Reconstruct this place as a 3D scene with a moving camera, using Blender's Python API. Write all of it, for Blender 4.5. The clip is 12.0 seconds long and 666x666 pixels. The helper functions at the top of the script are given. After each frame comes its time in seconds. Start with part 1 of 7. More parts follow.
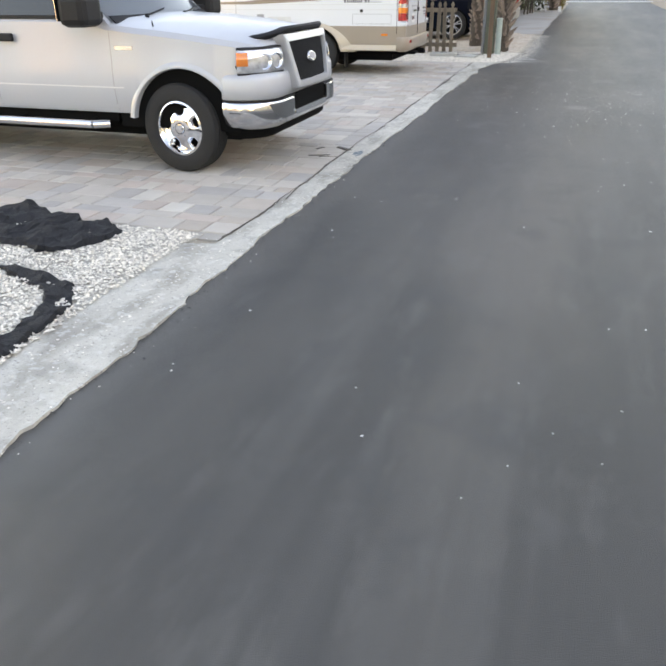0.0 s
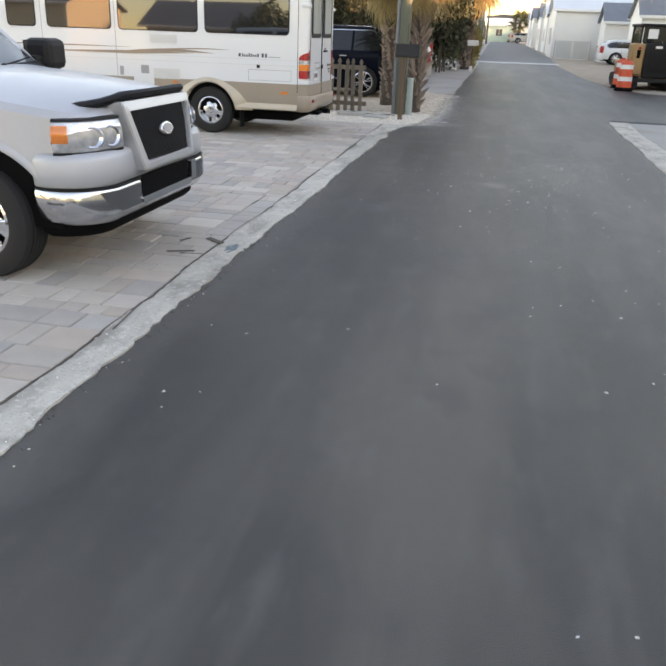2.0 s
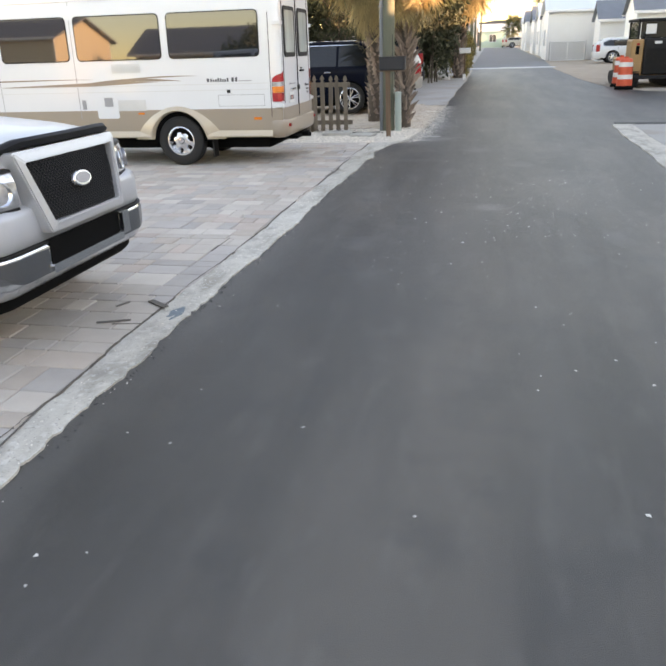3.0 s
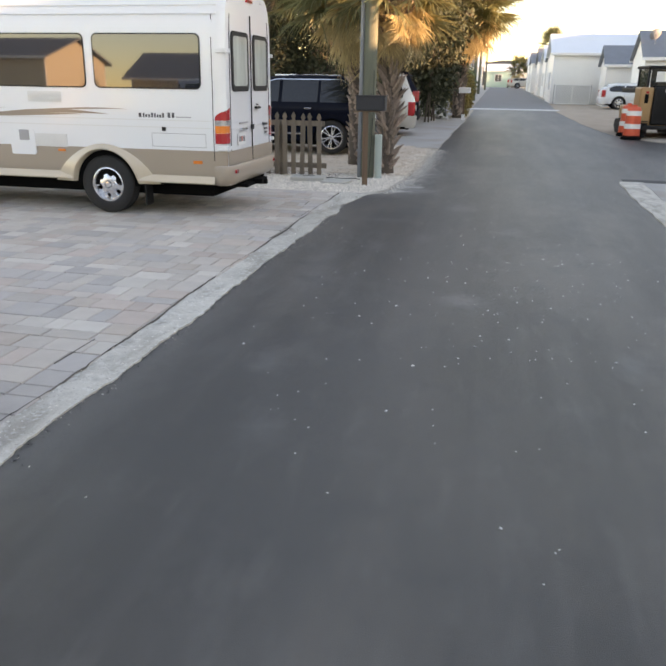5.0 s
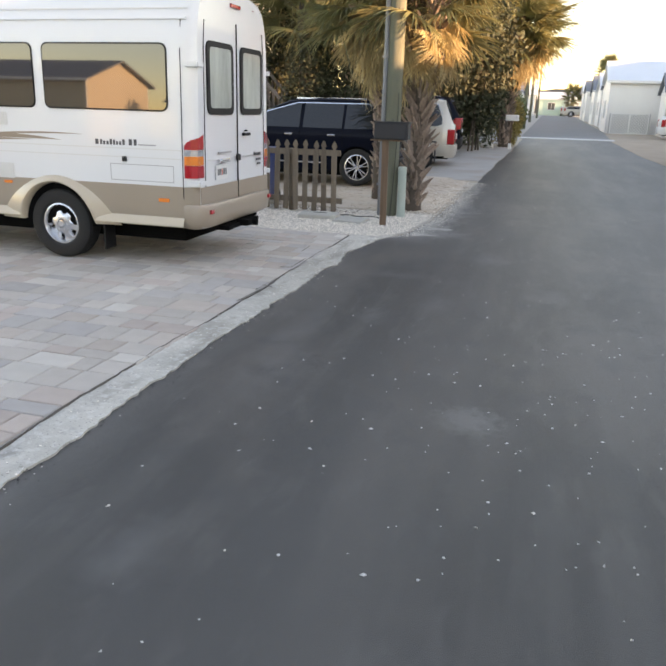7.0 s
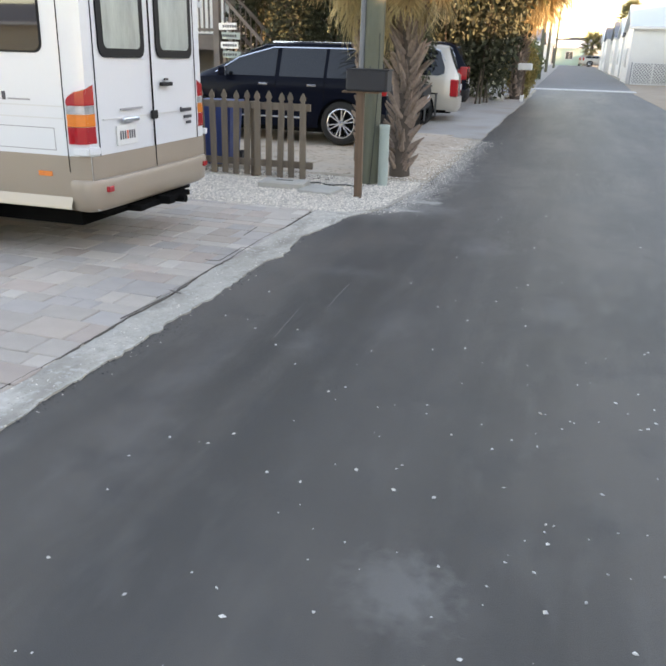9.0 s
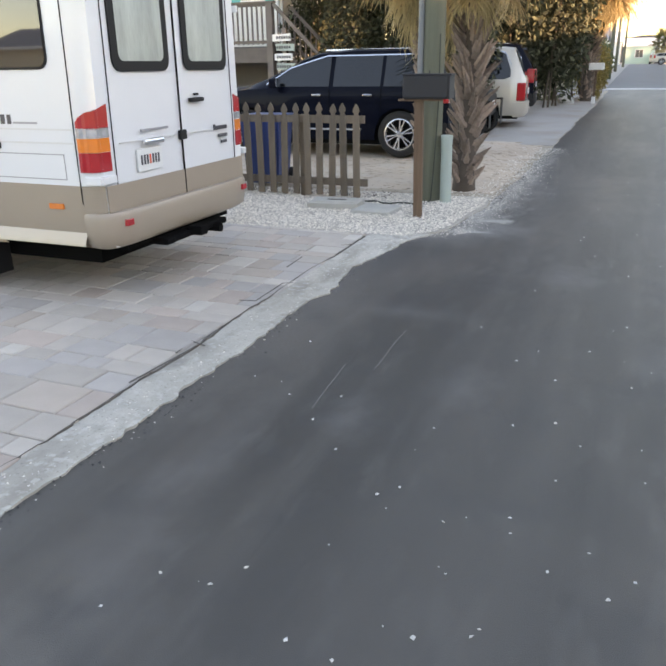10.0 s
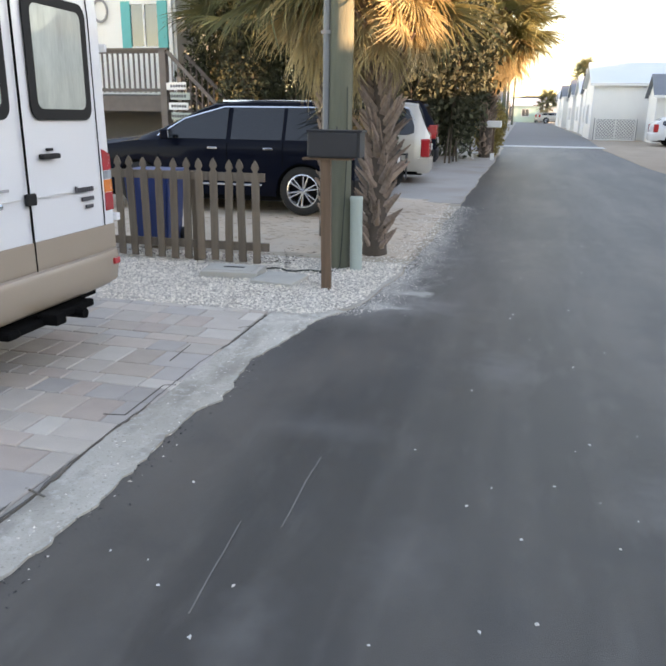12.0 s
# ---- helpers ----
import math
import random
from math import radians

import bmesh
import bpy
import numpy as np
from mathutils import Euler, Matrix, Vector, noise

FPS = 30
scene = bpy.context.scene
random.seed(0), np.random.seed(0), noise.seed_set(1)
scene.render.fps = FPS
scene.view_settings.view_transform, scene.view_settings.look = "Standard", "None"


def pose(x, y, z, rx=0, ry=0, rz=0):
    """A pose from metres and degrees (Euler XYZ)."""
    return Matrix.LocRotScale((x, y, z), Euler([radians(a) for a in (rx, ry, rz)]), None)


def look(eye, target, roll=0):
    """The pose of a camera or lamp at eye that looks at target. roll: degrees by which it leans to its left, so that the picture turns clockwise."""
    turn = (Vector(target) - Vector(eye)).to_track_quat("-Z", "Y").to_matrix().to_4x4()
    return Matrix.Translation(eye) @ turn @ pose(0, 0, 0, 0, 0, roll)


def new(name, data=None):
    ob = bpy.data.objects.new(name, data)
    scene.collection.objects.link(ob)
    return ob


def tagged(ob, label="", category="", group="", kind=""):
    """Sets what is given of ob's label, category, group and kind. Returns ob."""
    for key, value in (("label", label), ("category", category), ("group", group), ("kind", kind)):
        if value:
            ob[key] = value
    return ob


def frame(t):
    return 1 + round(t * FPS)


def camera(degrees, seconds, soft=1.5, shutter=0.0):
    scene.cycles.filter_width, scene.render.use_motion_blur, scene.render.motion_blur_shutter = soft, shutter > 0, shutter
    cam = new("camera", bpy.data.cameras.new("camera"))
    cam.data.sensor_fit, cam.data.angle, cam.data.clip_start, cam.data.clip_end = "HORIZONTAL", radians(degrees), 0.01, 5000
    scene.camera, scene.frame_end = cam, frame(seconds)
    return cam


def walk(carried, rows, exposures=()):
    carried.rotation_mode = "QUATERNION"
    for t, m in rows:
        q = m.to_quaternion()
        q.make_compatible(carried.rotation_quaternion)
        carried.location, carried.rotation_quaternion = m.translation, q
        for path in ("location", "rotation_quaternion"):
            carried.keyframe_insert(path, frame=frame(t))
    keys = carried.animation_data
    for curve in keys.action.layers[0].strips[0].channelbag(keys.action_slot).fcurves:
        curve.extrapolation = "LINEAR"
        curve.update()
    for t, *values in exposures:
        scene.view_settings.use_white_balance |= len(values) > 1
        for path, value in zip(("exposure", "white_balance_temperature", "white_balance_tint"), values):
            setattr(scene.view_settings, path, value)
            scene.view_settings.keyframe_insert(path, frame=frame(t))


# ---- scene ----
cam = camera(50.0, 12.0, soft=2.1)
PATH = [
    (0, (1.411, -1.202, 1.584), (0.852, 0.504, 0.701), -0.6),
    (0.5, (1.397, -0.789, 1.612), (0.832, 0.933, 0.766), -1.8),
    (1, (1.265, -0.311, 1.561), (0.758, 1.464, 0.791), 2.8),
    (1.5, (1.287, 0.204, 1.59), (0.964, 2.041, 0.868), 1.0),
    (2, (1.292, 0.554, 1.638), (0.935, 2.363, 0.865), 2.1),
    (2.5, (1.246, 1.191, 1.594), (0.941, 3.022, 0.849), 2.3),
    (3, (1.386, 1.631, 1.631), (0.99, 3.449, 0.895), -1.8),
    (3.5, (1.35, 2.087, 1.681), (1.0, 3.962, 1.082), 1.5),
    (5.5, (1.673, 4.231, 1.689), (1.23, 6.062, 1.017), -0.0),
    (6, (1.69, 4.674, 1.66), (1.15, 6.502, 1.054), 0.9),
    (6.5, (1.675, 5.214, 1.668), (1.165, 7.054, 1.072), 1.3),
    (8.5, (1.877, 7.139, 1.668), (1.308, 8.928, 0.979), 2.9),
    (9, (1.746, 7.635, 1.617), (1.213, 9.422, 0.894), 1.7),
    (9.5, (1.795, 8.022, 1.569), (1.099, 9.752, 0.846), -0.1),
    (10, (1.53, 8.534, 1.576), (0.827, 10.27, 0.876), -0.8),
    (10.5, (1.407, 8.935, 1.509), (0.739, 10.713, 0.88), 1.5),
    (11, (1.357, 9.36, 1.614), (0.74, 11.152, 0.977), 2.6),
    (11.5, (1.215, 9.499, 1.647), (0.695, 11.342, 1.068), 2.1),
    (12, (1.187, 9.576, 1.599), (0.723, 11.434, 1.021), 0.8),
]
walk(cam, [(t, look(e, a, r)) for t, e, a, r in PATH], [(0, 2.90, 8900, 28), (1, 2.85, 8900, 28), (2, 2.52, 8800, 28), (3, 2.76, 8800, 28), (3.7, 2.56, 8700, 28), (6, 2.44, 8600, 28), (9, 2.74, 8400, 27), (12, 2.66, 8100, 27)])

# ---- world, sun ----
SUN_AZ, SUN_EL = radians(95), radians(9)   # azimuth clockwise from +y
world = bpy.data.worlds.new("world")
scene.world = world
world.use_nodes = True
wn = world.node_tree
sky = wn.nodes.new("ShaderNodeTexSky")
sky.sky_type, sky.sun_disc = "NISHITA", False
sky.sun_elevation, sky.sun_rotation = SUN_EL, SUN_AZ
sky.dust_density, sky.air_density, sky.ozone_density = 0.25, 1.0, 1.0
wn.links.new(sky.outputs[0], wn.nodes["Background"].inputs[0])
wn.nodes["Background"].inputs[1].default_value = 0.15
sun = new("sun", bpy.data.lights.new("sun", "SUN"))
sun.data.energy, sun.data.angle, sun.data.color = 3.8, radians(0.6), (1.0, 0.72, 0.45)
sun.matrix_world = look((0, 0, 0), (-math.sin(SUN_AZ) * math.cos(SUN_EL), -math.cos(SUN_AZ) * math.cos(SUN_EL), -math.sin(SUN_EL)))


# ---- materials ----
def mat(name, color, rough=0.6, metal=0.0, var=0.12, scale=6.0, bump=0.0, bscale=60.0, spec=0.5, coat=0.0, rand=0.0, stretch=(1, 1, 1), fine=0.06, island=0.0, trans=0.0, sss=0.0):
    """Principled with two scales of variation, and bump."""
    m = bpy.data.materials.new(name)
    m.use_nodes = True
    nt, p = m.node_tree, m.node_tree.nodes["Principled BSDF"]
    N, L = nt.nodes.new, nt.links.new
    p.inputs["Roughness"].default_value, p.inputs["Metallic"].default_value = rough, metal
    p.inputs["Specular IOR Level"].default_value = spec
    p.inputs["Coat Weight"].default_value, p.inputs["Coat Roughness"].default_value = coat, 0.04
    p.inputs["Transmission Weight"].default_value = trans
    tc, mp = N("ShaderNodeTexCoord"), N("ShaderNodeMapping")
    mp.inputs["Scale"].default_value = stretch
    L(tc.outputs["Object"], mp.inputs[0])
    n1, n2 = N("ShaderNodeTexNoise"), N("ShaderNodeTexNoise")
    n1.inputs["Scale"].default_value, n1.inputs["Detail"].default_value = scale, 5
    n2.inputs["Scale"].default_value, n2.inputs["Detail"].default_value = bscale, 3
    L(mp.outputs[0], n1.inputs[0]), L(mp.outputs[0], n2.inputs[0])
    # value factor = 1 + var*(n1-.5)*2 + fine*(n2-.5)*2 + rand*(r-.5)*2
    def madd(a, k, c):
        q = N("ShaderNodeMath")
        q.operation = "MULTIPLY_ADD"
        L(a, q.inputs[0])
        q.inputs[1].default_value = k
        if isinstance(c, float):
            q.inputs[2].default_value = c
        else:
            L(c, q.inputs[2])
        return q.outputs[0]
    f = madd(n1.outputs[0], 2 * var, 1.0 - var - fine - rand - island)
    f = madd(n2.outputs[0], 2 * fine, f)
    if rand:
        oi = N("ShaderNodeObjectInfo")
        f = madd(oi.outputs["Random"], 2 * rand, f)
    if island:
        ge = N("ShaderNodeNewGeometry")
        f = madd(ge.outputs["Random Per Island"], 2 * island, f)
    mul = N("ShaderNodeVectorMath")
    mul.operation = "SCALE"
    mul.inputs[0].default_value = color[:3]
    L(f, mul.inputs["Scale"])
    L(mul.outputs[0], p.inputs["Base Color"])
    if bump:
        b = N("ShaderNodeBump")
        b.inputs["Strength"].default_value, b.inputs["Distance"].default_value = min(1, bump), 0.01
        L(n2.outputs[0], b.inputs["Height"])
        L(b.outputs[0], p.inputs["Normal"])
    return m


def mix_color(m, mask_socket, color, amount=1.0):
    """Mixes color over the base where the mask is."""
    nt = m.node_tree
    p = nt.nodes["Principled BSDF"]
    src = p.inputs["Base Color"].links[0].from_socket
    mx = nt.nodes.new("ShaderNodeMix")
    mx.data_type = "RGBA"
    k = nt.nodes.new("ShaderNodeMath")
    k.operation = "MULTIPLY"
    k.inputs[1].default_value = amount
    nt.links.new(mask_socket, k.inputs[0])
    nt.links.new(k.outputs[0], mx.inputs["Factor"])
    nt.links.new(src, mx.inputs["A"])
    mx.inputs["B"].default_value = (*color, 1)
    nt.links.new(mx.outputs["Result"], p.inputs["Base Color"])


def noise_mask(m, scale, lo, hi, stretch=(1, 1, 1), detail=6.0, seed=0.0):
    nt = m.node_tree
    tc, mp, n, r = (nt.nodes.new("ShaderNode" + k) for k in ("TexCoord", "Mapping", "TexNoise", "MapRange"))
    mp.inputs["Scale"].default_value, mp.inputs["Location"].default_value = stretch, (seed, seed * 0.7, 0)
    n.inputs["Scale"].default_value, n.inputs["Detail"].default_value = scale, detail
    r.inputs["From Min"].default_value, r.inputs["From Max"].default_value = lo, hi
    nt.links.new(tc.outputs["Object"], mp.inputs[0])
    nt.links.new(mp.outputs[0], n.inputs[0])
    nt.links.new(n.outputs[0], r.inputs[0])
    return r.outputs[0]


def spot_mask(m, x, y, rad, soft, rough=0.4, sy=1.0, scale=5.0):
    """A ragged round mask at (x, y), for stains and painted darkening."""
    nt = m.node_tree
    tc, mp, n, sub, ln, ad, r = (nt.nodes.new("ShaderNode" + k) for k in ("TexCoord", "Mapping", "TexNoise", "VectorMath", "VectorMath", "Math", "MapRange"))
    nt.links.new(tc.outputs["Object"], mp.inputs[0])
    mp.inputs["Location"].default_value = (-x, -y / sy, 0)
    mp.inputs["Scale"].default_value = (1, 1 / sy, 0)
    ln.operation = "LENGTH"
    nt.links.new(mp.outputs[0], ln.inputs[0])
    n.inputs["Scale"].default_value, n.inputs["Detail"].default_value = scale, 6
    nt.links.new(tc.outputs["Object"], n.inputs[0])
    ad.operation = "MULTIPLY_ADD"
    nt.links.new(n.outputs[0], ad.inputs[0])
    ad.inputs[1].default_value = rough
    nt.links.new(ln.outputs["Value"], ad.inputs[2])
    r.inputs["From Min"].default_value, r.inputs["From Max"].default_value = rad + rough / 2 + soft, rad + rough / 2 - soft
    nt.links.new(ad.outputs[0], r.inputs[0])
    return r.outputs[0]


M = {}
def edge_band(m, y0, y1, xa, xb, rough, seed):
    """Ragged band along an edge that runs with y, for dust and for darker tones: full at x = xa, none at x = xb."""
    nt = m.node_tree
    tc, sp, n, mp, ad, r, g0, g1, m1, m2 = (nt.nodes.new("ShaderNode" + k) for k in ("TexCoord", "SeparateXYZ", "TexNoise", "Mapping", "Math", "MapRange", "MapRange", "MapRange", "Math", "Math"))
    nt.links.new(tc.outputs["Object"], sp.inputs[0])
    nt.links.new(tc.outputs["Object"], mp.inputs[0])
    mp.inputs["Location"].default_value, mp.inputs["Scale"].default_value = (seed, seed * 2, 0), (1.0, 0.45, 1)
    nt.links.new(mp.outputs[0], n.inputs[0])
    n.inputs["Scale"].default_value, n.inputs["Detail"].default_value, n.inputs["Roughness"].default_value = 4.5, 8, 0.66
    ad.operation = "MULTIPLY_ADD"
    nt.links.new(n.outputs[0], ad.inputs[0])
    ad.inputs[1].default_value = rough
    nt.links.new(sp.outputs["X"], ad.inputs[2])
    r.inputs["From Min"].default_value, r.inputs["From Max"].default_value = xb + rough / 2, xa + rough / 2
    nt.links.new(ad.outputs[0], r.inputs[0])
    for q, a0, b0 in ((g0, y0 - 0.5, y0 + 1.0), (g1, y1 + 0.3, y1 - 0.3)):
        q.inputs["From Min"].default_value, q.inputs["From Max"].default_value = a0, b0
        nt.links.new(sp.outputs["Y"], q.inputs[0])
    m1.operation = m2.operation = "MULTIPLY"
    nt.links.new(g0.outputs[0], m1.inputs[0]), nt.links.new(g1.outputs[0], m1.inputs[1])
    nt.links.new(m1.outputs[0], m2.inputs[0]), nt.links.new(r.outputs[0], m2.inputs[1])
    return m2.outputs[0]


M["asphalt"] = mat("asphalt", (0.0475, 0.044, 0.039), 0.52, var=0.20, scale=0.8, bump=0.35, bscale=260, fine=0.16)
a = M["asphalt"]
mix_color(a, noise_mask(a, 1.1, 0.5, 0.72, (2.6, 0.16, 1), seed=3.1), (0.100, 0.094, 0.085), 0.50)
mix_color(a, noise_mask(a, 0.55, 0.50, 0.68, (1, 0.5, 1), seed=9.0), (0.052, 0.050, 0.047), 0.75)
mix_color(a, noise_mask(a, 3.2, 0.60, 0.78, (1, 0.6, 1), seed=5.0), (0.115, 0.110, 0.104), 0.35)
mix_color(a, spot_mask(a, 1.43, 9.50, 0.15, 0.08, 0.36, 1.0, 16), (0.21, 0.205, 0.19), 0.75)
mix_color(a, noise_mask(a, 2.0, 0.54, 0.66, (3.2, 0.14, 1), seed=44.0), (0.11, 0.10, 0.088), 0.20)
mix_color(a, spot_mask(a, 0.15, 9.85, 0.10, 0.12, 0.4, 2.6), (0.16, 0.155, 0.15), 0.4)
mix_color(a, spot_mask(a, -0.02, 10.6, 0.08, 0.12, 0.4, 5.0), (0.16, 0.155, 0.15), 0.4)
mix_color(a, spot_mask(a, 0.25, 13.0, 0.25, 0.3, 0.5, 0.35), (0.14, 0.138, 0.134), 0.5)
mix_color(a, spot_mask(a, 0.05, 14.2, 0.5, 0.45, 0.6, 1.6), (0.045, 0.047, 0.052), 0.6)
mix_color(a, spot_mask(a, 0.42, 15.75, 0.22, 0.22, 0.5), (0.24, 0.235, 0.225), 0.6)
mix_color(a, spot_mask(a, 0.50, 18.2, 0.10, 0.2, 0.5, 3.0), (0.20, 0.195, 0.185), 0.5)
for sx, sy2, sr in ((0.55, 6.9, 0.05), (0.9, 11.9, 0.08), (1.9, 12.6, 0.10), (2.6, 8.3, 0.08), (0.3, 7.8, 0.06), (1.2, 14.2, 0.14), (0.45, 11.4, 0.05)):
    mix_color(a, spot_mask(a, sx, sy2, sr, 0.12, 0.3, 1.8, 8), (0.15, 0.147, 0.142), 0.45)
mix_color(a, spot_mask(a, 2.4, 10.8, 0.2, 0.3, 0.5, 3.0), (0.14, 0.138, 0.136), 0.35)
mix_color(a, noise_mask(a, 0.9, 0.46, 0.66, (1.4, 0.35, 1), seed=21.0), (0.100, 0.089, 0.076), 0.8)
mix_color(a, noise_mask(a, 2.4, 0.52, 0.70, (1.0, 1.0, 1), seed=33.0), (0.043, 0.0425, 0.041), 0.6)
mix_color(a, noise_mask(a, 5.0, 0.54, 0.76, (1.5, 0.45, 1), seed=17.0), (0.130, 0.122, 0.110), 0.4)
# a darker band beside the gutter as far as y = 7.5
mix_color(a, edge_band(a, -12, 7.5, -0.25, 0.85, 0.6, 9.0), (0.034, 0.032, 0.029), 0.60)
mix_color(a, edge_band(a, -12, 15.2, -0.42, -0.15, 0.45, 3.0), (0.15, 0.14, 0.125), 0.35)
mix_color(a, spot_mask(a, 1.05, 8.6, 0.2, 0.55, 0.5, 6.5), (0.092, 0.086, 0.077), 0.55)
mix_color(a, edge_band(a, 15.3, 23, 0.02, 0.50, 1.0, 8.0), (0.36, 0.345, 0.32), 0.9)
mix_color(a, spot_mask(a, 0.12, 15.62, 0.17, 0.07, 0.45, 0.55, 7), (0.42, 0.405, 0.37), 0.85)
mix_color(a, spot_mask(a, 0.34, 16.2, 0.18, 0.08, 0.5, 0.5, 8), (0.40, 0.385, 0.35), 0.8)
# darker near foreground: lens vignetting put into the asphalt colour
mix_color(a, spot_mask(a, 2.3, 4.0, 0.4, 1.0, 0.8, 2.6), (0.036, 0.034, 0.032), 0.40)
# a darker band along the left edge farther up the street
mix_color(a, edge_band(a, 20.5, 42, 0.22, 0.48, 0.4, 5.0), (0.03, 0.03, 0.03), 0.7)
M["asphalt_edge"] = mat("asphalt_crumbs", (0.06, 0.06, 0.062), 0.9, var=0.3, fine=0.2, island=0.3)
M["old_asphalt"] = mat("worn_pale_asphalt", (0.20, 0.198, 0.195), 0.9, var=0.15, scale=0.6, bump=0.3, bscale=200)
M["patch"] = mat("dark_strip", (0.016, 0.016, 0.017), 0.7, var=0.2)
M["concrete"] = mat("gutter_concrete", (0.50, 0.47, 0.41), 0.9, var=0.25, scale=3, bump=0.5, bscale=90, fine=0.14)
mix_color(M["concrete"], noise_mask(M["concrete"], 5, 0.55, 0.75, seed=2.0), (0.20, 0.19, 0.17), 0.65)
mix_color(M["concrete"], noise_mask(M["concrete"], 2.2, 0.48, 0.66, (2.2, 0.7, 1), seed=6.0), (0.29, 0.265, 0.225), 0.8)
mix_color(M["concrete"], noise_mask(M["concrete"], 22, 0.54, 0.66, seed=4.0), (0.62, 0.60, 0.55), 0.55)
mix_color(M["concrete"], noise_mask(M["concrete"], 60, 0.60, 0.68, seed=12.0), (0.16, 0.15, 0.14), 0.5)
mix_color(M["concrete"], spot_mask(M["concrete"], -0.6, 12.6, 0.15, 0.6, 0.6, 4.5, 3), (0.26, 0.245, 0.205), 0.6)
M["drive"] = mat("driveway_concrete", (0.36, 0.345, 0.32), 0.9, var=0.14, scale=1.2, bump=0.3, bscale=120, fine=0.10)
mix_color(M["drive"], noise_mask(M["drive"], 0.9, 0.5, 0.7, seed=7.0), (0.30, 0.25, 0.20), 0.5)
M["whiteline"] = mat("pale_concrete_swale", (0.50, 0.49, 0.47), 0.8, var=0.12)
M["sand"] = mat("sandy_ground", (0.40, 0.35, 0.28), 0.95, var=0.2, scale=0.9, bump=0.6, bscale=80, fine=0.14)
mix_color(M["sand"], noise_mask(M["sand"], 2.2, 0.5, 0.66, seed=1.0), (0.24, 0.19, 0.14), 0.6)
M["dirt"] = mat("tan_dirt", (0.36, 0.29, 0.22), 0.95, var=0.2, scale=1.4, bump=0.5, bscale=60, fine=0.1)
M["pad"] = mat("tan_sand_and_litter", (0.50, 0.415, 0.325), 0.95, var=0.2, scale=1.6, bump=0.8, bscale=70, fine=0.16)
mix_color(M["pad"], noise_mask(M["pad"], 9, 0.56, 0.66, seed=3.0), (0.16, 0.12, 0.085), 0.6)
mix_color(M["pad"], noise_mask(M["pad"], 1.5, 0.5, 0.66, seed=14.0), (0.52, 0.47, 0.40), 0.6)
M["bed"] = mat("shell_bed", (0.44, 0.41, 0.36), 0.95, var=0.2, scale=5, bump=1.0, bscale=70, fine=0.25)
M["shell"] = mat("crushed_shell", (0.70, 0.65, 0.575), 0.85, var=0.05, fine=0.05, island=0.28)
M["chip"] = mat("white_stone_chip", (0.55, 0.54, 0.52), 0.7, var=0.05, island=0.2)
PAVC = [(0.44, 0.395, 0.345), (0.425, 0.365, 0.31), (0.39, 0.36, 0.33), (0.50, 0.46, 0.405), (0.43, 0.36, 0.31)]
M["pav"] = [mat("paver_" + n, c, 0.88, var=0.14, scale=5, bump=0.35, bscale=120, rand=0.10, fine=0.08) for n, c in zip(("grey_beige", "tan", "grey", "pale", "rose"), PAVC)]
M["pavi"] = [mat("paver_field_" + n, c, 0.88, var=0.14, scale=5, bump=0.35, bscale=120, island=0.10, fine=0.08) for n, c in zip(("grey_beige", "tan", "grey", "pale", "rose"), PAVC)]
M["joint"] = mat("joint_sand", (0.37, 0.34, 0.30), 0.95, var=0.2)
M["scratch"] = mat("scraped_asphalt", (0.16, 0.152, 0.14), 0.9, var=0.4, scale=12)
M["jointdark"] = mat("open_joint", (0.12, 0.108, 0.095), 0.95, var=0.3)
M["fabric"] = mat("black_ground_cloth", (0.008, 0.0085, 0.011), 0.85, var=0.35, scale=20, bump=0.8, bscale=300)
M["white"] = mat("white_paint", (0.66, 0.675, 0.69), 0.30, var=0.02, scale=2, coat=0.6, fine=0.01)
M["tan"] = mat("tan_paint", (0.31, 0.252, 0.198), 0.38, var=0.04, scale=3, coat=0.3, fine=0.02)
M["cream"] = mat("cream_paint", (0.50, 0.42, 0.32), 0.35, var=0.04, scale=3, coat=0.4, fine=0.02)
M["silver"] = mat("silver_beige_paint", (0.45, 0.42, 0.365), 0.34, metal=0.2, var=0.03, scale=2, coat=0.8, fine=0.02)
M["truck"] = mat("silver_white_paint", (0.42, 0.435, 0.46), 0.40, metal=0.2, var=0.03, scale=2, coat=0.30, fine=0.02)
M["navy"] = mat("black_blue_paint", (0.005, 0.0065, 0.013), 0.12, var=0.05, spec=0.04, coat=0.07)
M["chrome"] = mat("chrome", (0.75, 0.76, 0.78), 0.10, metal=1.0, var=0.03)
M["bumperchrome"] = mat("satin_chrome", (0.55, 0.56, 0.58), 0.16, metal=1.0, var=0.05)
M["alloy"] = mat("silver_alloy", (0.62, 0.63, 0.65), 0.25, metal=0.75, var=0.04)
M["tyre"] = mat("tyre_rubber", (0.012, 0.012, 0.0125), 0.8, var=0.2, bump=0.5, bscale=120)
M["black"] = mat("black_plastic", (0.009, 0.009, 0.010), 0.6, var=0.12, spec=0.3)
M["dark"] = mat("underbody", (0.004, 0.004, 0.004), 0.95, var=0.2, spec=0.1)
M["framesilver"] = mat("satin_silver_frame", (0.50, 0.51, 0.53), 0.34, metal=0.45, var=0.04)
# chrome with a dark reflection of the ground put into its colour
M["chromedark"] = mat("chrome_dark_reflection", (0.24, 0.25, 0.265), 0.22, metal=0.9, var=0.05)
M["grey"] = mat("grey_plastic", (0.30, 0.30, 0.31), 0.5, var=0.08)
M["ventg"] = mat("pale_grey_vent", (0.58, 0.58, 0.57), 0.45, var=0.04)
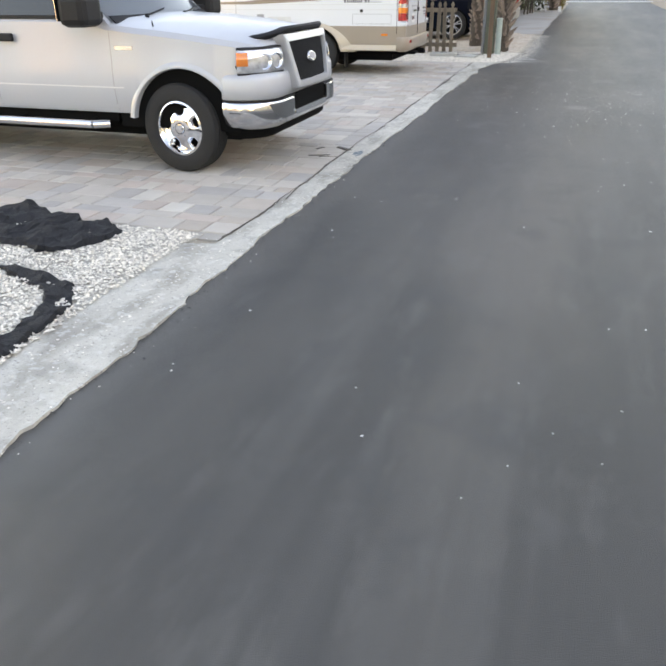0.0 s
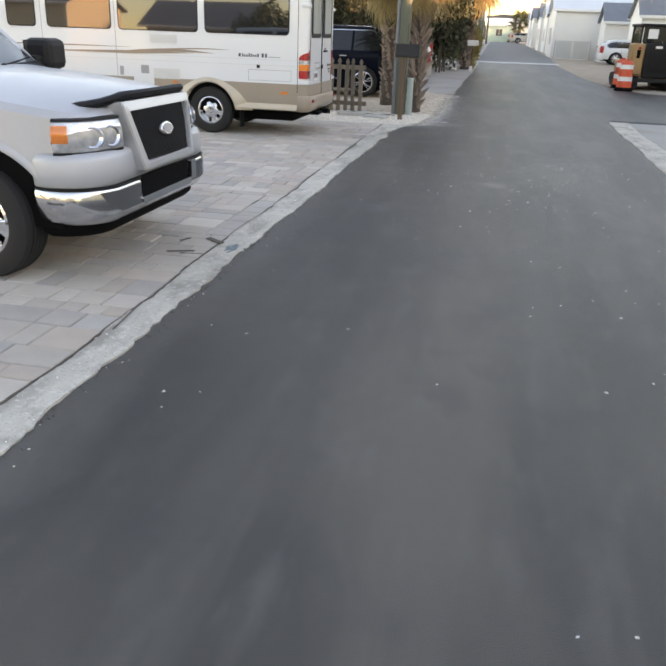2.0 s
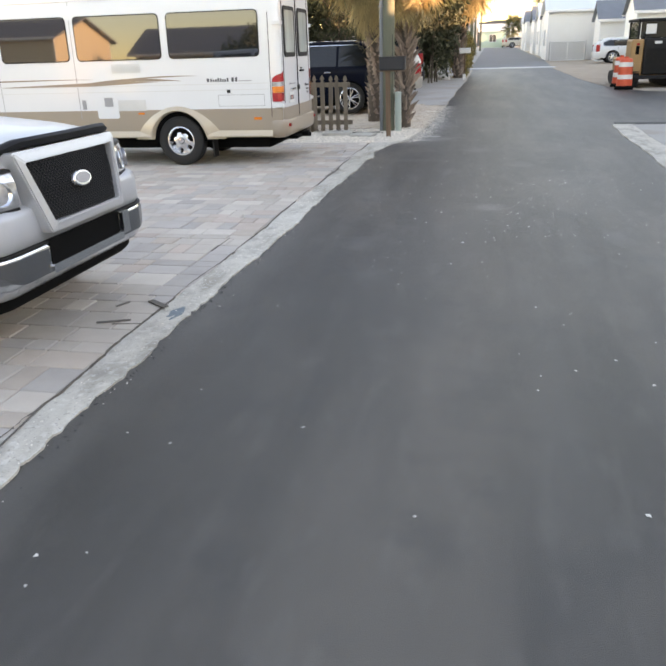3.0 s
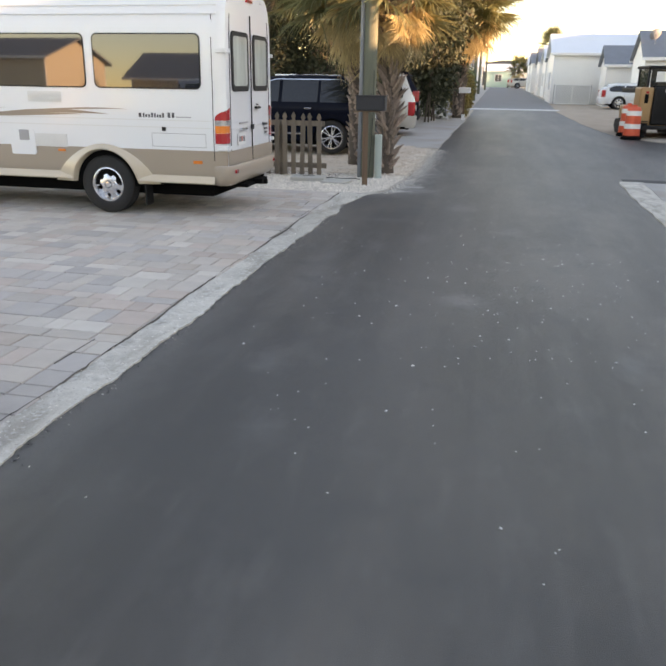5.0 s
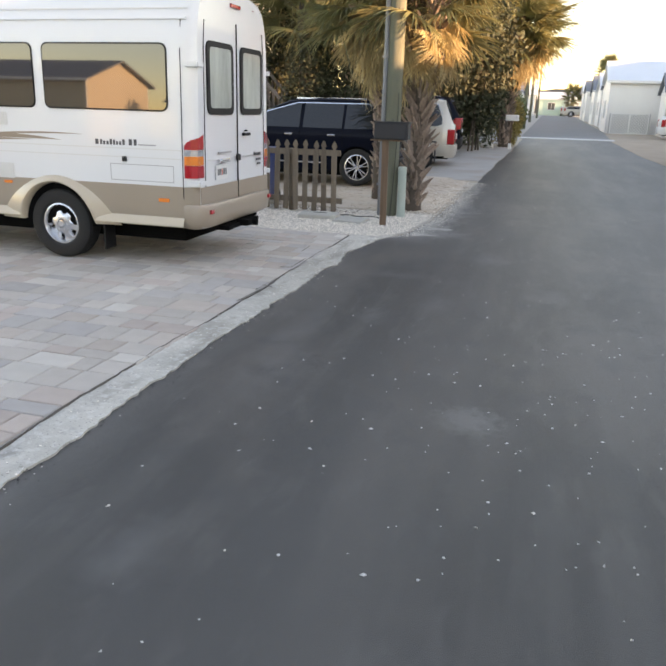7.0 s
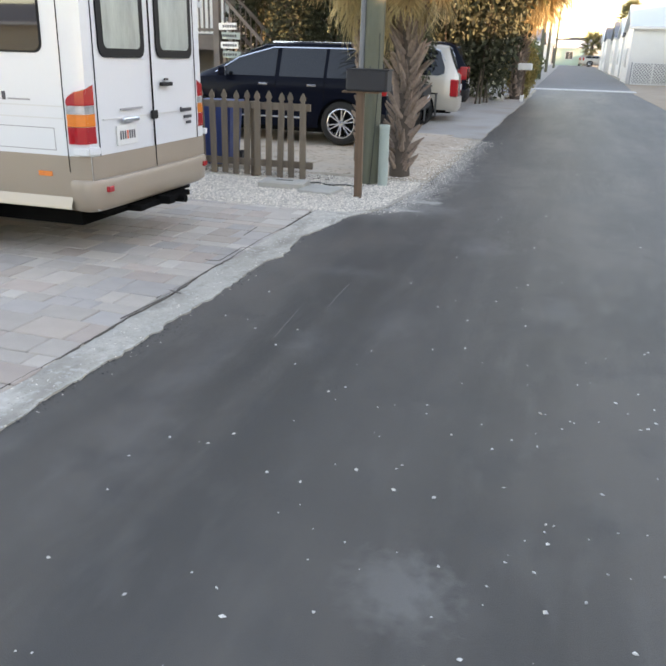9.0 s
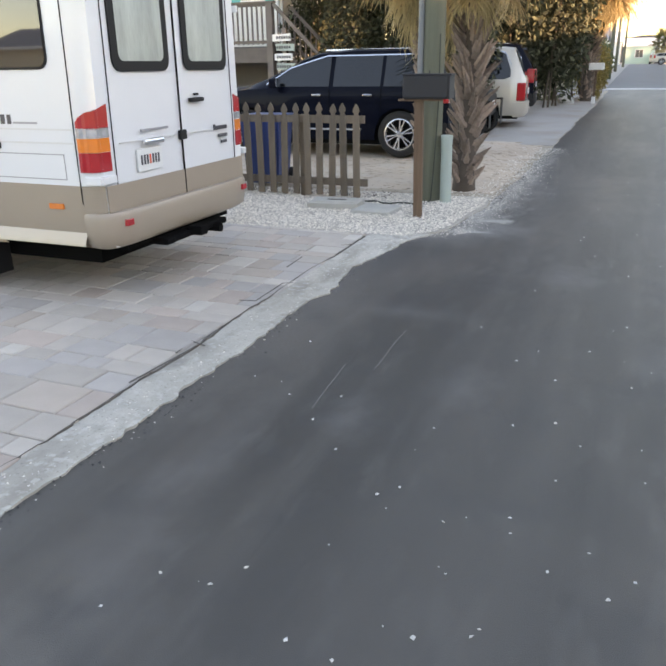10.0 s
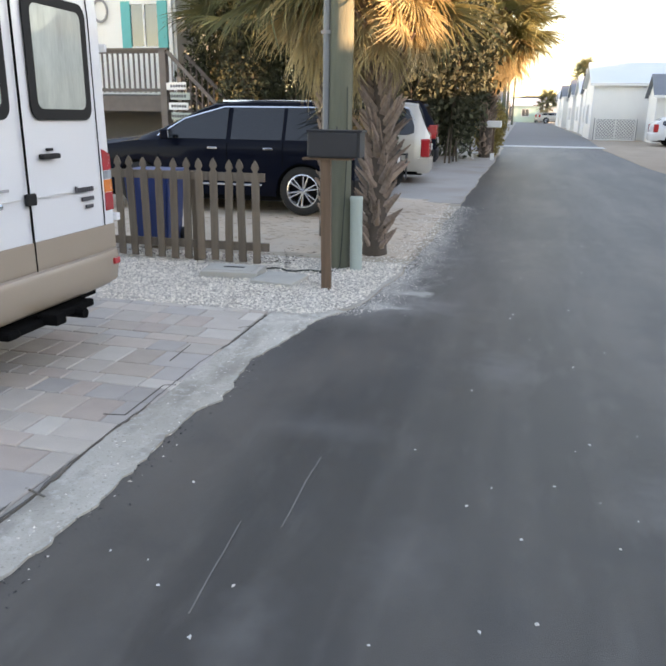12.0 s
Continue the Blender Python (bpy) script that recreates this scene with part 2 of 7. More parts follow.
M["tint"] = mat("tinted_glass", (0.012, 0.014, 0.016), 0.03, var=0.02, spec=0.5, coat=0.3)
M["privacy"] = mat("reflective_privacy_glass", (0.085, 0.09, 0.10), 0.02, metal=0.85, var=0.03, spec=0.8, coat=0.5)
M["stripe"] = mat("brown_grey_stripe", (0.27, 0.21, 0.165), 0.35, var=0.06, coat=0.4)
M["letter"] = mat("dark_grey_print", (0.06, 0.06, 0.07), 0.4, var=0.05)
M["red"] = mat("red_lens", (0.42, 0.015, 0.02), 0.12, var=0.12, scale=30, coat=1.0)
M["amber"] = mat("amber_lens", (0.75, 0.20, 0.03), 0.15, var=0.10, scale=30, coat=1.0)
M["clear"] = mat("clear_lens", (0.50, 0.52, 0.55), 0.08, metal=0.5, var=0.75, scale=16, coat=1.0, fine=0.15, bscale=60)
# curtain cloth, with the window's grey-green reflections mottled into its colour
M["curtain"] = mat("curtain_with_reflection", (0.34, 0.375, 0.345), 0.35, var=0.45, scale=9, stretch=(1, 1, 0.25), coat=0.9, fine=0.15)
M["plate"] = mat("licence_plate", (0.66, 0.67, 0.66), 0.4, var=0.1, scale=20)
M["wood"] = mat("weathered_wood", (0.155, 0.122, 0.092), 0.85, var=0.45, scale=5, bump=0.6, bscale=70, stretch=(3, 3, 0.35), rand=0.18)
M["woodpost"] = mat("brown_post_wood", (0.15, 0.095, 0.062), 0.85, var=0.5, scale=5, bump=0.5, bscale=60, stretch=(4, 4, 0.3))
M["woodfree"] = mat("grey_deck_wood", (0.155, 0.13, 0.115), 0.85, var=0.3, scale=4, bump=0.4, bscale=50, rand=0.12)
M["pole"] = mat("treated_pole_wood", (0.118, 0.124, 0.09), 0.85, var=0.30, scale=3, bump=0.7, bscale=40, stretch=(5, 5, 0.2), fine=0.14)
M["galv"] = mat("galvanised_steel", (0.17, 0.18, 0.19), 0.6, metal=0.3, var=0.12)
M["pvc"] = mat("pale_green_plastic_pipe", (0.35, 0.415, 0.38), 0.5, var=0.12, scale=4, stretch=(2, 2, 0.5))
M["box"] = mat("charcoal_mailbox", (0.020, 0.021, 0.025), 0.6, var=0.15)
M["cable"] = mat("cable", (0.03, 0.04, 0.03), 0.7)
M["block"] = mat("concrete_block", (0.42, 0.41, 0.37), 0.9, var=0.15, bump=0.5, bscale=90)
M["frond"] = mat("palm_frond_green", (0.155, 0.168, 0.080), 0.45, var=0.3, scale=2, rand=0.3, fine=0.1)
mix_color(M["frond"], noise_mask(M["frond"], 1.6, 0.48, 0.62, seed=2.0), (0.27, 0.21, 0.09), 0.5)
mix_color(M["frond"], noise_mask(M["frond"], 2.6, 0.55, 0.68, seed=9.0), (0.07, 0.085, 0.05), 0.6)
M["fronddark"] = mat("palm_frond_dark", (0.045, 0.062, 0.030), 0.55, var=0.3, scale=2, rand=0.3, fine=0.1)
M["dead"] = mat("palm_frond_dry", (0.45, 0.365, 0.20), 0.6, var=0.3, scale=3, rand=0.25, fine=0.1)
M["boot"] = mat("palm_boot", (0.23, 0.172, 0.138), 0.85, var=0.45, scale=9, bump=0.6, bscale=60, rand=0.42, fine=0.12)
M["bark"] = mat("palm_bark", (0.085, 0.066, 0.052), 0.9, var=0.3, scale=8, bump=0.8, bscale=40)
M["leaf"] = mat("shrub_leaves", (0.095, 0.115, 0.045), 0.55, var=0.2, scale=2, island=0.45)
M["leafd"] = mat("dark_leaves", (0.048, 0.054, 0.028), 0.85, var=0.2, scale=2, island=0.45)
M["leafy"] = mat("yellow_leaves", (0.26, 0.20, 0.06), 0.6, var=0.2, scale=2, island=0.35)
M["twig"] = mat("twig", (0.10, 0.08, 0.06), 0.9)
M["siding"] = mat("white_siding", (0.80, 0.79, 0.75), 0.55, var=0.05, scale=1.5)
M["sidingb"] = mat("beige_siding", (0.62, 0.53, 0.38), 0.6, var=0.06, scale=1.5)
M["sidingg"] = mat("grey_green_siding", (0.40, 0.41, 0.36), 0.6, var=0.05, scale=1.5)
M["mint"] = mat("mint_siding", (0.50, 0.66, 0.56), 0.6, var=0.05, scale=1.5)
M["metalroof"] = mat("pale_metal_roof", (0.60, 0.64, 0.68), 0.45, var=0.05, scale=1)
M["shingle"] = mat("grey_shingles", (0.17, 0.19, 0.215), 0.85, var=0.15, scale=2, bump=0.4, bscale=30)
M["teal"] = mat("teal_paint", (0.06, 0.42, 0.42), 0.5, var=0.08)
M["winglass"] = mat("window_glass", (0.10, 0.11, 0.11), 0.05, var=0.1, spec=1.0, coat=1.0)
M["trimw"] = mat("white_trim", (0.78, 0.78, 0.76), 0.5, var=0.04)
M["orange"] = mat("orange_plastic", (0.72, 0.10, 0.045), 0.45, var=0.12, scale=10)
M["refl"] = mat("white_reflective_band", (0.75, 0.74, 0.72), 0.35, var=0.06)
M["cat"] = mat("machine_tan", (0.37, 0.215, 0.095), 0.45, var=0.12, scale=5)
M["blue"] = mat("blue_bin_plastic", (0.02, 0.045, 0.16), 0.45, var=0.1)
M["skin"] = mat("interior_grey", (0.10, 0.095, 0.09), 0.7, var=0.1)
M["bluepaint"] = mat("blue_marking_paint", (0.16, 0.20, 0.22), 0.8, var=0.3, scale=20)
# blue-grey trees: the haze of distance is put into the colour
M["treeline"] = mat("far_trees_hazed", (0.06, 0.075, 0.09), 0.9, var=0.2, scale=0.05)
gl = bpy.data.materials.new("windscreen_glass")
gl.use_nodes = True
gp = gl.node_tree.nodes["Principled BSDF"]
gp.inputs["Base Color"].default_value, gp.inputs["Roughness"].default_value = (0.8, 0.86, 0.86, 1), 0.02
gp.inputs["Transmission Weight"].default_value, gp.inputs["IOR"].default_value = 1.0, 1.45
M["glass"] = gl


def translucent(m, k):
    """Lets some of the light through thin leaves."""
    nt = m.node_tree
    p = nt.nodes["Principled BSDF"]
    tr, mx = nt.nodes.new("ShaderNodeBsdfTranslucent"), nt.nodes.new("ShaderNodeMixShader")
    nt.links.new(p.inputs["Base Color"].links[0].from_socket, tr.inputs[0])
    mx.inputs[0].default_value = k
    nt.links.new(p.outputs[0], mx.inputs[1])
    nt.links.new(tr.outputs[0], mx.inputs[2])
    nt.links.new(mx.outputs[0], nt.nodes["Material Output"].inputs["Surface"])


for key, k in (("frond", 0.35), ("dead", 0.35), ("leaf", 0.3), ("leafy", 0.4), ("leafd", 0.06)):
    translucent(M[key], k)


# ---- mesh helpers ----
def part(name, bm, material, parent=None, label="", smooth=None):
    me = bpy.data.meshes.new(name)
    if isinstance(bm, tuple):
        me.from_pydata(bm[0], [], bm[1])
        me.update()
    else:
        bm.to_mesh(me)
        bm.free()
    mats = material if isinstance(material, list) else [material]
    for k in mats:
        me.materials.append(k)
    if smooth is not None:
        me.shade_smooth()
        if smooth:
            me.set_sharp_from_angle(angle=radians(smooth))
    ob = new(name, me)
    if parent:
        ob.parent = parent
    if label:
        ob["label"] = label
    return ob


def thing(name, m, label, category, group=""):
    ob = new(name)
    ob.matrix_world = m
    ob.empty_display_size = 0.1
    return tagged(ob, label, category, group)


def box(bm, x0, x1, y0, y1, z0, z1, bevel=0.0, m=None):
    r = bmesh.ops.create_cube(bm, size=1.0, matrix=Matrix.Translation(((x0 + x1) / 2, (y0 + y1) / 2, (z0 + z1) / 2)) @ Matrix.Diagonal((abs(x1 - x0), abs(y1 - y0), abs(z1 - z0), 1)))
    vs = r["verts"]
    if bevel:
        es = list({e for v in vs for e in v.link_edges})
        rr = bmesh.ops.bevel(bm, geom=es, offset=bevel, segments=2, affect="EDGES", profile=0.5)
        vs = list({v for f in rr["faces"] for v in f.verts} | {v for v in vs if v.is_valid})
    if m is not None:
        bmesh.ops.transform(bm, matrix=m, verts=[v for v in vs if v.is_valid])
    return bm


def bx(x0, x1, y0, y1, z0, z1, bevel=0.0, m=None):
    return box(bmesh.new(), x0, x1, y0, y1, z0, z1, bevel, m)


def cyl(bm, p, q, r0, r1=None, n=16, caps=True):
    p, q = Vector(p), Vector(q)
    d = q - p
    m = Matrix.Translation((p + q) / 2) @ d.to_track_quat("Z", "Y").to_matrix().to_4x4()
    bmesh.ops.create_cone(bm, cap_ends=caps, segments=n, radius1=r0, radius2=r0 if r1 is None else r1, depth=d.length, matrix=m)
    return bm


def lathe(prof, n=32, m=None):
    """prof: (radius, height) about z."""
    bm = bmesh.new()
    rings = []
    for r, h in prof:
        rings.append([bm.verts.new((r * math.cos(2 * math.pi * i / n), r * math.sin(2 * math.pi * i / n), h)) for i in range(n)])
    for a0, b0 in zip(rings, rings[1:]):
        for i in range(n):
            bm.faces.new((a0[i], a0[(i + 1) % n], b0[(i + 1) % n], b0[i]))
    bmesh.ops.remove_doubles(bm, verts=bm.verts, dist=1e-5)
    bmesh.ops.recalc_face_normals(bm, faces=bm.faces)
    if m is not None:
        bmesh.ops.transform(bm, matrix=m, verts=bm.verts)
    return bm


def grid_faces(nu, nv, close_u=False):
    return [(i * nv + j, ((i + 1) % nu) * nv + j, ((i + 1) % nu) * nv + j + 1, i * nv + j + 1) for i in range(nu if close_u else nu - 1) for j in range(nv - 1)]


def sheet(cols, fn, off=0.004, base=-0.004, nv=5):
    """A thin plate on a surface. cols: (u, v0, v1); fn(u, v, off) -> point."""
    bm = bmesh.new()
    top = [[bm.verts.new(fn(u, v0 + (v1 - v0) * j / (nv - 1), off)) for j in range(nv)] for u, v0, v1 in cols]
    bot = [[bm.verts.new(fn(u, v0 + (v1 - v0) * j / (nv - 1), base)) for j in range(nv)] for u, v0, v1 in cols]
    n = len(cols)
    for i in range(n - 1):
        for j in range(nv - 1):
            bm.faces.new((top[i][j], top[i + 1][j], top[i + 1][j + 1], top[i][j + 1]))
        for j in (0, nv - 1):
            bm.faces.new((top[i][j], bot[i][j], bot[i + 1][j], top[i + 1][j]))
    for i in (0, n - 1):
        for j in range(nv - 1):
            bm.faces.new((top[i][j], top[i][j + 1], bot[i][j + 1], bot[i][j]))
    bmesh.ops.remove_doubles(bm, verts=bm.verts, dist=1e-5)
    bmesh.ops.recalc_face_normals(bm, faces=bm.faces)
    return bm


def rr(u0, u1, v0, v1, r, n=5):
    """Columns of a rounded rectangle."""
    out = []
    for k in range(n + 1):
        a = math.pi / 2 * k / n
        out.append((u0 + r - r * math.cos(a), v0 + r - r * math.sin(a), v1 - r + r * math.sin(a)))
    mid = [(u0 + (u1 - u0) * k / 6, v0, v1) for k in range(1, 6) if u0 + r < u0 + (u1 - u0) * k / 6 < u1 - r]
    return out + mid + [(u1 + u0 - u, a, b) for u, a, b in reversed(out)]


def shell(keys, xs, arches=(), caps=(True, True)):
    """A car body: keys {x: [(y, z), ...]} half sections from the sill to the top middle, joined along x; arches (x, z, r) lift the sill."""
    kx = sorted(keys)
    K = len(keys[kx[0]])
    arr = np.array([[keys[k][j] for j in range(K)] for k in kx])
    V, n = [], 2 * K - 1
    for x in xs:
        half = [(float(np.interp(x, kx, arr[:, j, 0])), float(np.interp(x, kx, arr[:, j, 1]))) for j in range(K)]
        lo = -1.0
        for ax, az, ar in arches:
            if abs(x - ax) < ar:
                lo = max(lo, az + math.sqrt(max(0, ar * ar - (x - ax) ** 2)))
        half = [(y, max(z, lo)) for y, z in half]
        V += [(x, y, z) for y, z in half] + [(x, -y, z) for y, z in reversed(half[:-1])]
    bm = bmesh.new()
    vs = [bm.verts.new(v) for v in V]
    for f in grid_faces(len(xs), n):
        bm.faces.new([vs[i] for i in f])
    for flag, i in ((caps[0], 0), (caps[1], len(xs) - 1)):
        if flag:
            bm.faces.new(vs[i * n:(i + 1) * n])
    bmesh.ops.remove_doubles(bm, verts=bm.verts, dist=2e-4)
    bmesh.ops.recalc_face_normals(bm, faces=bm.faces)
    return bm


def sweep(path, prof, close=False):
    """A profile [(out, z)] carried along a plan path [(x, y)]; out is to the right of the way."""
    P = [Vector((*p, 0)) for p in path]
    V = []
    for i, p in enumerate(P):
        d = (P[min(i + 1, len(P) - 1)] - P[max(i - 1, 0)]).normalized()
        nrm = Vector((d.y, -d.x, 0))
        V += [(p.x + nrm.x * o, p.y + nrm.y * o, z) for o, z in prof]
    bm = bmesh.new()
    vs = [bm.verts.new(v) for v in V]
    k = len(prof)
    for f in grid_faces(len(P), k):
        bm.faces.new([vs[i] for i in f])
    if close:
        for i in range(len(P) - 1):
            bm.faces.new((vs[i * k], vs[i * k + k - 1], vs[(i + 1) * k + k - 1], vs[(i + 1) * k]))
        bm.faces.new(vs[:k]), bm.faces.new(vs[-k:])
    bmesh.ops.remove_doubles(bm, verts=bm.verts, dist=1e-5)
    bmesh.ops.recalc_face_normals(bm, faces=bm.faces)
    return bm


def wheel(parent, x, y, r, w, rim_r, spokes, style="alloy", turn=0.0, spin=0.3, rimmat=None):
    """side: sign of y is the outer side."""
    s = 1 if y > 0 else -1
    base = pose(x, y, r, 0, 0, turn) @ Matrix.Rotation(-s * math.pi / 2, 4, "X")
    wh = new("wheel")
    wh.parent = parent
    wh.matrix_local = base
    h = w / 2
    tp = [(rim_r, -h * 0.8), (rim_r + 0.02, -h), (r - 0.045, -h), (r - 0.012, -h * 0.86), (r, -h * 0.6)]
    for k in (-0.45, -0.15, 0.15, 0.45):
        tp += [(r, h * (k - 0.05)), (r - 0.009, h * (k - 0.04)), (r - 0.009, h * (k + 0.04)), (r, h * (k + 0.05))]
    tp += [(r, h * 0.6), (r - 0.012, h * 0.86), (r - 0.045, h), (rim_r + 0.03, h * 1.02), (rim_r + 0.02, h), (rim_r, h * 0.85)]
    part("tyre", lathe(tp, 48), M["tyre"], wh, smooth=35)
    part("rim", lathe([(rim_r + 0.004, h * 0.88), (rim_r - 0.012, h * 0.93), (rim_r - 0.022, h * 0.8), (rim_r - 0.035, h * 0.1), (rim_r - 0.04, -h * 0.8)], 48), rimmat or M["alloy"], wh, smooth=35)
    bm = lathe([(0, -0.02), (rim_r * 0.9, -0.02)], 32)
    part("brake_disc", bm, M["dark"], wh)
    bm = bmesh.new()
    zo = h * 0.62
    for k in range(spokes):
        a = 2 * math.pi * (k + spin) / spokes
        m = Matrix.Rotation(a, 4, "Z")
        if style == "double":
            for da in (-0.16, 0.16):
                box(bm, rim_r * 0.18, rim_r * 0.97, -0.012, 0.012, zo - 0.03, zo + 0.012, 0.004, m @ Matrix.Rotation(da, 4, "Z") @ pose(0, 0, 0, 0, -4, 0))
        else:
            ww = rim_r * (0.50 if style == "wide" else 0.36)
            vs = [(rim_r * 0.15, -ww * 0.55), (rim_r * 0.62, -ww * 0.38), (rim_r * 0.98, -ww * 0.62), (rim_r * 0.98, ww * 0.62), (rim_r * 0.62, ww * 0.38), (rim_r * 0.15, ww * 0.55)]
            lo = [bm.verts.new(m @ Vector((a0, b0, zo - 0.035))) for a0, b0 in vs]
            hi = [bm.verts.new(m @ Vector((a0, b0 * 0.85, zo + (0.018 if a0 < rim_r * 0.5 else 0.006)))) for a0, b0 in vs]
            bm.faces.new(hi)
            for i in range(6):
                bm.faces.new((lo[i], lo[(i + 1) % 6], hi[(i + 1) % 6], hi[i]))
    if style == "wide":
        # a dished disc with rounded openings
        bm.free()
        bm = bmesh.new()
        nr, na = 16, 120
        hr, ht = (0.155, 0.15) if spokes == 5 else (0.15, 0.125)
        def hole(r, a):
            d = 9.0
            for k in range(spokes):
                c = 2 * math.pi * (k + spin) / spokes
                da = (a - c + math.pi) % (2 * math.pi) - math.pi
                d = min(d, math.hypot((r / rim_r - 0.70) / hr, da * r / rim_r / ht))
            return d
        rows2 = []
        for i in range(nr + 1):
            q = 0.22 + 0.79 * i / nr
            row = []
            for j in range(na):
                a = 2 * math.pi * j / na
                d = hole(q * rim_r, a)
                dz = -0.030 * max(0.0, 1.45 - d) / 0.45 if d < 1.45 else 0.0
                z = zo + 0.020 * math.cos((q - 0.22) / 0.76 * math.pi) + 0.006 * (q > 0.9) + max(-0.04, dz)
                row.append(bm.verts.new((q * rim_r * math.cos(a), q * rim_r * math.sin(a), z)))
            rows2.append(row)
        for i in range(nr):
            for j in range(na):
                am, qm = 2 * math.pi * (j + 0.5) / na, 0.22 + 0.79 * (i + 0.5) / nr
                if hole(qm * rim_r, am) > 0.95:
                    bm.faces.new((rows2[i][j], rows2[i][(j + 1) % na], rows2[i + 1][(j + 1) % na], rows2[i + 1][j]))
        bmesh.ops.delete(bm, geom=[v for v in bm.verts if not v.link_faces], context="VERTS")
    bmesh.ops.recalc_face_normals(bm, faces=bm.faces)
    part("spoke_star", bm, rimmat or M["alloy"], wh, smooth=60 if style == "wide" else None)
    part("hub_cap", lathe([(0, zo + 0.035), (rim_r * 0.17, zo + 0.03), (rim_r * 0.24, zo + 0.005), (rim_r * 0.27, zo - 0.03)], 24), M["chrome"] if style == "wide" else (rimmat or M["alloy"]), wh, smooth=40)
    for k in range(6):
        a = 2 * math.pi * k / 6
        bm = bmesh.new()
        cyl(bm, (rim_r * 0.33 * math.cos(a), rim_r * 0.33 * math.sin(a), zo - 0.02), (rim_r * 0.33 * math.cos(a), rim_r * 0.33 * math.sin(a), zo + 0.025), 0.009, n=6)
        part("wheel_nut", bm, M["black"] if style != "wide" else M["chrome"], wh)
    return wh


def scatter(n, fn, r0, r1, seed, flat=0.55):
    """Small stones: n copies of a rough octahedron at fn(rng) -> (x, y, z)."""
    g = np.random.default_rng(seed)
    base = np.array([(1, 0, 0), (0, 1, 0), (-1, 0, 0), (0, -1, 0), (0, 0, 1), (0, 0, -0.5)], float)
    F = np.array([(0, 1, 4), (1, 2, 4), (2, 3, 4), (3, 0, 4), (1, 0, 5), (2, 1, 5), (3, 2, 5), (0, 3, 5)])
    P = np.array([fn(g) for _ in range(n)])
    rad = g.uniform(r0, r1, (n, 1, 1)) * (1 + 0.35 * g.standard_normal((n, 6, 1)))
    ang = g.uniform(0, 2 * np.pi, n)
    v = base[None] * rad * np.array([1.0, 0.7, flat])
    c, s = np.cos(ang)[:, None], np.sin(ang)[:, None]
    vx, vy = v[..., 0] * c - v[..., 1] * s, v[..., 0] * s + v[..., 1] * c
    v = np.stack([vx, vy, v[..., 2]], -1) + P[:, None]
    return v.reshape(-1, 3).tolist(), (F[None] + 6 * np.arange(n)[:, None, None]).reshape(-1, 3).tolist()


def gz(y):
    """The ground's height: level, then a gentle rise up the street."""
    return 0.02 * max(0.0, min(y, 44.0) - 20.0) + 0.0095 * max(0.0, y - 44.0)


def wob(y, k=1.0, s=0.0):
    return k * (0.035 * math.sin(1.7 * y + s) + 0.022 * math.sin(5.3 * y + 2 * s) + 0.012 * noise.noise(Vector((y * 9, s, 0))) + 0.02 * noise.noise(Vector((y * 3, s + 4, 0))))


# ---- ground and road ----
def strip(ys, left, right, z, thick=0.05, cross=6):
    """A slab between two edges, x = left(y) and right(y), following the ground."""
    bm = bmesh.new()
    rows = []
    for y in ys:
        l, r = left(y), right(y)
        rows.append([bm.verts.new((l, y, gz(y) + z - thick))] + [bm.verts.new((l + (r - l) * k / cross, y, gz(y) + z)) for k in range(cross + 1)] + [bm.verts.new((r, y, gz(y) + z - thick))])
    for a0, b0 in zip(rows, rows[1:]):
        for i in range(len(a0) - 1):
            bm.faces.new((a0[i], a0[i + 1], b0[i + 1], b0[i]))
    bm.faces.new(list(reversed(rows[0]))), bm.faces.new(rows[-1])
    return bm


def frange(a, b, s):
    n = max(1, round((b - a) / s))
    return [a + (b - a) * i / n for i in range(n + 1)]


def left_edge(y):
    pts = [(-12, -0.5), (2.0, -0.5), (4.5, -0.54), (6.5, -0.51), (13.0, -0.47), (13.2, -0.40), (13.9, -0.46), (14.6, -0.37), (15.0, -0.33), (15.3, -0.20), (15.5, -0.12), (16.1, -0.02), (17.0, 0.09), (19.0, 0.10), (21.2, 0.15), (24.8, 0.24), (29.5, 0.30), (33, 0.42), (42, 0.50), (70, 0.0), (150, 0.5)]
    return float(np.interp(y, [p[0] for p in pts], [p[1] for p in pts])) + (0.42 if y < 15 else 0.6) * wob(y)


def right_edge(y):
    pts = [(-12, 3.6), (8, 3.72), (18.05, 3.92), (18.5, 4.2), (18.56, 9.5), (26.3, 9.5), (27.0, 6.4), (28.5, 5.5), (33, 5.0), (42, 4.6), (55, 5.0), (150, 5.2)]
    return float(np.interp(y, [p[0] for p in pts], [p[1] for p in pts])) + 0.5 * wob(y, 1, 3)


S = dict(kind="structure")


def pad_z(x, y):
    """The low rise of sandy ground on which the dark car stands."""
    k = min(1.0, max(0.0, (y - 17.9) / 1.2)) * min(1.0, max(0.0, (24.0 - y) / 0.8)) * min(1.0, max(0.0, (-0.25 - x) / 0.7))
    return 0.046 * k * k * (3 - 2 * k)


bm = bmesh.new()
gys = frange(-40, 20, 10) + frange(24, 140, 8) + [200, 400, 900]
rows = [[bm.verts.new((x, y, gz(min(y, 140)) - 0.006)) for x in (-400, -60, -20, -8, 0, 8, 20, 60, 400)] for y in gys]
for a0, b0 in zip(rows, rows[1:]):
    for i in range(8):
        bm.faces.new((a0[i], a0[i + 1], b0[i + 1], b0[i]))
tagged(part("ground", bm, M["sand"]), "light sandy ground", "ground", **S)
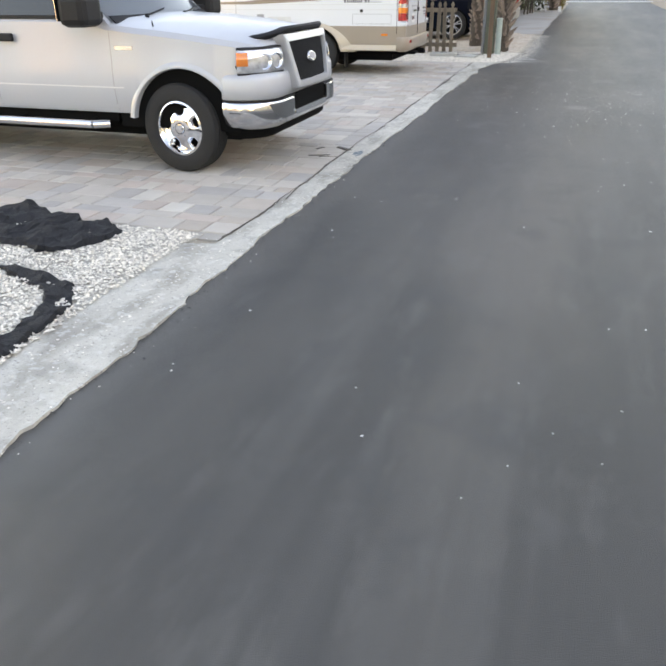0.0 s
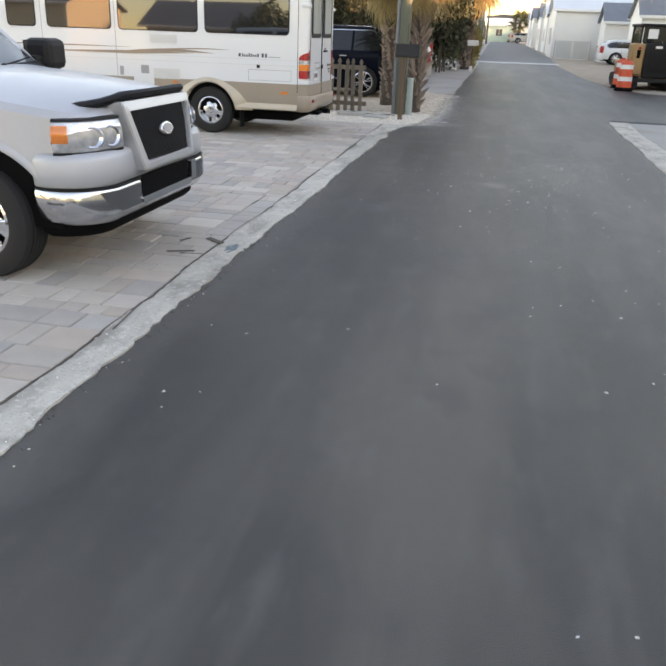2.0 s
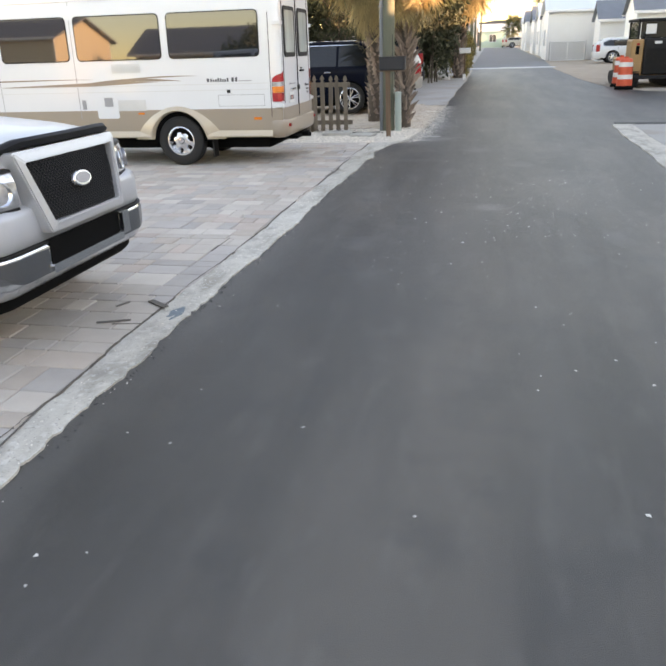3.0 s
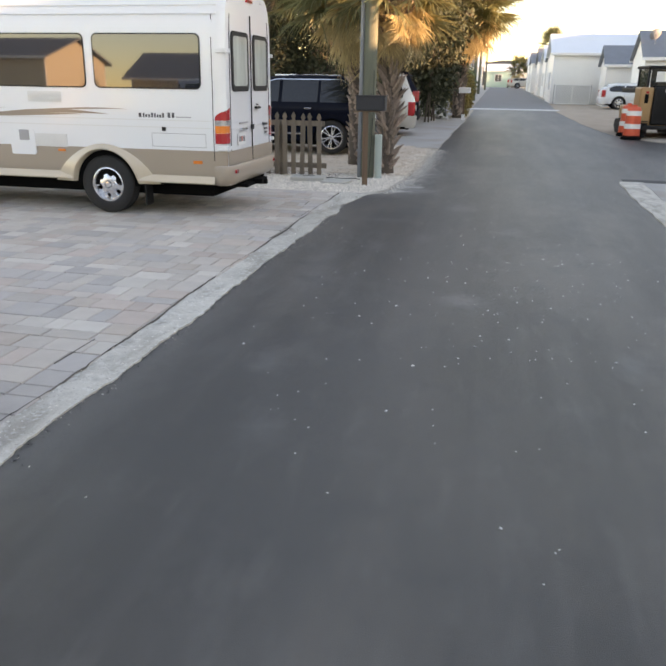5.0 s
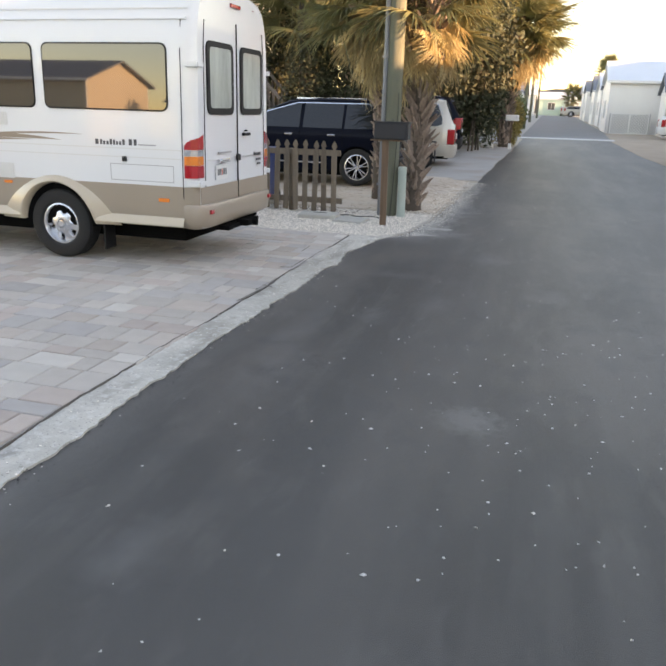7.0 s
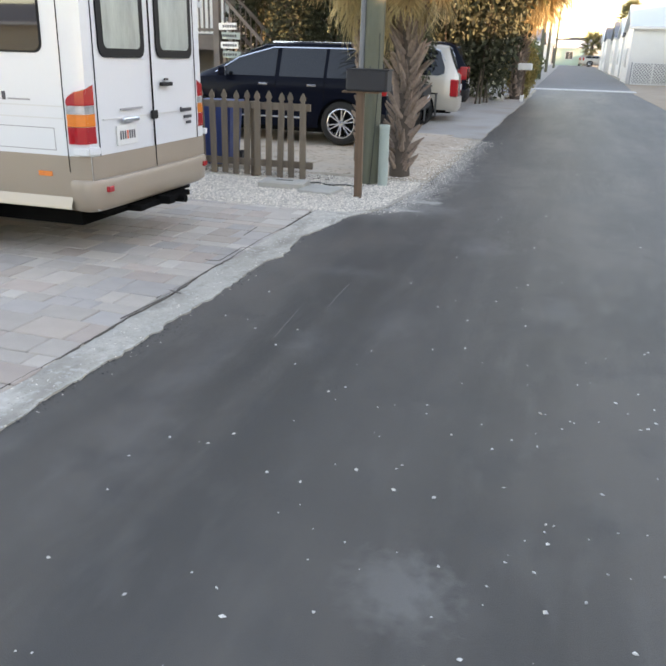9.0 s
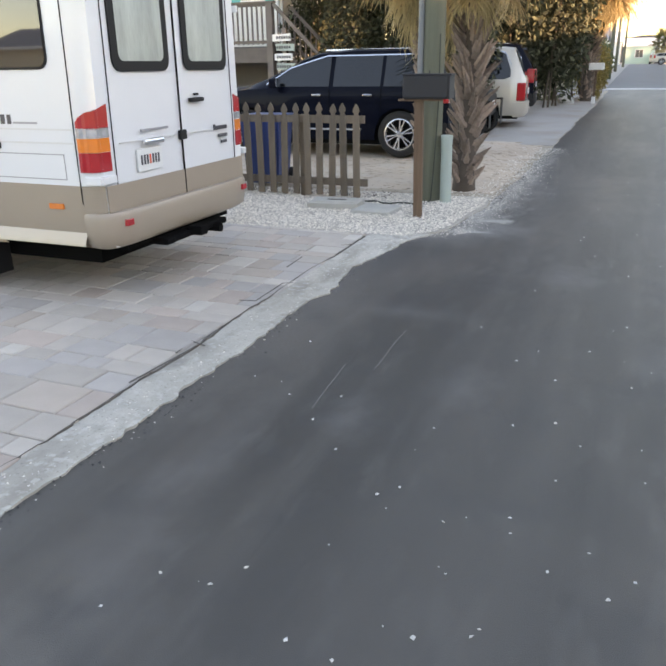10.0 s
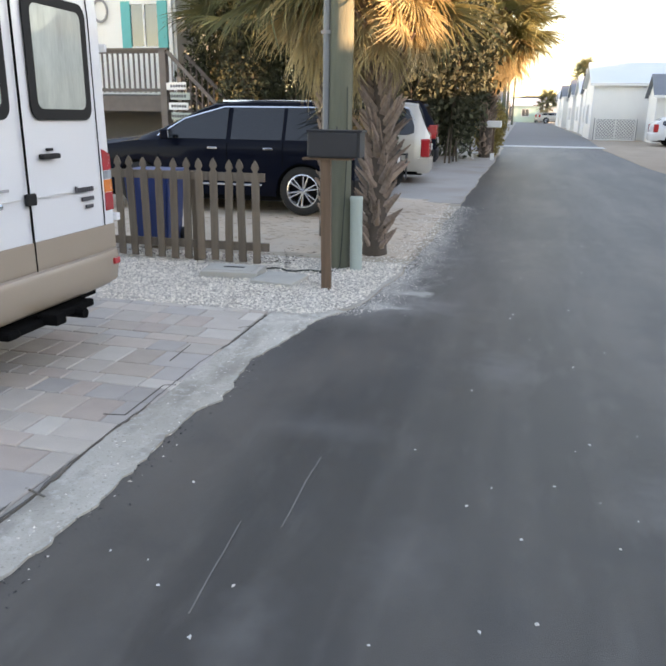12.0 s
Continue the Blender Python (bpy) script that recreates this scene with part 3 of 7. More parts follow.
tagged(part("road", strip(frange(-12, 43.2, 0.08), left_edge, right_edge, 0.0), M["asphalt"]), "dark grey asphalt street with scattered pale chips", "road", **S)
tagged(part("road", strip(frange(44.2, 170, 1.0), lambda y: 0.35 if y < 60 else 0.2, lambda y: 5.0, 0.0), M["old_asphalt"]), "worn pale asphalt street", "road", **S)
tagged(part("pavement", strip(frange(43.1, 44.3, 0.3), lambda y: 0.3, lambda y: 4.75, 0.012), M["whiteline"]), "pale concrete band across the street", "pavement", **S)
gutter = strip(frange(-12, 15.35, 0.05), lambda y: -0.74 + 0.4 * wob(y, 1, 7) if y > 2.9 else -0.95 + 0.5 * wob(y, 1, 8) - 0.25 * max(0, min(1, (2.9 - y))), lambda y: left_edge(y) + 0.015 + 0.026 * noise.noise(Vector((y * 9, 2, 0))) + 0.020 * noise.noise(Vector((y * 27, 5, 0))), 0.012, cross=14)
for v in gutter.verts:
    if v.co.z > 0:
        v.co.z += 0.006 * noise.noise(Vector((v.co.x * 7, v.co.y * 4, 0))) + 0.006 * max(-0.3, noise.noise(Vector((v.co.x * 24, v.co.y * 19, 3))))
tagged(part("pavement", gutter, M["concrete"], smooth=60), "crumbled concrete gutter along the street", "kerb", **S)
tagged(part("ground", strip(frange(-12, 3.06, 0.2), lambda y: -9.0, lambda y: -0.95 + 0.5 * wob(y, 1, 8) - 0.2 * max(0, min(1, (2.9 - y))), 0.014), M["bed"]), "bed of crushed white shell", "ground", **S)
tagged(part("ground", strip(frange(15.1, 17.6, 0.1), lambda y: -9.0, lambda y: min(left_edge(y) - 0.02, -0.5 + 0.9 * (y - 15.1)), 0.006), M["bed"]), "bed of crushed white shell round the mailbox", "ground", **S)
pxs, pys = frange(-9.0, 0.0, 0.25), frange(17.75, 24.05, 0.15)
pad = ([(x, y, gz(y) + pad_z(x, y) + (0.003 if 17.9 < y else -0.01) + 0.006 * noise.noise(Vector((x * 2.5, y * 2.5, 1)))) for x in pxs for y in pys], grid_faces(len(pxs), len(pys)))
tagged(part("ground", pad, M["pad"], smooth=60), "tan sandy ground with brown leaf litter round the dark car", "ground", **S)
tagged(part("pavement", strip(frange(23.4, 36, 0.3), lambda y: -8.0, lambda y: left_edge(y) - 0.03, 0.006), M["drive"]), "pale concrete parking apron", "driveway", **S)
tagged(part("pavement", strip(frange(38, 140, 2), lambda y: -1.6, lambda y: 0.34, 0.006), M["drive"]), "pale concrete verge", "pavement", **S)
tagged(part("pavement", strip(frange(-12, 18.1, 0.4), lambda y: right_edge(y) + 0.0, lambda y: right_edge(y) + 0.42, 0.014, cross=2), M["concrete"]), "concrete gutter on the far side of the street", "kerb", **S)
tagged(part("pavement", strip(frange(-12, 18.05, 0.4), lambda y: right_edge(y) + 0.43, lambda y: 9.8, 0.012), M["drive"]), "pinkish concrete driveway", "driveway", **S)
tagged(part("road", strip(frange(18.12, 18.50, 0.07), lambda y: 4.05 + 0.3 * wob(y, 1, 2), lambda y: 9.4, 0.011, cross=8), M["patch"]), "dark strip beside the driveway", "road patch", **S)
tagged(part("ground", strip(frange(29, 54, 0.5), lambda y: right_edge(y) - 0.05, lambda y: 14.0, 0.004), M["dirt"]), "bare tan dirt beside the street", "ground", **S)

def crack_x(y, s):
    return -0.745 + 0.4 * wob(y, 1, 7) + 0.012 * noise.noise(Vector((y * 14, s, 2)))
tagged(part("crack", strip(frange(2.95, 15.0, 0.04), lambda y: crack_x(y, 0) - 0.001 - max(0.0, 0.016 * noise.noise(Vector((y * 3.1, 3, 0)))), lambda y: crack_x(y, 0) + 0.002 + max(0.0, 0.012 * noise.noise(Vector((y * 5, 9, 0)))), 0.0225, 0.02, cross=1), M["jointdark"]), "dark open joint between pavers and gutter", "joint", **S)
for cx, cy, a0, ln, wd, hh in ((-0.95, 5.62, 20, 0.22, 0.03, 0.006), (-0.80, 5.98, -35, 0.20, 0.05, 0.010), (-1.05, 5.95, 65, 0.12, 0.025, 0.006)):
    sl = part("joint_scrap", bx(-ln / 2, ln / 2, -wd / 2, wd / 2, 0, hh, 0.004), M["jointdark"])
    sl.matrix_world = pose(cx, cy, 0.022, 0, 0, a0)
    tagged(sl, "dark scrap of joint strip by the gutter", "debris")
for x0, y0, x1, y1 in ((-0.91, 12.79, -0.79, 12.81), (-0.79, 12.81, -0.8, 13.28), (-0.8, 13.28, -0.73, 13.31), (-0.77, 11.77, -0.79, 11.97), (-0.79, 11.97, -0.67, 11.93), (-0.82, 14.57, -0.75, 14.64), (-0.97, 13.71, -0.99, 14.07), (-0.77, 11.33, -0.72, 11.89), (-0.69, 4.03, -0.73, 4.46), (-0.94, 5.58, -0.75, 5.61), (-0.94, 7.39, -0.93, 7.85)):
    ln = math.hypot(x1 - x0, y1 - y0)
    sl = part("open_joint", bx(0, ln, -0.0045, 0.0045, 0, 0.004), M["jointdark"])
    sl.matrix_world = pose(x0, y0, 0.0190, 0, 0, math.degrees(math.atan2(y1 - y0, x1 - x0)))
    tagged(sl, "dark open joint between edge pavers", "joint", **S)
sl = part("paint_mark", strip(frange(5.72, 5.98, 0.02), lambda y: -0.68 + 0.06 * noise.noise(Vector((y * 9, 0, 0))) + 0.4 * abs(y - 5.85), lambda y: -0.56 - 0.3 * abs(y - 5.85), 0.0135, 0.002, cross=3), M["bluepaint"])
tagged(sl, "faded blue marking paint on the gutter", "road marking", **S)

for (xa, ya), (xb, yb) in (((0.24, 11.42), (0.20, 12.0)), ((0.374, 12.0), (0.36, 12.65))):
    f = lambda y: xa + (xb - xa) * (y - ya) / (yb - ya) + 0.01 * noise.noise(Vector((y * 4, 0, 0)))
    tagged(part("scratch", strip(frange(ya, yb, 0.05), lambda y: f(y) - 0.004 * abs(noise.noise(Vector((y * 9, 4, 0)))) * 2, lambda y: f(y) + 0.005, 0.003, 0.002, cross=1), M["scratch"]), "thin pale scratch across the asphalt", "road mark", **S)

# stray chips on the asphalt and crumbs along its edge
chips = scatter(170, lambda g: (g.uniform(-0.2, 3.6), g.uniform(0, 22), 0.002), 0.005, 0.012, 5)
tagged(part("stone_chips", chips, M["chip"]), "white stone chips scattered on the asphalt", "gravel", kind="stuff")
big = [(0.981, 6.086), (2.056, 5.751), (1.701, 5.012), (-0.102, 1.984), (0.027, 2.88), (-0.265, 2.956), (1.82, 8.6), (1.3, 10.05), (1.9, 9.9), (2.1, 10.3), (1.15, 7.25), (1.65, 7.9), (1.5, 8.05), (0.95, 9.2), (0.62, 8.2), (2.2, 11.2), (2.35, 9.3), (1.05, 11.3), (1.7, 12.2), (0.85, 10.9)]
tagged(part("stone_chips", scatter(len(big), lambda g: (*big[int(g.integers(len(big)))], 0.004), 0.007, 0.013, 6), M["chip"]), "larger pale stones on the asphalt", "gravel", kind="stuff")
def chip_patch(g):
    return (float(np.clip(g.normal(1.9, 0.75), -0.2, 3.5)), g.normal(9.7, 1.4), 0.003)
tagged(part("stone_chips", scatter(190, chip_patch, 0.004, 0.011, 16), M["chip"]), "cluster of white stone chips on the asphalt", "gravel", kind="stuff")
def edge_crumb(g):
    y = g.uniform(0.0, 20)
    return (left_edge(y) + abs(g.normal(0, 0.05)), y, 0.004)
tagged(part("asphalt_crumbs", scatter(1100, edge_crumb, 0.003, 0.009, 8), M["asphalt_edge"]), "dark crumbs along the asphalt edge", "gravel", kind="stuff")
def gutter_grit(g):
    y = g.uniform(0.0, 22)
    return (left_edge(y) + g.normal(-0.10 if y < 15 else -0.2, 0.10), y, 0.013 if y < 15 else 0.004)
tagged(part("grit", scatter(1300, gutter_grit, 0.003, 0.008, 9), M["shell"]), "pale grit in the gutter", "gravel", kind="stuff")


def shell_a(g):
    y = g.uniform(0.2, 3.05)
    x = -1.25 - abs(g.normal(0, 1.1)) if g.random() < 0.8 else g.uniform(-1.3, -0.95)
    return (x, y, 0.018 + g.uniform(0, 0.012))
tagged(part("crushed_shell", scatter(20000, shell_a, 0.005, 0.016, 10), M["shell"]), "crushed white shell pieces round black cloth", "gravel", kind="stuff")
def shell_spill(g):
    y = g.uniform(-0.5, 3.0)
    return (-0.5 - abs(g.normal(0, 0.42)) - 0.15, y, 0.018)
tagged(part("crushed_shell", scatter(500, shell_spill, 0.003, 0.009, 61), M["shell"]), "shell bits spilt over the sandy gutter", "gravel", kind="stuff")
def shell_b(g):
    y = g.uniform(15.12, 17.5)
    return (g.uniform(-4.6, min(left_edge(y) - 0.05, -0.45 + 0.9 * (y - 15.1))), y, 0.012 + g.uniform(0, 0.012))
tagged(part("crushed_shell", scatter(24000, shell_b, 0.006, 0.019, 11), M["shell"]), "crushed white shell round the mailbox post", "gravel", kind="stuff")
def shell_c(g):
    y = g.uniform(17.4, 23)
    return (left_edge(y) - abs(g.normal(0, 0.35)), y, gz(y) + 0.002)
tagged(part("crushed_shell", scatter(800, shell_c, 0.008, 0.02, 12), M["shell"]), "loose shell pieces by the street edge", "gravel", kind="stuff")


def crumpled(name, outline, h, label, seed):
    """Bunched cloth over an outline."""
    g = np.random.default_rng(seed)
    xs, ys = [p[0] for p in outline], [p[1] for p in outline]
    bm = bmesh.new()
    bm.faces.new([bm.verts.new((*p, 0.0)) for p in outline])
    bmesh.ops.triangulate(bm, faces=bm.faces)
    bmesh.ops.subdivide_edges(bm, edges=bm.edges, cuts=5, use_grid_fill=True)
    bmesh.ops.subdivide_edges(bm, edges=bm.edges, cuts=1, use_grid_fill=True)
    for v in bm.verts:
        edge = 1.0 if not v.is_boundary else 0.15
        n = noise.noise(Vector((v.co.x * 5 + seed, v.co.y * 7, 0))) + 0.6 * abs(noise.noise(Vector((v.co.x * 13, v.co.y * 16, seed))))
        v.co.z = 0.022 + edge * h * (0.55 + 0.9 * n)
        v.co.x += 0.03 * noise.noise(Vector((v.co.x * 20, v.co.y * 20, 1)))
        v.co.y += 0.03 * noise.noise(Vector((v.co.x * 20, v.co.y * 20, 5)))
    bmesh.ops.recalc_face_normals(bm, faces=bm.faces)
    ob = tagged(part(name, bm, M["fabric"]), label, "cloth")
    return ob


crumpled("ground_cloth", [(-3.3, 2.75), (-2.76, 3.18), (-2.5, 3.26), (-2.2, 3.12), (-1.98, 3.10), (-1.85, 2.98), (-1.7, 3.06), (-1.49, 2.93), (-1.46, 2.74), (-1.55, 2.52), (-1.76, 2.37), (-1.95, 2.46), (-2.2, 2.44), (-2.9, 2.35)], 0.055, "crumpled black ground cloth on white shell", 2)
crumpled("ground_cloth", [(-1.95, 2.12), (-1.5, 2.06), (-1.2, 1.98), (-1.02, 1.70), (-0.98, 1.40), (-0.97, 1.12), (-1.15, 1.15), (-1.12, 1.40), (-1.16, 1.62), (-1.28, 1.84), (-1.5, 1.93)], 0.04, "torn strip of black ground cloth at the gutter", 5)


def litter(g):
    if g.random() < 0.65:
        return (g.uniform(-4.4, -1.2), 17.12 + abs(g.normal(0, 0.22)), 0.02)
    return (g.uniform(-4.0, 0.2), g.uniform(17.2, 22.5), gz(20) + 0.006)
tagged(part("leaf_litter", scatter(1500, litter, 0.010, 0.026, 31, 0.2), M["bark"]), "brown leaf litter along the picket fence", "leaf litter", kind="stuff")


def verge_dust(g):
    y = g.uniform(15.2, 23)
    return (left_edge(y) + abs(g.normal(0, 0.14)), y, gz(y) + 0.003)
tagged(part("grit", scatter(3000, verge_dust, 0.003, 0.009, 41), M["shell"]), "pale shell grit strewn over the asphalt edge", "gravel", kind="stuff")


# ---- vehicles ----
def arcpath(y0, x0, xf, r, n=8):
    """Plan path round a car's front: from the side back at x0, round both corners of radius r, half width y0, front at xf."""
    P = [(x0, y0 - 0.022), ((x0 + xf - r) / 2, y0)]
    for k in range(n + 1):
        a = math.pi / 2 * k / n
        P.append((xf - r + r * math.sin(a), y0 - r + r * math.cos(a)))
    P += [(xf, (y0 - r) * (1 - k / 4)) for k in range(1, 4)]
    return P + [(x, -y) for x, y in reversed(P)] if y0 > 0 else P


def pickup():
    """Front to +x, local origin on the ground under the front axle."""
    t = thing("pickup_truck", pose(-1.94, 5.60, 0.02, 0, 0, -0.5), "silver-beige pickup truck with chrome bumper parked on pavers", "pickup truck")
    W = 0.985
    sweepo = lambda path, prof: sweep(path, [(-o, z) for o, z in prof])
    def sec(ws, top, crown, sh, sill=0.50, tuck=0.03):
        return [(ws - tuck - 0.02, sill), (ws - 0.015, sill + 0.06), (ws, 0.72), (ws, 0.86), (ws - 0.012, 0.95), (ws - 0.02, sh), (ws - 0.06, sh + 0.045), (ws - 0.30, top), (ws * 0.3, top + crown), (0.0, top + crown)]
    keys = {-4.45: sec(W, 1.24, 0.0, 1.20), -3.1: sec(W, 1.24, 0.0, 1.20), -2.95: sec(W, 1.33, 0.0, 1.275), -0.95: sec(W, 1.33, 0.0, 1.265), -0.62: sec(W, 1.30, 0.02, 1.205), -0.40: sec(W, 1.275, 0.03, 1.180), 0.0: sec(W, 1.245, 0.045, 1.145), 0.40: sec(W - 0.012, 1.205, 0.045, 1.10, 0.55), 0.62: sec(W - 0.052, 1.175, 0.040, 1.07, 0.60), 0.70: sec(W - 0.095, 1.155, 0.035, 1.05, 0.61), 0.76: sec(W - 0.165, 1.135, 0.03, 1.035, 0.62), 0.80: sec(W - 0.24, 1.11, 0.03, 1.01, 0.62), 0.835: sec(W - 0.33, 1.05, 0.02, 0.97, 0.62)}
    xs = sorted(set(frange(-4.45, 0.835, 0.05) + frange(-3.95, -3.05, 0.025) + frange(-0.5, 0.5, 0.02) + [0.70, 0.73, 0.76, 0.78, 0.80, 0.82, 0.835]))
    part("body", shell(keys, xs, [(0.075, 0.40, 0.505), (-3.5, 0.40, 0.505)]), M["truck"], t, smooth=30)
    for x in (0.0, -3.5):
        part("wheel_well", bx(x - 0.6, x + 0.6, -0.93, 0.93, 0.38, 0.93), M["dark"], t)
    # arch lips
    for sy in (1, -1):
        for cx in (0.075, -3.5):
            bm = bmesh.new()
            P = [(cx + 0.505 * math.cos(a), 0.40 + 0.505 * math.sin(a)) for a in [math.pi * k / 24 for k in range(1, 24)]]
            vs = [[bm.verts.new((cx + (px - cx) * k, sy * (yy - 0.16 * max(0.0, px - 0.36)), 0.40 + (pz - 0.40) * k)) for k, yy in ((1.10, W - 0.010), (1.06, W + 0.001), (1.025, W + 0.006), (1.0, W + 0.004), (0.99, W - 0.01), (0.985, W - 0.14))] for px, pz in P]
            for a0, b0 in zip(vs, vs[1:]):
                for i in range(5):
                    bm.faces.new((a0[i], b0[i], b0[i + 1], a0[i + 1]))
            bmesh.ops.recalc_face_normals(bm, faces=bm.faces)
            part("fender_flare", bm, M["truck"], t, smooth=50)
    for nm, y in (("a", -W + 0.0), ("b", W - 0.0)):
        for x in (0.025, -3.5):
            wheel(t, x, (0.86 if y > 0 else -0.86), 0.39, 0.25, 0.235, 5, "wide", turn=(-6 if x > -1 else 0), rimmat=M["chrome"])
    # side details on both sides
    def side(sy):
        return lambda u, v, o: Vector((u, sy * (o + float(np.interp(v, [0.50, 0.56, 0.72, 0.86, 0.95, 1.17], [W - 0.05, W - 0.015, W, W, W - 0.012, W - 0.02]))), v))
    for sy in (1, -1):
        f = side(sy)
        part("door_seam", sheet([(-0.60, 0.53, 1.17), (-0.592, 0.53, 1.20)], f, 0.002, nv=12), M["grey"], t)
        part("door_seam", sheet([(-1.90, 0.53, 1.17), (-1.892, 0.53, 1.17)], f, 0.002, nv=12), M["grey"], t)
        part("body_crease", sheet([(-2.6, 0.722, 0.732), (-0.50, 0.722, 0.732)], f, 0.003, nv=2), M["ventg"], t)
        part("fender_badge", sheet([(-0.55, 1.045, 1.075), (-0.37, 1.045, 1.075)], f, 0.010, nv=2), M["alloy"], t)
        part("door_handle", bx(-1.80, -1.60, sy * W, sy * (W + 0.035), 1.10, 1.17, 0.012), M["black"], t)
        bar = bmesh.new()
        pp = [(-2.75, 0.95), (-2.65, 1.03), (-0.85, 1.03), (-0.72, 0.95)]
        for (xa, ya), (xb, yb) in zip(pp, pp[1:]):
            cyl(bar, (xa, sy * ya, 0.40), (xb, sy * yb, 0.40), 0.038, n=12)
        part("running_board", bar, M["chrome"], t, smooth=40)
        for x in (-0.9, -1.7, -2.5):
            part("step_bracket", cyl(bmesh.new(), (x, sy * 0.7, 0.46), (x, sy * 1.0, 0.41), 0.022, n=8), M["dark"], t)
    part("chassis", box(box(bmesh.new(), -4.4, 0.5, -0.72, 0.72, 0.27, 0.52), -2.9, -0.65, -0.9, 0.9, 0.42, 0.56), M["dark"], t)
    # front end
    path = arcpath(0.972, 0.46, 0.885, 0.30)
    part("front_cover", sweepo(path, [(-0.06, 0.645), (-0.004, 0.649), (0.008, 0.660), (0.012, 0.74), (0.008, 0.82), (-0.004, 0.850), (-0.03, 0.864), (-0.09, 0.868)]), M["truck"], t, smooth=50)
    bp = arcpath(0.975, 0.46, 0.905, 0.32)
    part("bumper", sweepo(bp, [(-0.05, 0.632), (0.0, 0.637), (0.012, 0.62), (0.010, 0.53), (-0.012, 0.45), (-0.045, 0.405), (-0.10, 0.395)]), M["bumperchrome"], t, "chrome front bumper", smooth=50)
    part("bumper_seam", sweepo([(x * 1.0, y) for x, y in bp], [(-0.01, 0.634), (0.010, 0.636), (0.012, 0.648), (-0.03, 0.652)]), M["black"], t, smooth=50)
    part("air_dam", sweepo(arcpath(0.90, 0.45, 0.80, 0.30), [(0.03, 0.41), (0.02, 0.345), (-0.02, 0.31), (-0.1, 0.31)]), M["dark"], t, smooth=50)
    def fr(u, v, o):  # u along y
        k = max(0.0, abs(u) - 0.45) / 0.5
        return Vector((0.905 + o + 0.012 - 0.05 * k * k, u, v))
    part("bumper_opening", sheet(rr(-0.40, 0.40, 0.515, 0.655, 0.02), fr, 0.004), M["dark"], t)
    part("bumper_step", sheet(rr(-0.42, 0.42, 0.465, 0.515, 0.012), fr, 0.020), M["chrome"], t)
    part("opening_end", sheet(rr(0.41, 0.50, 0.50, 0.645, 0.01), fr, 0.03), M["bumperchrome"], t)
    # dark panels on the chrome stand for its reflection of the ground
    part("bumper_insert", sheet([(0.42, 0.475, 0.612), (0.54, 0.475, 0.617), (0.64, 0.475, 0.617), (0.70, 0.48, 0.617), (0.76, 0.505, 0.617), (0.81, 0.55, 0.617), (0.85, 0.610, 0.617)], lambda u, v, o: Vector((0.905 + o + 0.011 - 0.32 * (1 - math.sqrt(max(0, 1 - (max(0, u - 0.655) / 0.32) ** 2))), u, v)), 0.006), M["chromedark"], t)
    part("bumper_insert", sheet([(-0.85, 0.610, 0.617), (-0.81, 0.55, 0.617), (-0.76, 0.505, 0.617), (-0.70, 0.48, 0.617), (-0.64, 0.475, 0.617), (-0.54, 0.475, 0.617), (-0.42, 0.475, 0.612)], lambda u, v, o: Vector((0.905 + o + 0.011 - 0.32 * (1 - math.sqrt(max(0, 1 - (max(0, -u - 0.655) / 0.32) ** 2))), u, v)), 0.006), M["chromedark"], t)
    def gr(u, v, o):
        return Vector((0.945 + o - 0.16 * (v - 0.80) - 0.12 * abs(u) ** 2, u, v))
    gb = bmesh.new()
    outer = [(-0.540, 1.155), (0.540, 1.155), (0.42, 0.700), (-0.42, 0.700)]
    inner = [(-0.465, 1.095), (0.465, 1.095), (0.365, 0.755), (-0.365, 0.755)]
    ro = [[gb.verts.new(gr(u, v, o)) for u, v in pts] for pts, o in ((outer, -0.16), (outer, 0.01), (outer, 0.03), (inner, 0.035), (inner, -0.03))]
    for a0, b0 in zip(ro, ro[1:]):
        for i in range(4):
            gb.faces.new((a0[i], a0[(i + 1) % 4], b0[(i + 1) % 4], b0[i]))
    bmesh.ops.recalc_face_normals(gb, faces=gb.faces)
    bmesh.ops.bevel(gb, geom=gb.edges[:], offset=0.008, segments=2, affect="EDGES")
    part("grille_frame", gb, M["framesilver"], t, "silver grille surround")
    part("grille_back", sheet([(-0.48, 1.0, 1.11), (-0.37, 0.74, 1.11), (0.37, 0.74, 1.11), (0.48, 1.0, 1.11)], gr, -0.012, -0.05), M["dark"], t)
    mesh = bmesh.new()
    for k in range(-34, 35):
        for s in (1, -1):
            u0, u1 = k * 0.027, k * 0.027 + s * 0.30
            a0, b0 = max(-0.42, min(0.42, u0)), max(-0.42, min(0.42, u1))
            if abs(a0 - b0) > 0.02:
                va, vb = 0.755 + 0.34 * (a0 - u0) / (u1 - u0), 0.755 + 0.34 * (b0 - u0) / (u1 - u0)
                cyl(mesh, gr(a0, va, 0.0), gr(b0, vb, 0.0), 0.0042, n=4, caps=False)
    part("grille_mesh", mesh, M["black"], t)
    em = lathe([(0, 0.012), (0.088, 0.010), (0.098, 0.004), (0.10, -0.01)], 32, Matrix.Translation(gr(0, 0.942, 0.018)) @ pose(0, 0, 0, 0, 73, 0) @ Matrix.Diagonal((0.48, 1.0, 1, 1)))
    part("emblem", em, M["alloy"], t, "oval silver badge", smooth=30)
    part("badge_centre", lathe([(0, 0.016), (0.074, 0.0135)], 32, Matrix.Translation(gr(0, 0.942, 0.018)) @ pose(0, 0, 0, 0, 73, 0) @ Matrix.Diagonal((0.44, 1.0, 1, 1))), M["grey"], t)
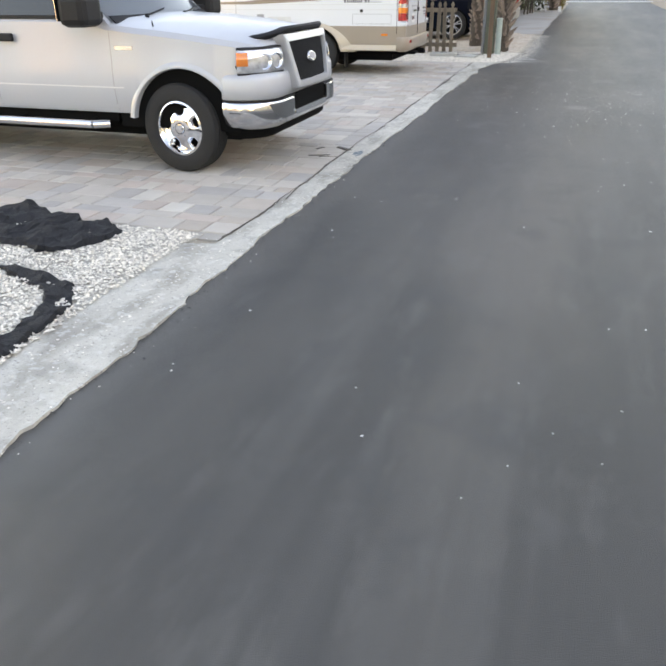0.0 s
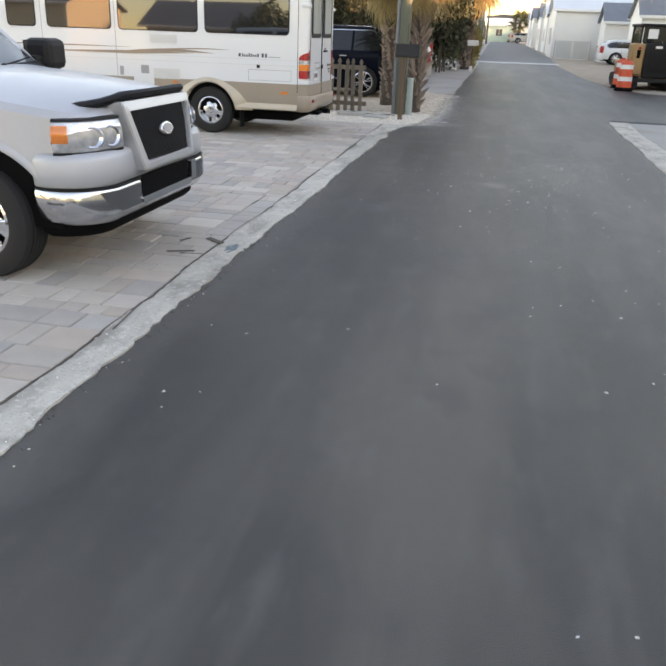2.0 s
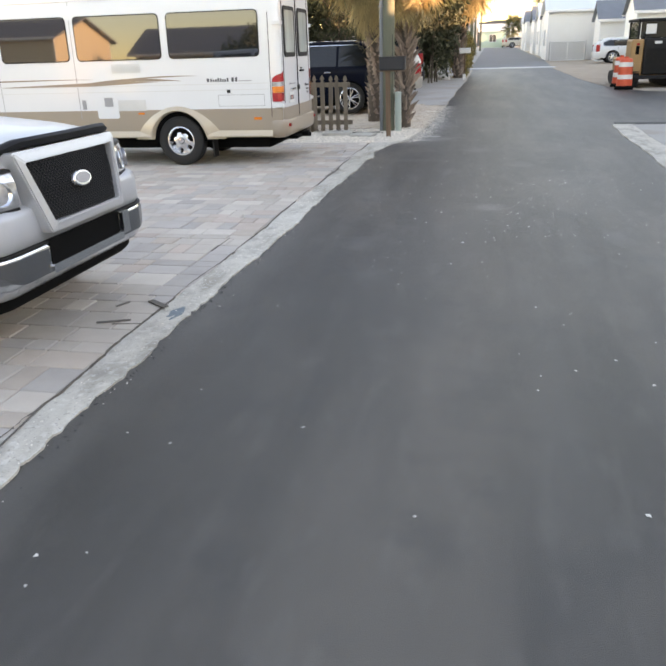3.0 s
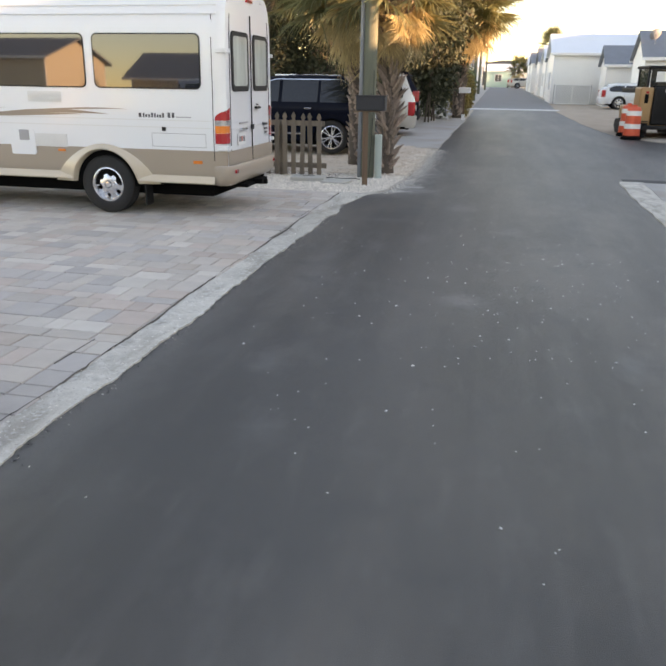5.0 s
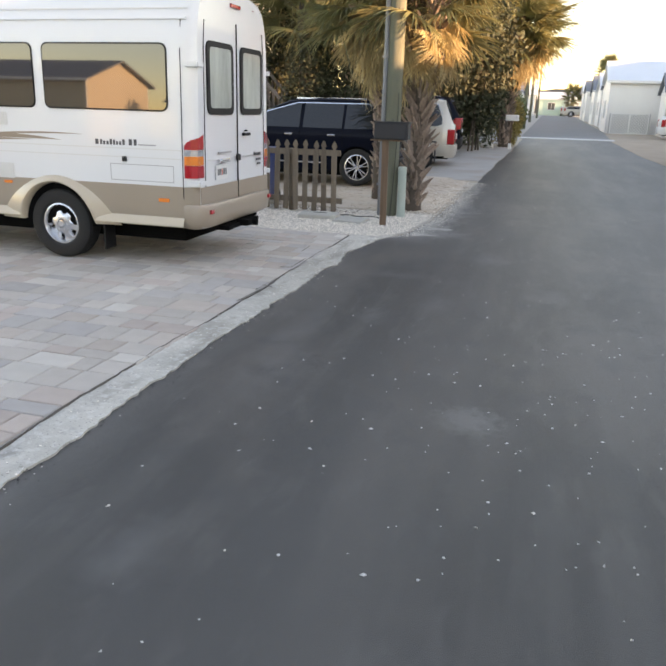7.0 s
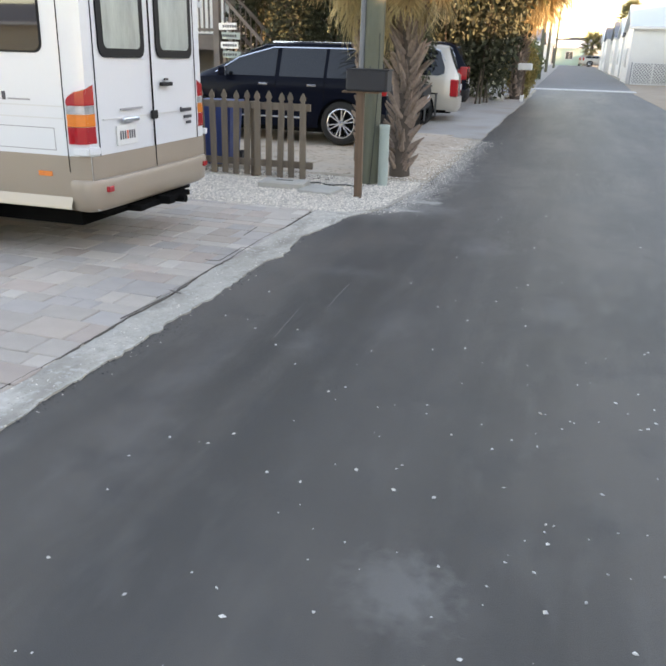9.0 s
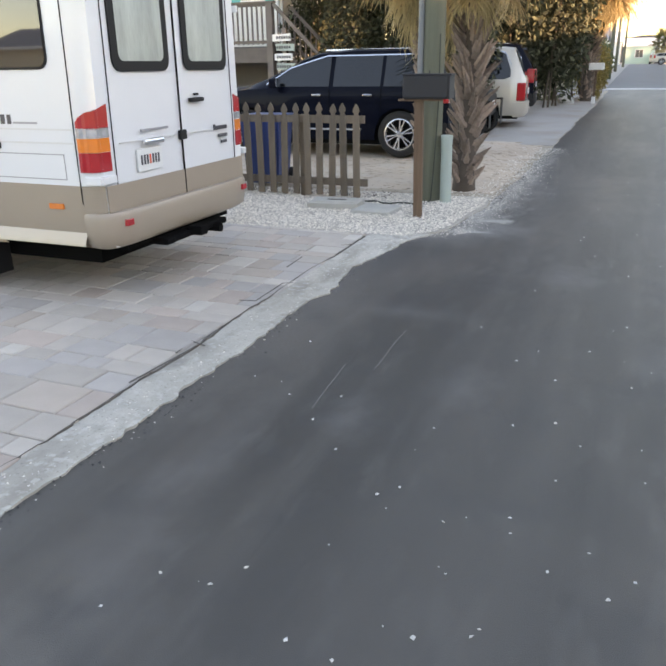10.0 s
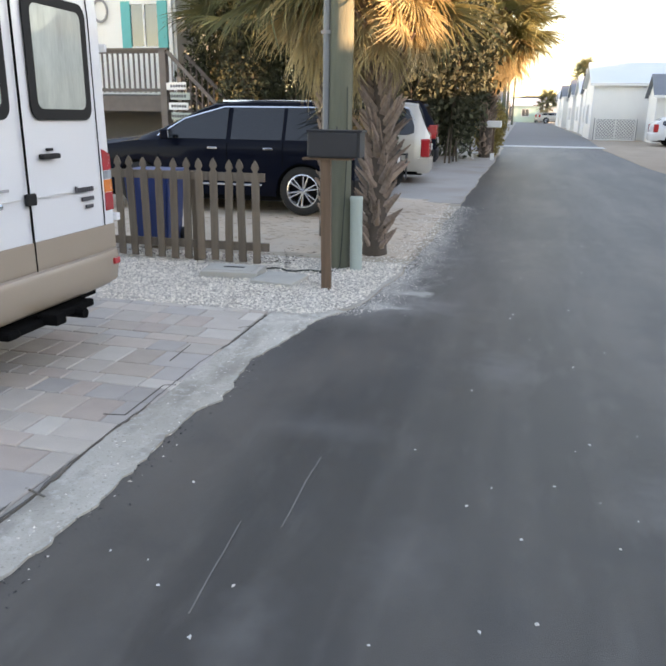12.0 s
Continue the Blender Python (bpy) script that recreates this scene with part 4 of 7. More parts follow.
    # headlights wrap the corner
    for sy in (1, -1):
        hp = [(0.615, 0.955), (0.655, 0.942), (0.70, 0.915), (0.745, 0.87), (0.785, 0.81), (0.815, 0.75), (0.838, 0.68), (0.855, 0.61), (0.865, 0.54)]
        hp = hp if sy > 0 else [(x, -y) for x, y in reversed(hp)]
        prof = [(-0.05, 0.865), (0.004, 0.868), (0.006, 0.878), (0.014, 0.89), (0.010, 0.99), (-0.010, 1.050), (-0.016, 1.062), (-0.09, 1.075)]
        part("headlight_seal", sweepo(hp, [(-0.05, 0.852), (0.010, 0.856), (0.012, 0.870), (-0.02, 0.872)]), M["black"], t)
        part("headlight_seal", sweepo(hp, [(-0.06, 1.056), (-0.006, 1.058), (-0.012, 1.072), (-0.08, 1.078)]), M["black"], t)
        part("headlight", sweepo(hp, prof), M["clear"], t, "clear headlight", smooth=60)
        amb = hp[:3] if sy > 0 else hp[-3:]
        amb2 = [(x, y) for x, y in amb]
        part("turn_signal", sweepo(amb2, [(0.008, 0.925), (0.020, 0.935), (0.019, 1.0), (0.002, 1.035)]), M["amber"], t, "amber turn lens", smooth=60)
        for q, (hx, hy) in enumerate([(0.798, 0.79), (0.846, 0.650)]):
            part("reflector_bowl", lathe([(0.0, -0.02), (0.02, -0.014), (0.045, -0.004), (0.062, 0.012), (0.067, 0.008)], 24, pose(hx + 0.004, sy * hy, 0.955, 0, 84, 42 * sy if q == 0 else 22 * sy)), M["chrome"], t, smooth=50)
    # hood deflector
    dp = [(0.60, 0.72), (0.68, 0.68), (0.76, 0.61), (0.81, 0.53), (0.84, 0.45), (0.855, 0.25), (0.86, 0)]
    dp += [(x, -y) for x, y in reversed(dp[:-1])]
    hd = sweepo([(x + 0.03, y) for x, y in dp], [(-0.14, 1.165), (-0.05, 1.215), (0.0, 1.222), (0.014, 1.205), (-0.02, 1.165)])
    for v in hd.verts:
        v.co.z -= 0.26 * max(0.0, abs(v.co.y) - 0.44) ** 1.0
    part("hood_deflector", hd, M["black"], t, "smoky hood deflector", smooth=60)
    # cab: pillars, roof, glass
    cowl, top = (-0.70, 1.21), (-1.50, 1.80)
    roof = shell({-1.46: [(0.76, 1.76), (0.74, 1.80), (0.6, 1.83), (0, 1.845)], -2.2: [(0.77, 1.78), (0.75, 1.84), (0.6, 1.865), (0, 1.88)], -3.10: [(0.75, 1.74), (0.73, 1.80), (0.6, 1.83), (0, 1.84)]}, frange(-3.10, -1.46, 0.2))
    part("roof", roof, M["truck"], t, smooth=50)
    for sy in (1, -1):
        def post(a0, b0, w, dth):
            pl = bmesh.new()
            va = [Vector((a0[0] + dx, sy * a0[1] + dy, a0[2])) for dx, dy in ((-w, -dth), (w, -dth), (w, dth), (-w, dth))]
            vb = [Vector((b0[0] + dx, sy * b0[1] + dy, b0[2])) for dx, dy in ((-w, -dth), (w, -dth), (w, dth), (-w, dth))]
            q, r = [pl.verts.new(v) for v in va], [pl.verts.new(v) for v in vb]
            for i in range(4):
                pl.faces.new((q[i], q[(i + 1) % 4], r[(i + 1) % 4], r[i]))
            bmesh.ops.recalc_face_normals(pl, faces=pl.faces)
            part("pillar", pl, M["truck"], t)
        post((-0.80, 0.925, 1.12), (-1.52, 0.755, 1.80), 0.050, 0.03)
        post((-2.12, 0.93, 1.12), (-2.12, 0.77, 1.80), 0.05, 0.025)
        post((-3.05, 0.93, 1.12), (-2.98, 0.76, 1.78), 0.08, 0.03)
        part("window_seal", bx(-2.98, -1.02, sy * 0.945 - 0.014, sy * 0.945 + 0.014, 1.215, 1.245, 0.004), M["black"], t)
        gsf = lambda u, v, o, sy=sy: Vector((u, sy * (0.935 + o - 0.25 * (v - 1.14)), v))
        part("side_glass", sheet([(-1.00, 1.20, 1.25), (-1.2, 1.20, 1.42), (-1.5, 1.20, 1.70), (-1.62, 1.20, 1.77), (-2.08, 1.20, 1.77)], gsf, 0.0, -0.005), M["tint"], t)
        part("side_glass", sheet([(-2.17, 1.20, 1.77), (-2.98, 1.20, 1.74)], gsf, 0.0, -0.005), M["tint"], t)
        mir = new("door_mirror")
        mir.parent = t
        part("mirror_housing", bx(-1.06, -0.79, sy * 1.00, sy * 1.29, 1.16, 1.42, 0.06), M["black"], mir)
        part("mirror_arm", bx(-0.98, -0.86, sy * 0.90, sy * 1.06, 1.18, 1.28, 0.02), M["black"], mir)
        part("mirror_glass", bx(-1.066, -1.06, sy * 1.04, sy * 1.29, 1.21, 1.40), M["chrome"], mir)
    ws = lambda u, v, o: Vector((-0.68 - 0.78 * v + o - 0.12 * (u / 0.9) ** 2, u * (1 - 0.17 * v), 1.205 + 0.60 * v))
    part("windscreen", sheet([(u / 10 * 0.88, 0.0, 1.0) for u in range(-10, 11)], ws, 0.0, -0.006, 6), M["glass"], t, "clear windscreen", smooth=40)
    part("cowl", sheet([(u / 10 * 0.88, -0.10, 0.05) for u in range(-10, 11)], ws, 0.012, -0.01, 3), M["black"], t)
    for y0 in (-0.55, 0.15):
        w = bmesh.new()
        cyl(w, (-0.66, y0, 1.225), (-0.76, y0 + 0.50, 1.275), 0.010, 0.006, n=6)
        cyl(w, (-0.64, y0, 1.20), (-0.66, y0 + 0.02, 1.235), 0.02, n=8)
        part("wiper", w, M["black"], t)
    ant = bmesh.new()
    cyl(ant, (-0.42, -0.84, 1.12), (-0.42, -0.84, 1.15), 0.018, 0.010, n=10)
    cyl(ant, (-0.42, -0.84, 1.15), (-0.425, -0.84, 1.20), 0.008, 0.005, n=8)
    part("aerial", ant, M["black"], t)
    part("dashboard", bx(-1.15, -0.78, -0.85, 0.85, 1.0, 1.19, 0.04), M["skin"], t)
    sw = bmesh.new()
    for k in range(20):
        a0, a1 = 2 * math.pi * k / 20, 2 * math.pi * (k + 1) / 20
        mm = pose(-1.22, 0.38, 1.22, 0, -65, 0)
        cyl(sw, mm @ Vector((0.18 * math.cos(a0), 0.18 * math.sin(a0), 0)), mm @ Vector((0.18 * math.cos(a1), 0.18 * math.sin(a1), 0)), 0.015, n=6)
    part("steering_wheel", sw, M["dark"], t)
    for sy in (0.4, -0.4):
        part("front_seat", box(bx(-2.0, -1.45, sy - 0.26, sy + 0.26, 0.8, 1.0, 0.05), -2.10, -1.92, sy - 0.26, sy + 0.26, 0.95, 1.62, 0.06), M["skin"], t)
    part("cab_lining", box(bx(-3.04, -3.02, -0.85, 0.85, 1.1, 1.75), -3.0, -1.5, -0.7, 0.7, 1.755, 1.76), M["skin"], t)
    for o in t.children:
        if o.name.split(".")[0] in ("roof", "pillar", "window_seal", "side_glass", "door_mirror", "windscreen", "cowl", "wiper", "aerial", "dashboard", "steering_wheel", "front_seat", "cab_lining"):
            o.location = (0.20, 0, 0.075)
    part("tailgate", bx(-4.50, -4.45, -0.93, 0.93, 0.62, 1.2, 0.01), M["truck"], t)
    return t


def camper():
    """Front to +x; local origin on the ground, x=0 at the rear face; turned to face away from the street."""
    t = thing("camper_van", pose(-1.60, 13.26, 0.02, 0, 0, 180), "white and tan high-roof camper van with dark windows parked on pavers", "camper van")
    def Wz(z):
        return float(np.interp(z, [0.38, 0.46, 0.60, 0.95, 1.30, 1.58, 2.2, 2.4, 2.52, 2.62, 2.69, 2.73, 2.75], [0.90, 0.945, 0.962, 0.965, 0.960, 0.952, 0.940, 0.910, 0.870, 0.81, 0.70, 0.50, 0.0]))
    zs = [0.42, 0.50, 0.62, 0.84, 0.95, 1.1, 1.3, 1.45, 1.58, 1.9, 2.2, 2.4, 2.46, 2.52, 2.58, 2.62, 2.66, 2.69, 2.71, 2.73, 2.75]
    def sec(k=1.0, dz=0.0, top=2.77):
        return [(Wz(z) * k, min(z, top) if z > 0.9 else z) for z in zs]
    keys = {-0.0: [(y * 0.95, z) for y, z in sec()], 0.06: sec(0.985), 0.16: sec(), 4.9: sec(), 5.6: [(y * 0.99, 0.42 + (z - 0.42) * 0.9 if z > 1.3 else z) for y, z in sec()], 6.0: [(y * 0.96, min(z, 1.3 + (z - 1.3) * 0.15)) if z > 1.3 else (y * 0.96, z) for y, z in sec()], 6.55: [(y * 0.82, min(z, 1.0 + (z - 1.0) * 0.05)) if z > 1.0 else (y * 0.82, z) for y, z in sec()]}
    xs = sorted(set([0, 0.03, 0.06, 0.1, 0.16] + frange(0.2, 6.55, 0.12) + frange(1.2, 2.12, 0.025) + frange(5.23, 6.12, 0.04)))
    arches = [(1.66, 0.37, 0.45), (5.68, 0.37, 0.42)]
    body = shell(keys, xs, arches)
    me_mats = [M["white"], M["tan"]]
    for f in body.faces:
        c = f.calc_center_median()
        f.material_index = 1 if c.z < 0.835 else 0
    bmesh.ops.recalc_face_normals(body, faces=body.faces)
    part("body", body, me_mats, t, "white body over tan lower band", smooth=28)
    for x in (1.66, 5.68):
        part("wheel_well", bx(x - 0.50, x + 0.50, -0.9, 0.9, 0.36, 0.85), M["dark"], t)
    part("chassis", box(box(bmesh.new(), 0.3, 6.3, -0.68, 0.68, 0.24, 0.45), 0.05, 0.3, -0.7, 0.7, 0.36, 0.5), M["dark"], t)
    for x in (1.66, 5.68):
        for y in (0.83, -0.83):
            wheel(t, x, y, 0.37, 0.23, 0.215, 6, "wide", rimmat=M["alloy"])
    for y in (0.80, -0.80):
        part("mud_flap", bx(1.14, 1.16, y - 0.10, y + 0.10, 0.12, 0.45, 0.004), M["black"], t)
    for sy in (1, -1):
        sf = lambda u, v, o, sy=sy: Vector((u, sy * (Wz(v) + o), v))
        # windows: seal under glass
        for k, (a, b) in enumerate(((0.30, 1.71), (1.82, 3.21), (3.33, 4.50), (4.70, 5.24))):
            w = new("window")
            w.parent = t
            part("seal", sheet(rr(a, b, 1.560, 2.195, 0.07), sf, 0.006), M["black"], w)
            part("pane", sheet(rr(a + 0.014, b - 0.014, 1.575, 2.180, 0.058), sf, 0.010), M["privacy"], w, "dark tinted side window")
        # gutter, seams
        part("roof_gutter", sheet([(0.10, 2.405, 2.425), (5.2, 2.405, 2.425)], sf, 0.014, nv=2), M["white"], t)
        part("roof_crease", sheet([(0.10, 2.50, 2.512), (5.2, 2.50, 2.512)], sf, 0.006, nv=2), M["ventg"], t)
        for z in (1.105, 1.19):
            part("body_crease", sheet([(0.17, z, z + 0.010), (5.3, z, z + 0.010)], sf, 0.004, nv=2), M["ventg"], t)
        part("corner_seam", sheet([(0.155, 0.50, 2.40), (0.163, 0.50, 2.40)], sf, 0.002, nv=8), M["dark"], t)
        part("door_seam", sheet([(3.265, 0.50, 2.40), (3.275, 0.50, 2.40)], sf, 0.002, nv=8), M["grey"], t)
        part("door_seam", sheet([(4.60, 0.50, 2.40), (4.61, 0.50, 2.40)], sf, 0.002, nv=8), M["grey"], t)
        # storage hatch outline behind the wheel
        for a, b, c, d in ((0.26, 0.98, 1.035, 1.041), (0.26, 0.98, 0.875, 0.881), (0.26, 0.266, 0.875, 1.041), (0.974, 0.98, 0.875, 1.041)):
            part("hatch_seam", sheet([(a, c, d), (b, c, d)], sf, 0.002, nv=2), M["grey"], t)
        part("fuel_lock", sheet(rr(0.785, 0.835, 1.065, 1.115, 0.006), sf, 0.012), M["black"], t)
        part("side_marker", sheet(rr(0.32, 0.44, 0.680, 0.718, 0.006), sf, 0.010), M["amber"], t, "amber side marker")
        part("side_marker", sheet(rr(2.20, 2.30, 0.775, 0.805, 0.006), sf, 0.010), M["amber"], t, "amber side marker")
        # vents
        for a, b, c, d in ((2.16, 2.62, 0.83, 0.99), (2.19, 2.66, 1.38, 1.51)):
            v = new("vent")
            v.parent = t
            part("frame", sheet(rr(a, b, c, d, 0.012), sf, 0.006), M["ventg"], v)
            for i in range(6):
                z0 = c + 0.015 + (d - c - 0.03) * i / 6
                part("slat", sheet([(a + 0.02, z0, z0 + 0.012), (b - 0.02, z0, z0 + 0.012)], sf, 0.012, nv=2), M["ventg"], v)
        part("hatch_cover", sheet(rr(2.62, 2.98, 0.72, 1.03, 0.03), sf, 0.008), M["white"], t)
        part("hatch_window", sheet(rr(2.70, 2.84, 0.90, 1.03, 0.01), sf, 0.013), M["grey"], t)
        part("door_handle", sheet(rr(3.16, 3.22, 0.86, 1.0, 0.01), sf, 0.014), M["grey"], t)
        # flowing stripes
        def swoosh(a, b, z0, amp, th, ph):
            return [(a + (b - a) * k / 16, z0 + amp * math.sin(ph + 3.0 * k / 16) - th * math.sin(math.pi * k / 16) / 2, z0 + amp * math.sin(ph + 3.0 * k / 16) + th * math.sin(math.pi * k / 16) / 2 + 0.002) for k in range(17)]
        part("stripe", sheet(swoosh(1.55, 3.1, 1.245, 0.030, 0.045, 0.2), sf, 0.0025, nv=2), M["stripe"], t)
        part("stripe", sheet(swoosh(1.9, 4.6, 1.225, 0.020, 0.05, 2.0), sf, 0.0030, nv=2), M["stripe"], t)
        part("stripe", sheet(swoosh(1.30, 2.6, 1.30, 0.018, 0.018, 1.0), sf, 0.0035, nv=2), M["stripe"], t)
        part("stripe", sheet(swoosh(3.0, 6.0, 1.29, 0.010, 0.02, 1.0), sf, 0.0035, nv=2), M["stripe"], t)
        # small print as plain bars
        g = random.Random(4)
        u = 1.14
        for wd, hh in ((0.05, 0.05), (0.03, 0.05), (0.035, 0.035), (0.035, 0.035), (0.035, 0.055), (0.03, 0.05), (0.03, 0.035), (0.035, 0.035), (0.035, 0.055), (-0.03, 0), (0.05, 0.06), (0.045, 0.06)):
            if wd > 0:
                part("print_mark", sheet([(u - wd * 0.72, 1.225, 1.225 + hh), (u, 1.225, 1.225 + hh)], sf, 0.003, nv=2), M["letter"], t)
            u -= abs(wd) * 1.12
        part("print_mark", sheet([(u - 0.20, 1.228, 1.240), (u, 1.228, 1.240)], sf, 0.003, nv=2), M["grey"], t)
        # arch flare and skirts in cream
        for cx, R in ((1.66, 0.45), (5.68, 0.42)):
            bmf = bmesh.new()
            rows2 = []
            for k in range(27):
                a = math.pi * (k - 1) / 24
                cth, sth = math.cos(a), math.sin(a)
                fl = 1.15 + 0.50 * max(0.0, 1 - sth) ** 1.4
                row = []
                for q, o in ((fl, 0.002), (1.10, 0.045), (1.02, 0.052), (0.99, 0.035), (0.97, -0.08)):
                    px, pz = cx + R * q * cth, max(0.40, 0.37 + R * q * sth)
                    row.append(bmf.verts.new((px, sy * (Wz(pz) + o), pz)))
                rows2.append(row)
            for a0, b0 in zip(rows2, rows2[1:]):
                for i in range(4):
                    bmf.faces.new((a0[i], b0[i], b0[i + 1], a0[i + 1]))
            bmesh.ops.remove_doubles(bmf, verts=bmf.verts, dist=1e-4)
            bmesh.ops.recalc_face_normals(bmf, faces=bmf.faces)
            part("arch_flare", bmf, M["cream"], t, "cream wheel arch flare", smooth=60)
        sk = lambda u, v, o, sy=sy: Vector((u, sy * (0.935 + o), v))
        for a, b, c0, c1 in ((0.16, 1.20, 0.47, 0.44), (2.12, 5.2, 0.43, 0.43)):
            part("skirt", sweep([(a, sy * 0.93), ((a + b) / 2, sy * 0.93), (b, sy * 0.93)], [(0.02 * -sy, 0.53), (-0.055 * sy, 0.475), (-0.06 * sy, 0.44), (0.06 * sy, 0.42)]), M["cream"], t, "cream lower skirt", smooth=60)
        # tail light, wrapping the corner
        tlp = [(0.155, 0.10)]
        def tl(u, v, o, sy=sy):  # u: 0 on the side .. 1 on the back
            w = Wz(v)
            if u < 0.5:
                return Vector((0.135 - 0.10 * u / 0.5, sy * (w * (0.993 if u < 0.25 else 0.986) + o), v))
            return Vector((0.02 - o - 0.018 * (u - 0.5), sy * (w * 0.975 - 0.11 * (u - 0.5) * 2), v))
        top = lambda u: 1.20 + 0.13 * u
        us = [0, 0.12, 0.25, 0.38, 0.5, 0.62, 0.75, 0.88, 1.0]
        lamp = new("tail_light")
        lamp.parent = t
        for lo, hi, mt in ((0.93, 1.055, "red"), (1.055, 1.145, "amber"), (1.145, 1.205, "clear")):
            part("lens", sheet([(u, lo, hi - 0.002) for u in us], tl, 0.018, nv=3), M[mt], lamp, {"red": "red lens", "amber": "amber lens", "clear": "clear lens"}[mt])
        part("lens", sheet([(u, 1.205, 1.24 + 0.11 * u ** 0.6) for u in us], tl, 0.018, nv=3), M["red"], lamp, "red lens")
        # bumper reflector, hinges
        part("rear_reflector", bx(-0.085, -0.03, sy * 0.80 - 0.035, sy * 0.80 + 0.035, 0.565, 0.61, 0.004), M["red"], t, "red reflector")
        for z in (0.852, 1.98):
            hg = box(bx(-0.03, 0.02, sy * 0.87 - 0.05, sy * (Wz(z) - 0.002), z, z + 0.05, 0.006), -0.02, 0.10, sy * (Wz(z) + 0.005) - 0.012, sy * (Wz(z) + 0.005) + 0.012, z, z + 0.05, 0.005)
            bmesh.ops.remove_doubles(hg, verts=hg.verts, dist=0.001)
            part("hinge", hg, M["white"], t)
    # rear face
    rf = lambda u, v, o: Vector((-0.005 - o - 0.006 * (1 - (u / 0.9) ** 2), u, v))
    for a, b in ((0.09, 0.72), (-0.73, -0.10)):
        w = new("rear_window")
        w.parent = t
        cols = rr(a, b, 1.54, 2.24, 0.08)
        part("seal", sheet(cols, rf, 0.008), M["black"], w)
        ca = rr(a + 0.065, b - 0.065, 1.605, 2.185, 0.05)
        part("curtain", sheet(ca, rf, 0.010), M["curtain"], w, "pale curtain with window reflections mottled into its colour")
    part("lower_panel", sheet([(0.912 * k / 6, 0.62, 0.835) for k in range(-6, 7)], lambda u, v, o: rf(u, v, o) + Vector((-0.003, 0, 0)), 0.0015, nv=2), M["tan"], t, "tan lower door panel")
    part("door_gap", sheet([(-0.0028, 0.64, 2.45), (0.0028, 0.64, 2.45)], rf, 0.010, nv=6), M["dark"], t)
    for sy in (1, -1):
        part("door_gap", sheet([(sy * 0.795 - 0.0016, 0.70, 2.42), (sy * 0.795 + 0.0016, 0.70, 2.42)], lambda u, v, o: rf(u * (Wz(v) / 0.965), v, o), 0.003, nv=8), M["dark"], t)
        part("door_crease", sheet([(sy * 0.40 - 0.33, 1.09, 1.098), (sy * 0.40 + 0.33, 1.09, 1.098)], rf, 0.005, nv=2), M["ventg"], t)
    part("door_latch", bx(-0.035, -0.01, -0.045, 0.045, 1.055, 1.125, 0.008), M["black"], t)
    part("door_handle", box(bx(-0.05, -0.012, -0.30, -0.12, 1.315, 1.347, 0.01), -0.03, -0.01, -0.255, -0.20, 1.36, 1.378, 0.004), M["black"], t)
    part("plate_handle", bx(-0.05, -0.01, 0.27, 0.50, 1.06, 1.10, 0.014), M["chrome"], t)
    part("licence_plate", bx(-0.018, -0.008, 0.28, 0.57, 0.885, 1.035, 0.003), M["plate"], t, "white licence plate")
    for k in range(7):
        part("plate_mark", bx(-0.020, -0.017, 0.315 + k * 0.033, 0.335 + k * 0.033, 0.930, 0.995), M["orange"] if k == 3 else M["letter"], t)
    for a, b, z, hh in tuple((-0.665 + 0.026 * q, -0.647 + 0.026 * q, 1.085, 0.030 if q < 7 else 0.042) for q in range(8)) + ((-0.665, -0.53, 1.025, 0.026), (-0.65, -0.57, 0.975, 0.024), (0.18, 0.5, 1.15, 0.016)):
        part("badge", bx(-0.022, -0.011, a, b, z, z + hh), M["letter"] if z < 1.15 else M["grey"], t)
    # rear lower band and bumper
    bpath = [(0.16, 0.955), (0.08, 0.962), (0.03, 0.945), (-0.01, 0.91), (-0.045, 0.84), (-0.06, 0.70), (-0.065, 0.35), (-0.065, 0)]
    bpath += [(x, -y) for x, y in reversed(bpath[:-1])]
    part("rear_bumper", sweep([(x, y) for x, y in bpath], [(-0.03, 0.665), (0.004, 0.66), (0.016, 0.63), (0.012, 0.54), (0.0, 0.45), (-0.06, 0.41)]), M["tan"], t, "tan rear bumper", smooth=50)
    rb = bmesh.new()
    cyl(rb, (0.15, -0.30, 0.33), (-0.12, -0.30, 0.33), 0.035, n=10)
    box(rb, -0.06, 0.05, -0.50, 0.30, 0.33, 0.38, 0.01), box(rb, -0.16, -0.02, -0.04, 0.06, 0.34, 0.41, 0.01), box(rb, -0.08, 0.10, 0.28, 0.40, 0.33, 0.38, 0.02)
    part("tow_hitch", rb, M["dark"], t, "black tow hitch")
    part("brake_light", bx(-0.02, 0.05, -0.12, 0.12, 2.60, 2.64, 0.008), M["red"], t, "high red brake light")
    for y in (-0.5, 0.5):
        part("clearance_light", bx(0.0, 0.06, y - 0.04, y + 0.04, 2.62, 2.65, 0.006), M["red"], t)
    ac = new("roof_air_conditioner")
    ac.parent = t
    part("cover", shell({0.55: [(0.30, 2.76), (0.28, 2.82), (0.15, 2.86), (0, 2.87)], 0.75: [(0.36, 2.75), (0.34, 2.88), (0.2, 2.95), (0, 2.96)], 1.45: [(0.36, 2.75), (0.34, 2.90), (0.2, 2.97), (0, 2.98)], 1.62: [(0.30, 2.75), (0.26, 2.84), (0.12, 2.88), (0, 2.89)]}, frange(0.55, 1.62, 0.06)), M["white"], ac, smooth=40)
    part("vent_grille", bx(0.80, 1.40, -0.372, 0.372, 2.82, 2.88, 0.005), M["grey"], ac)
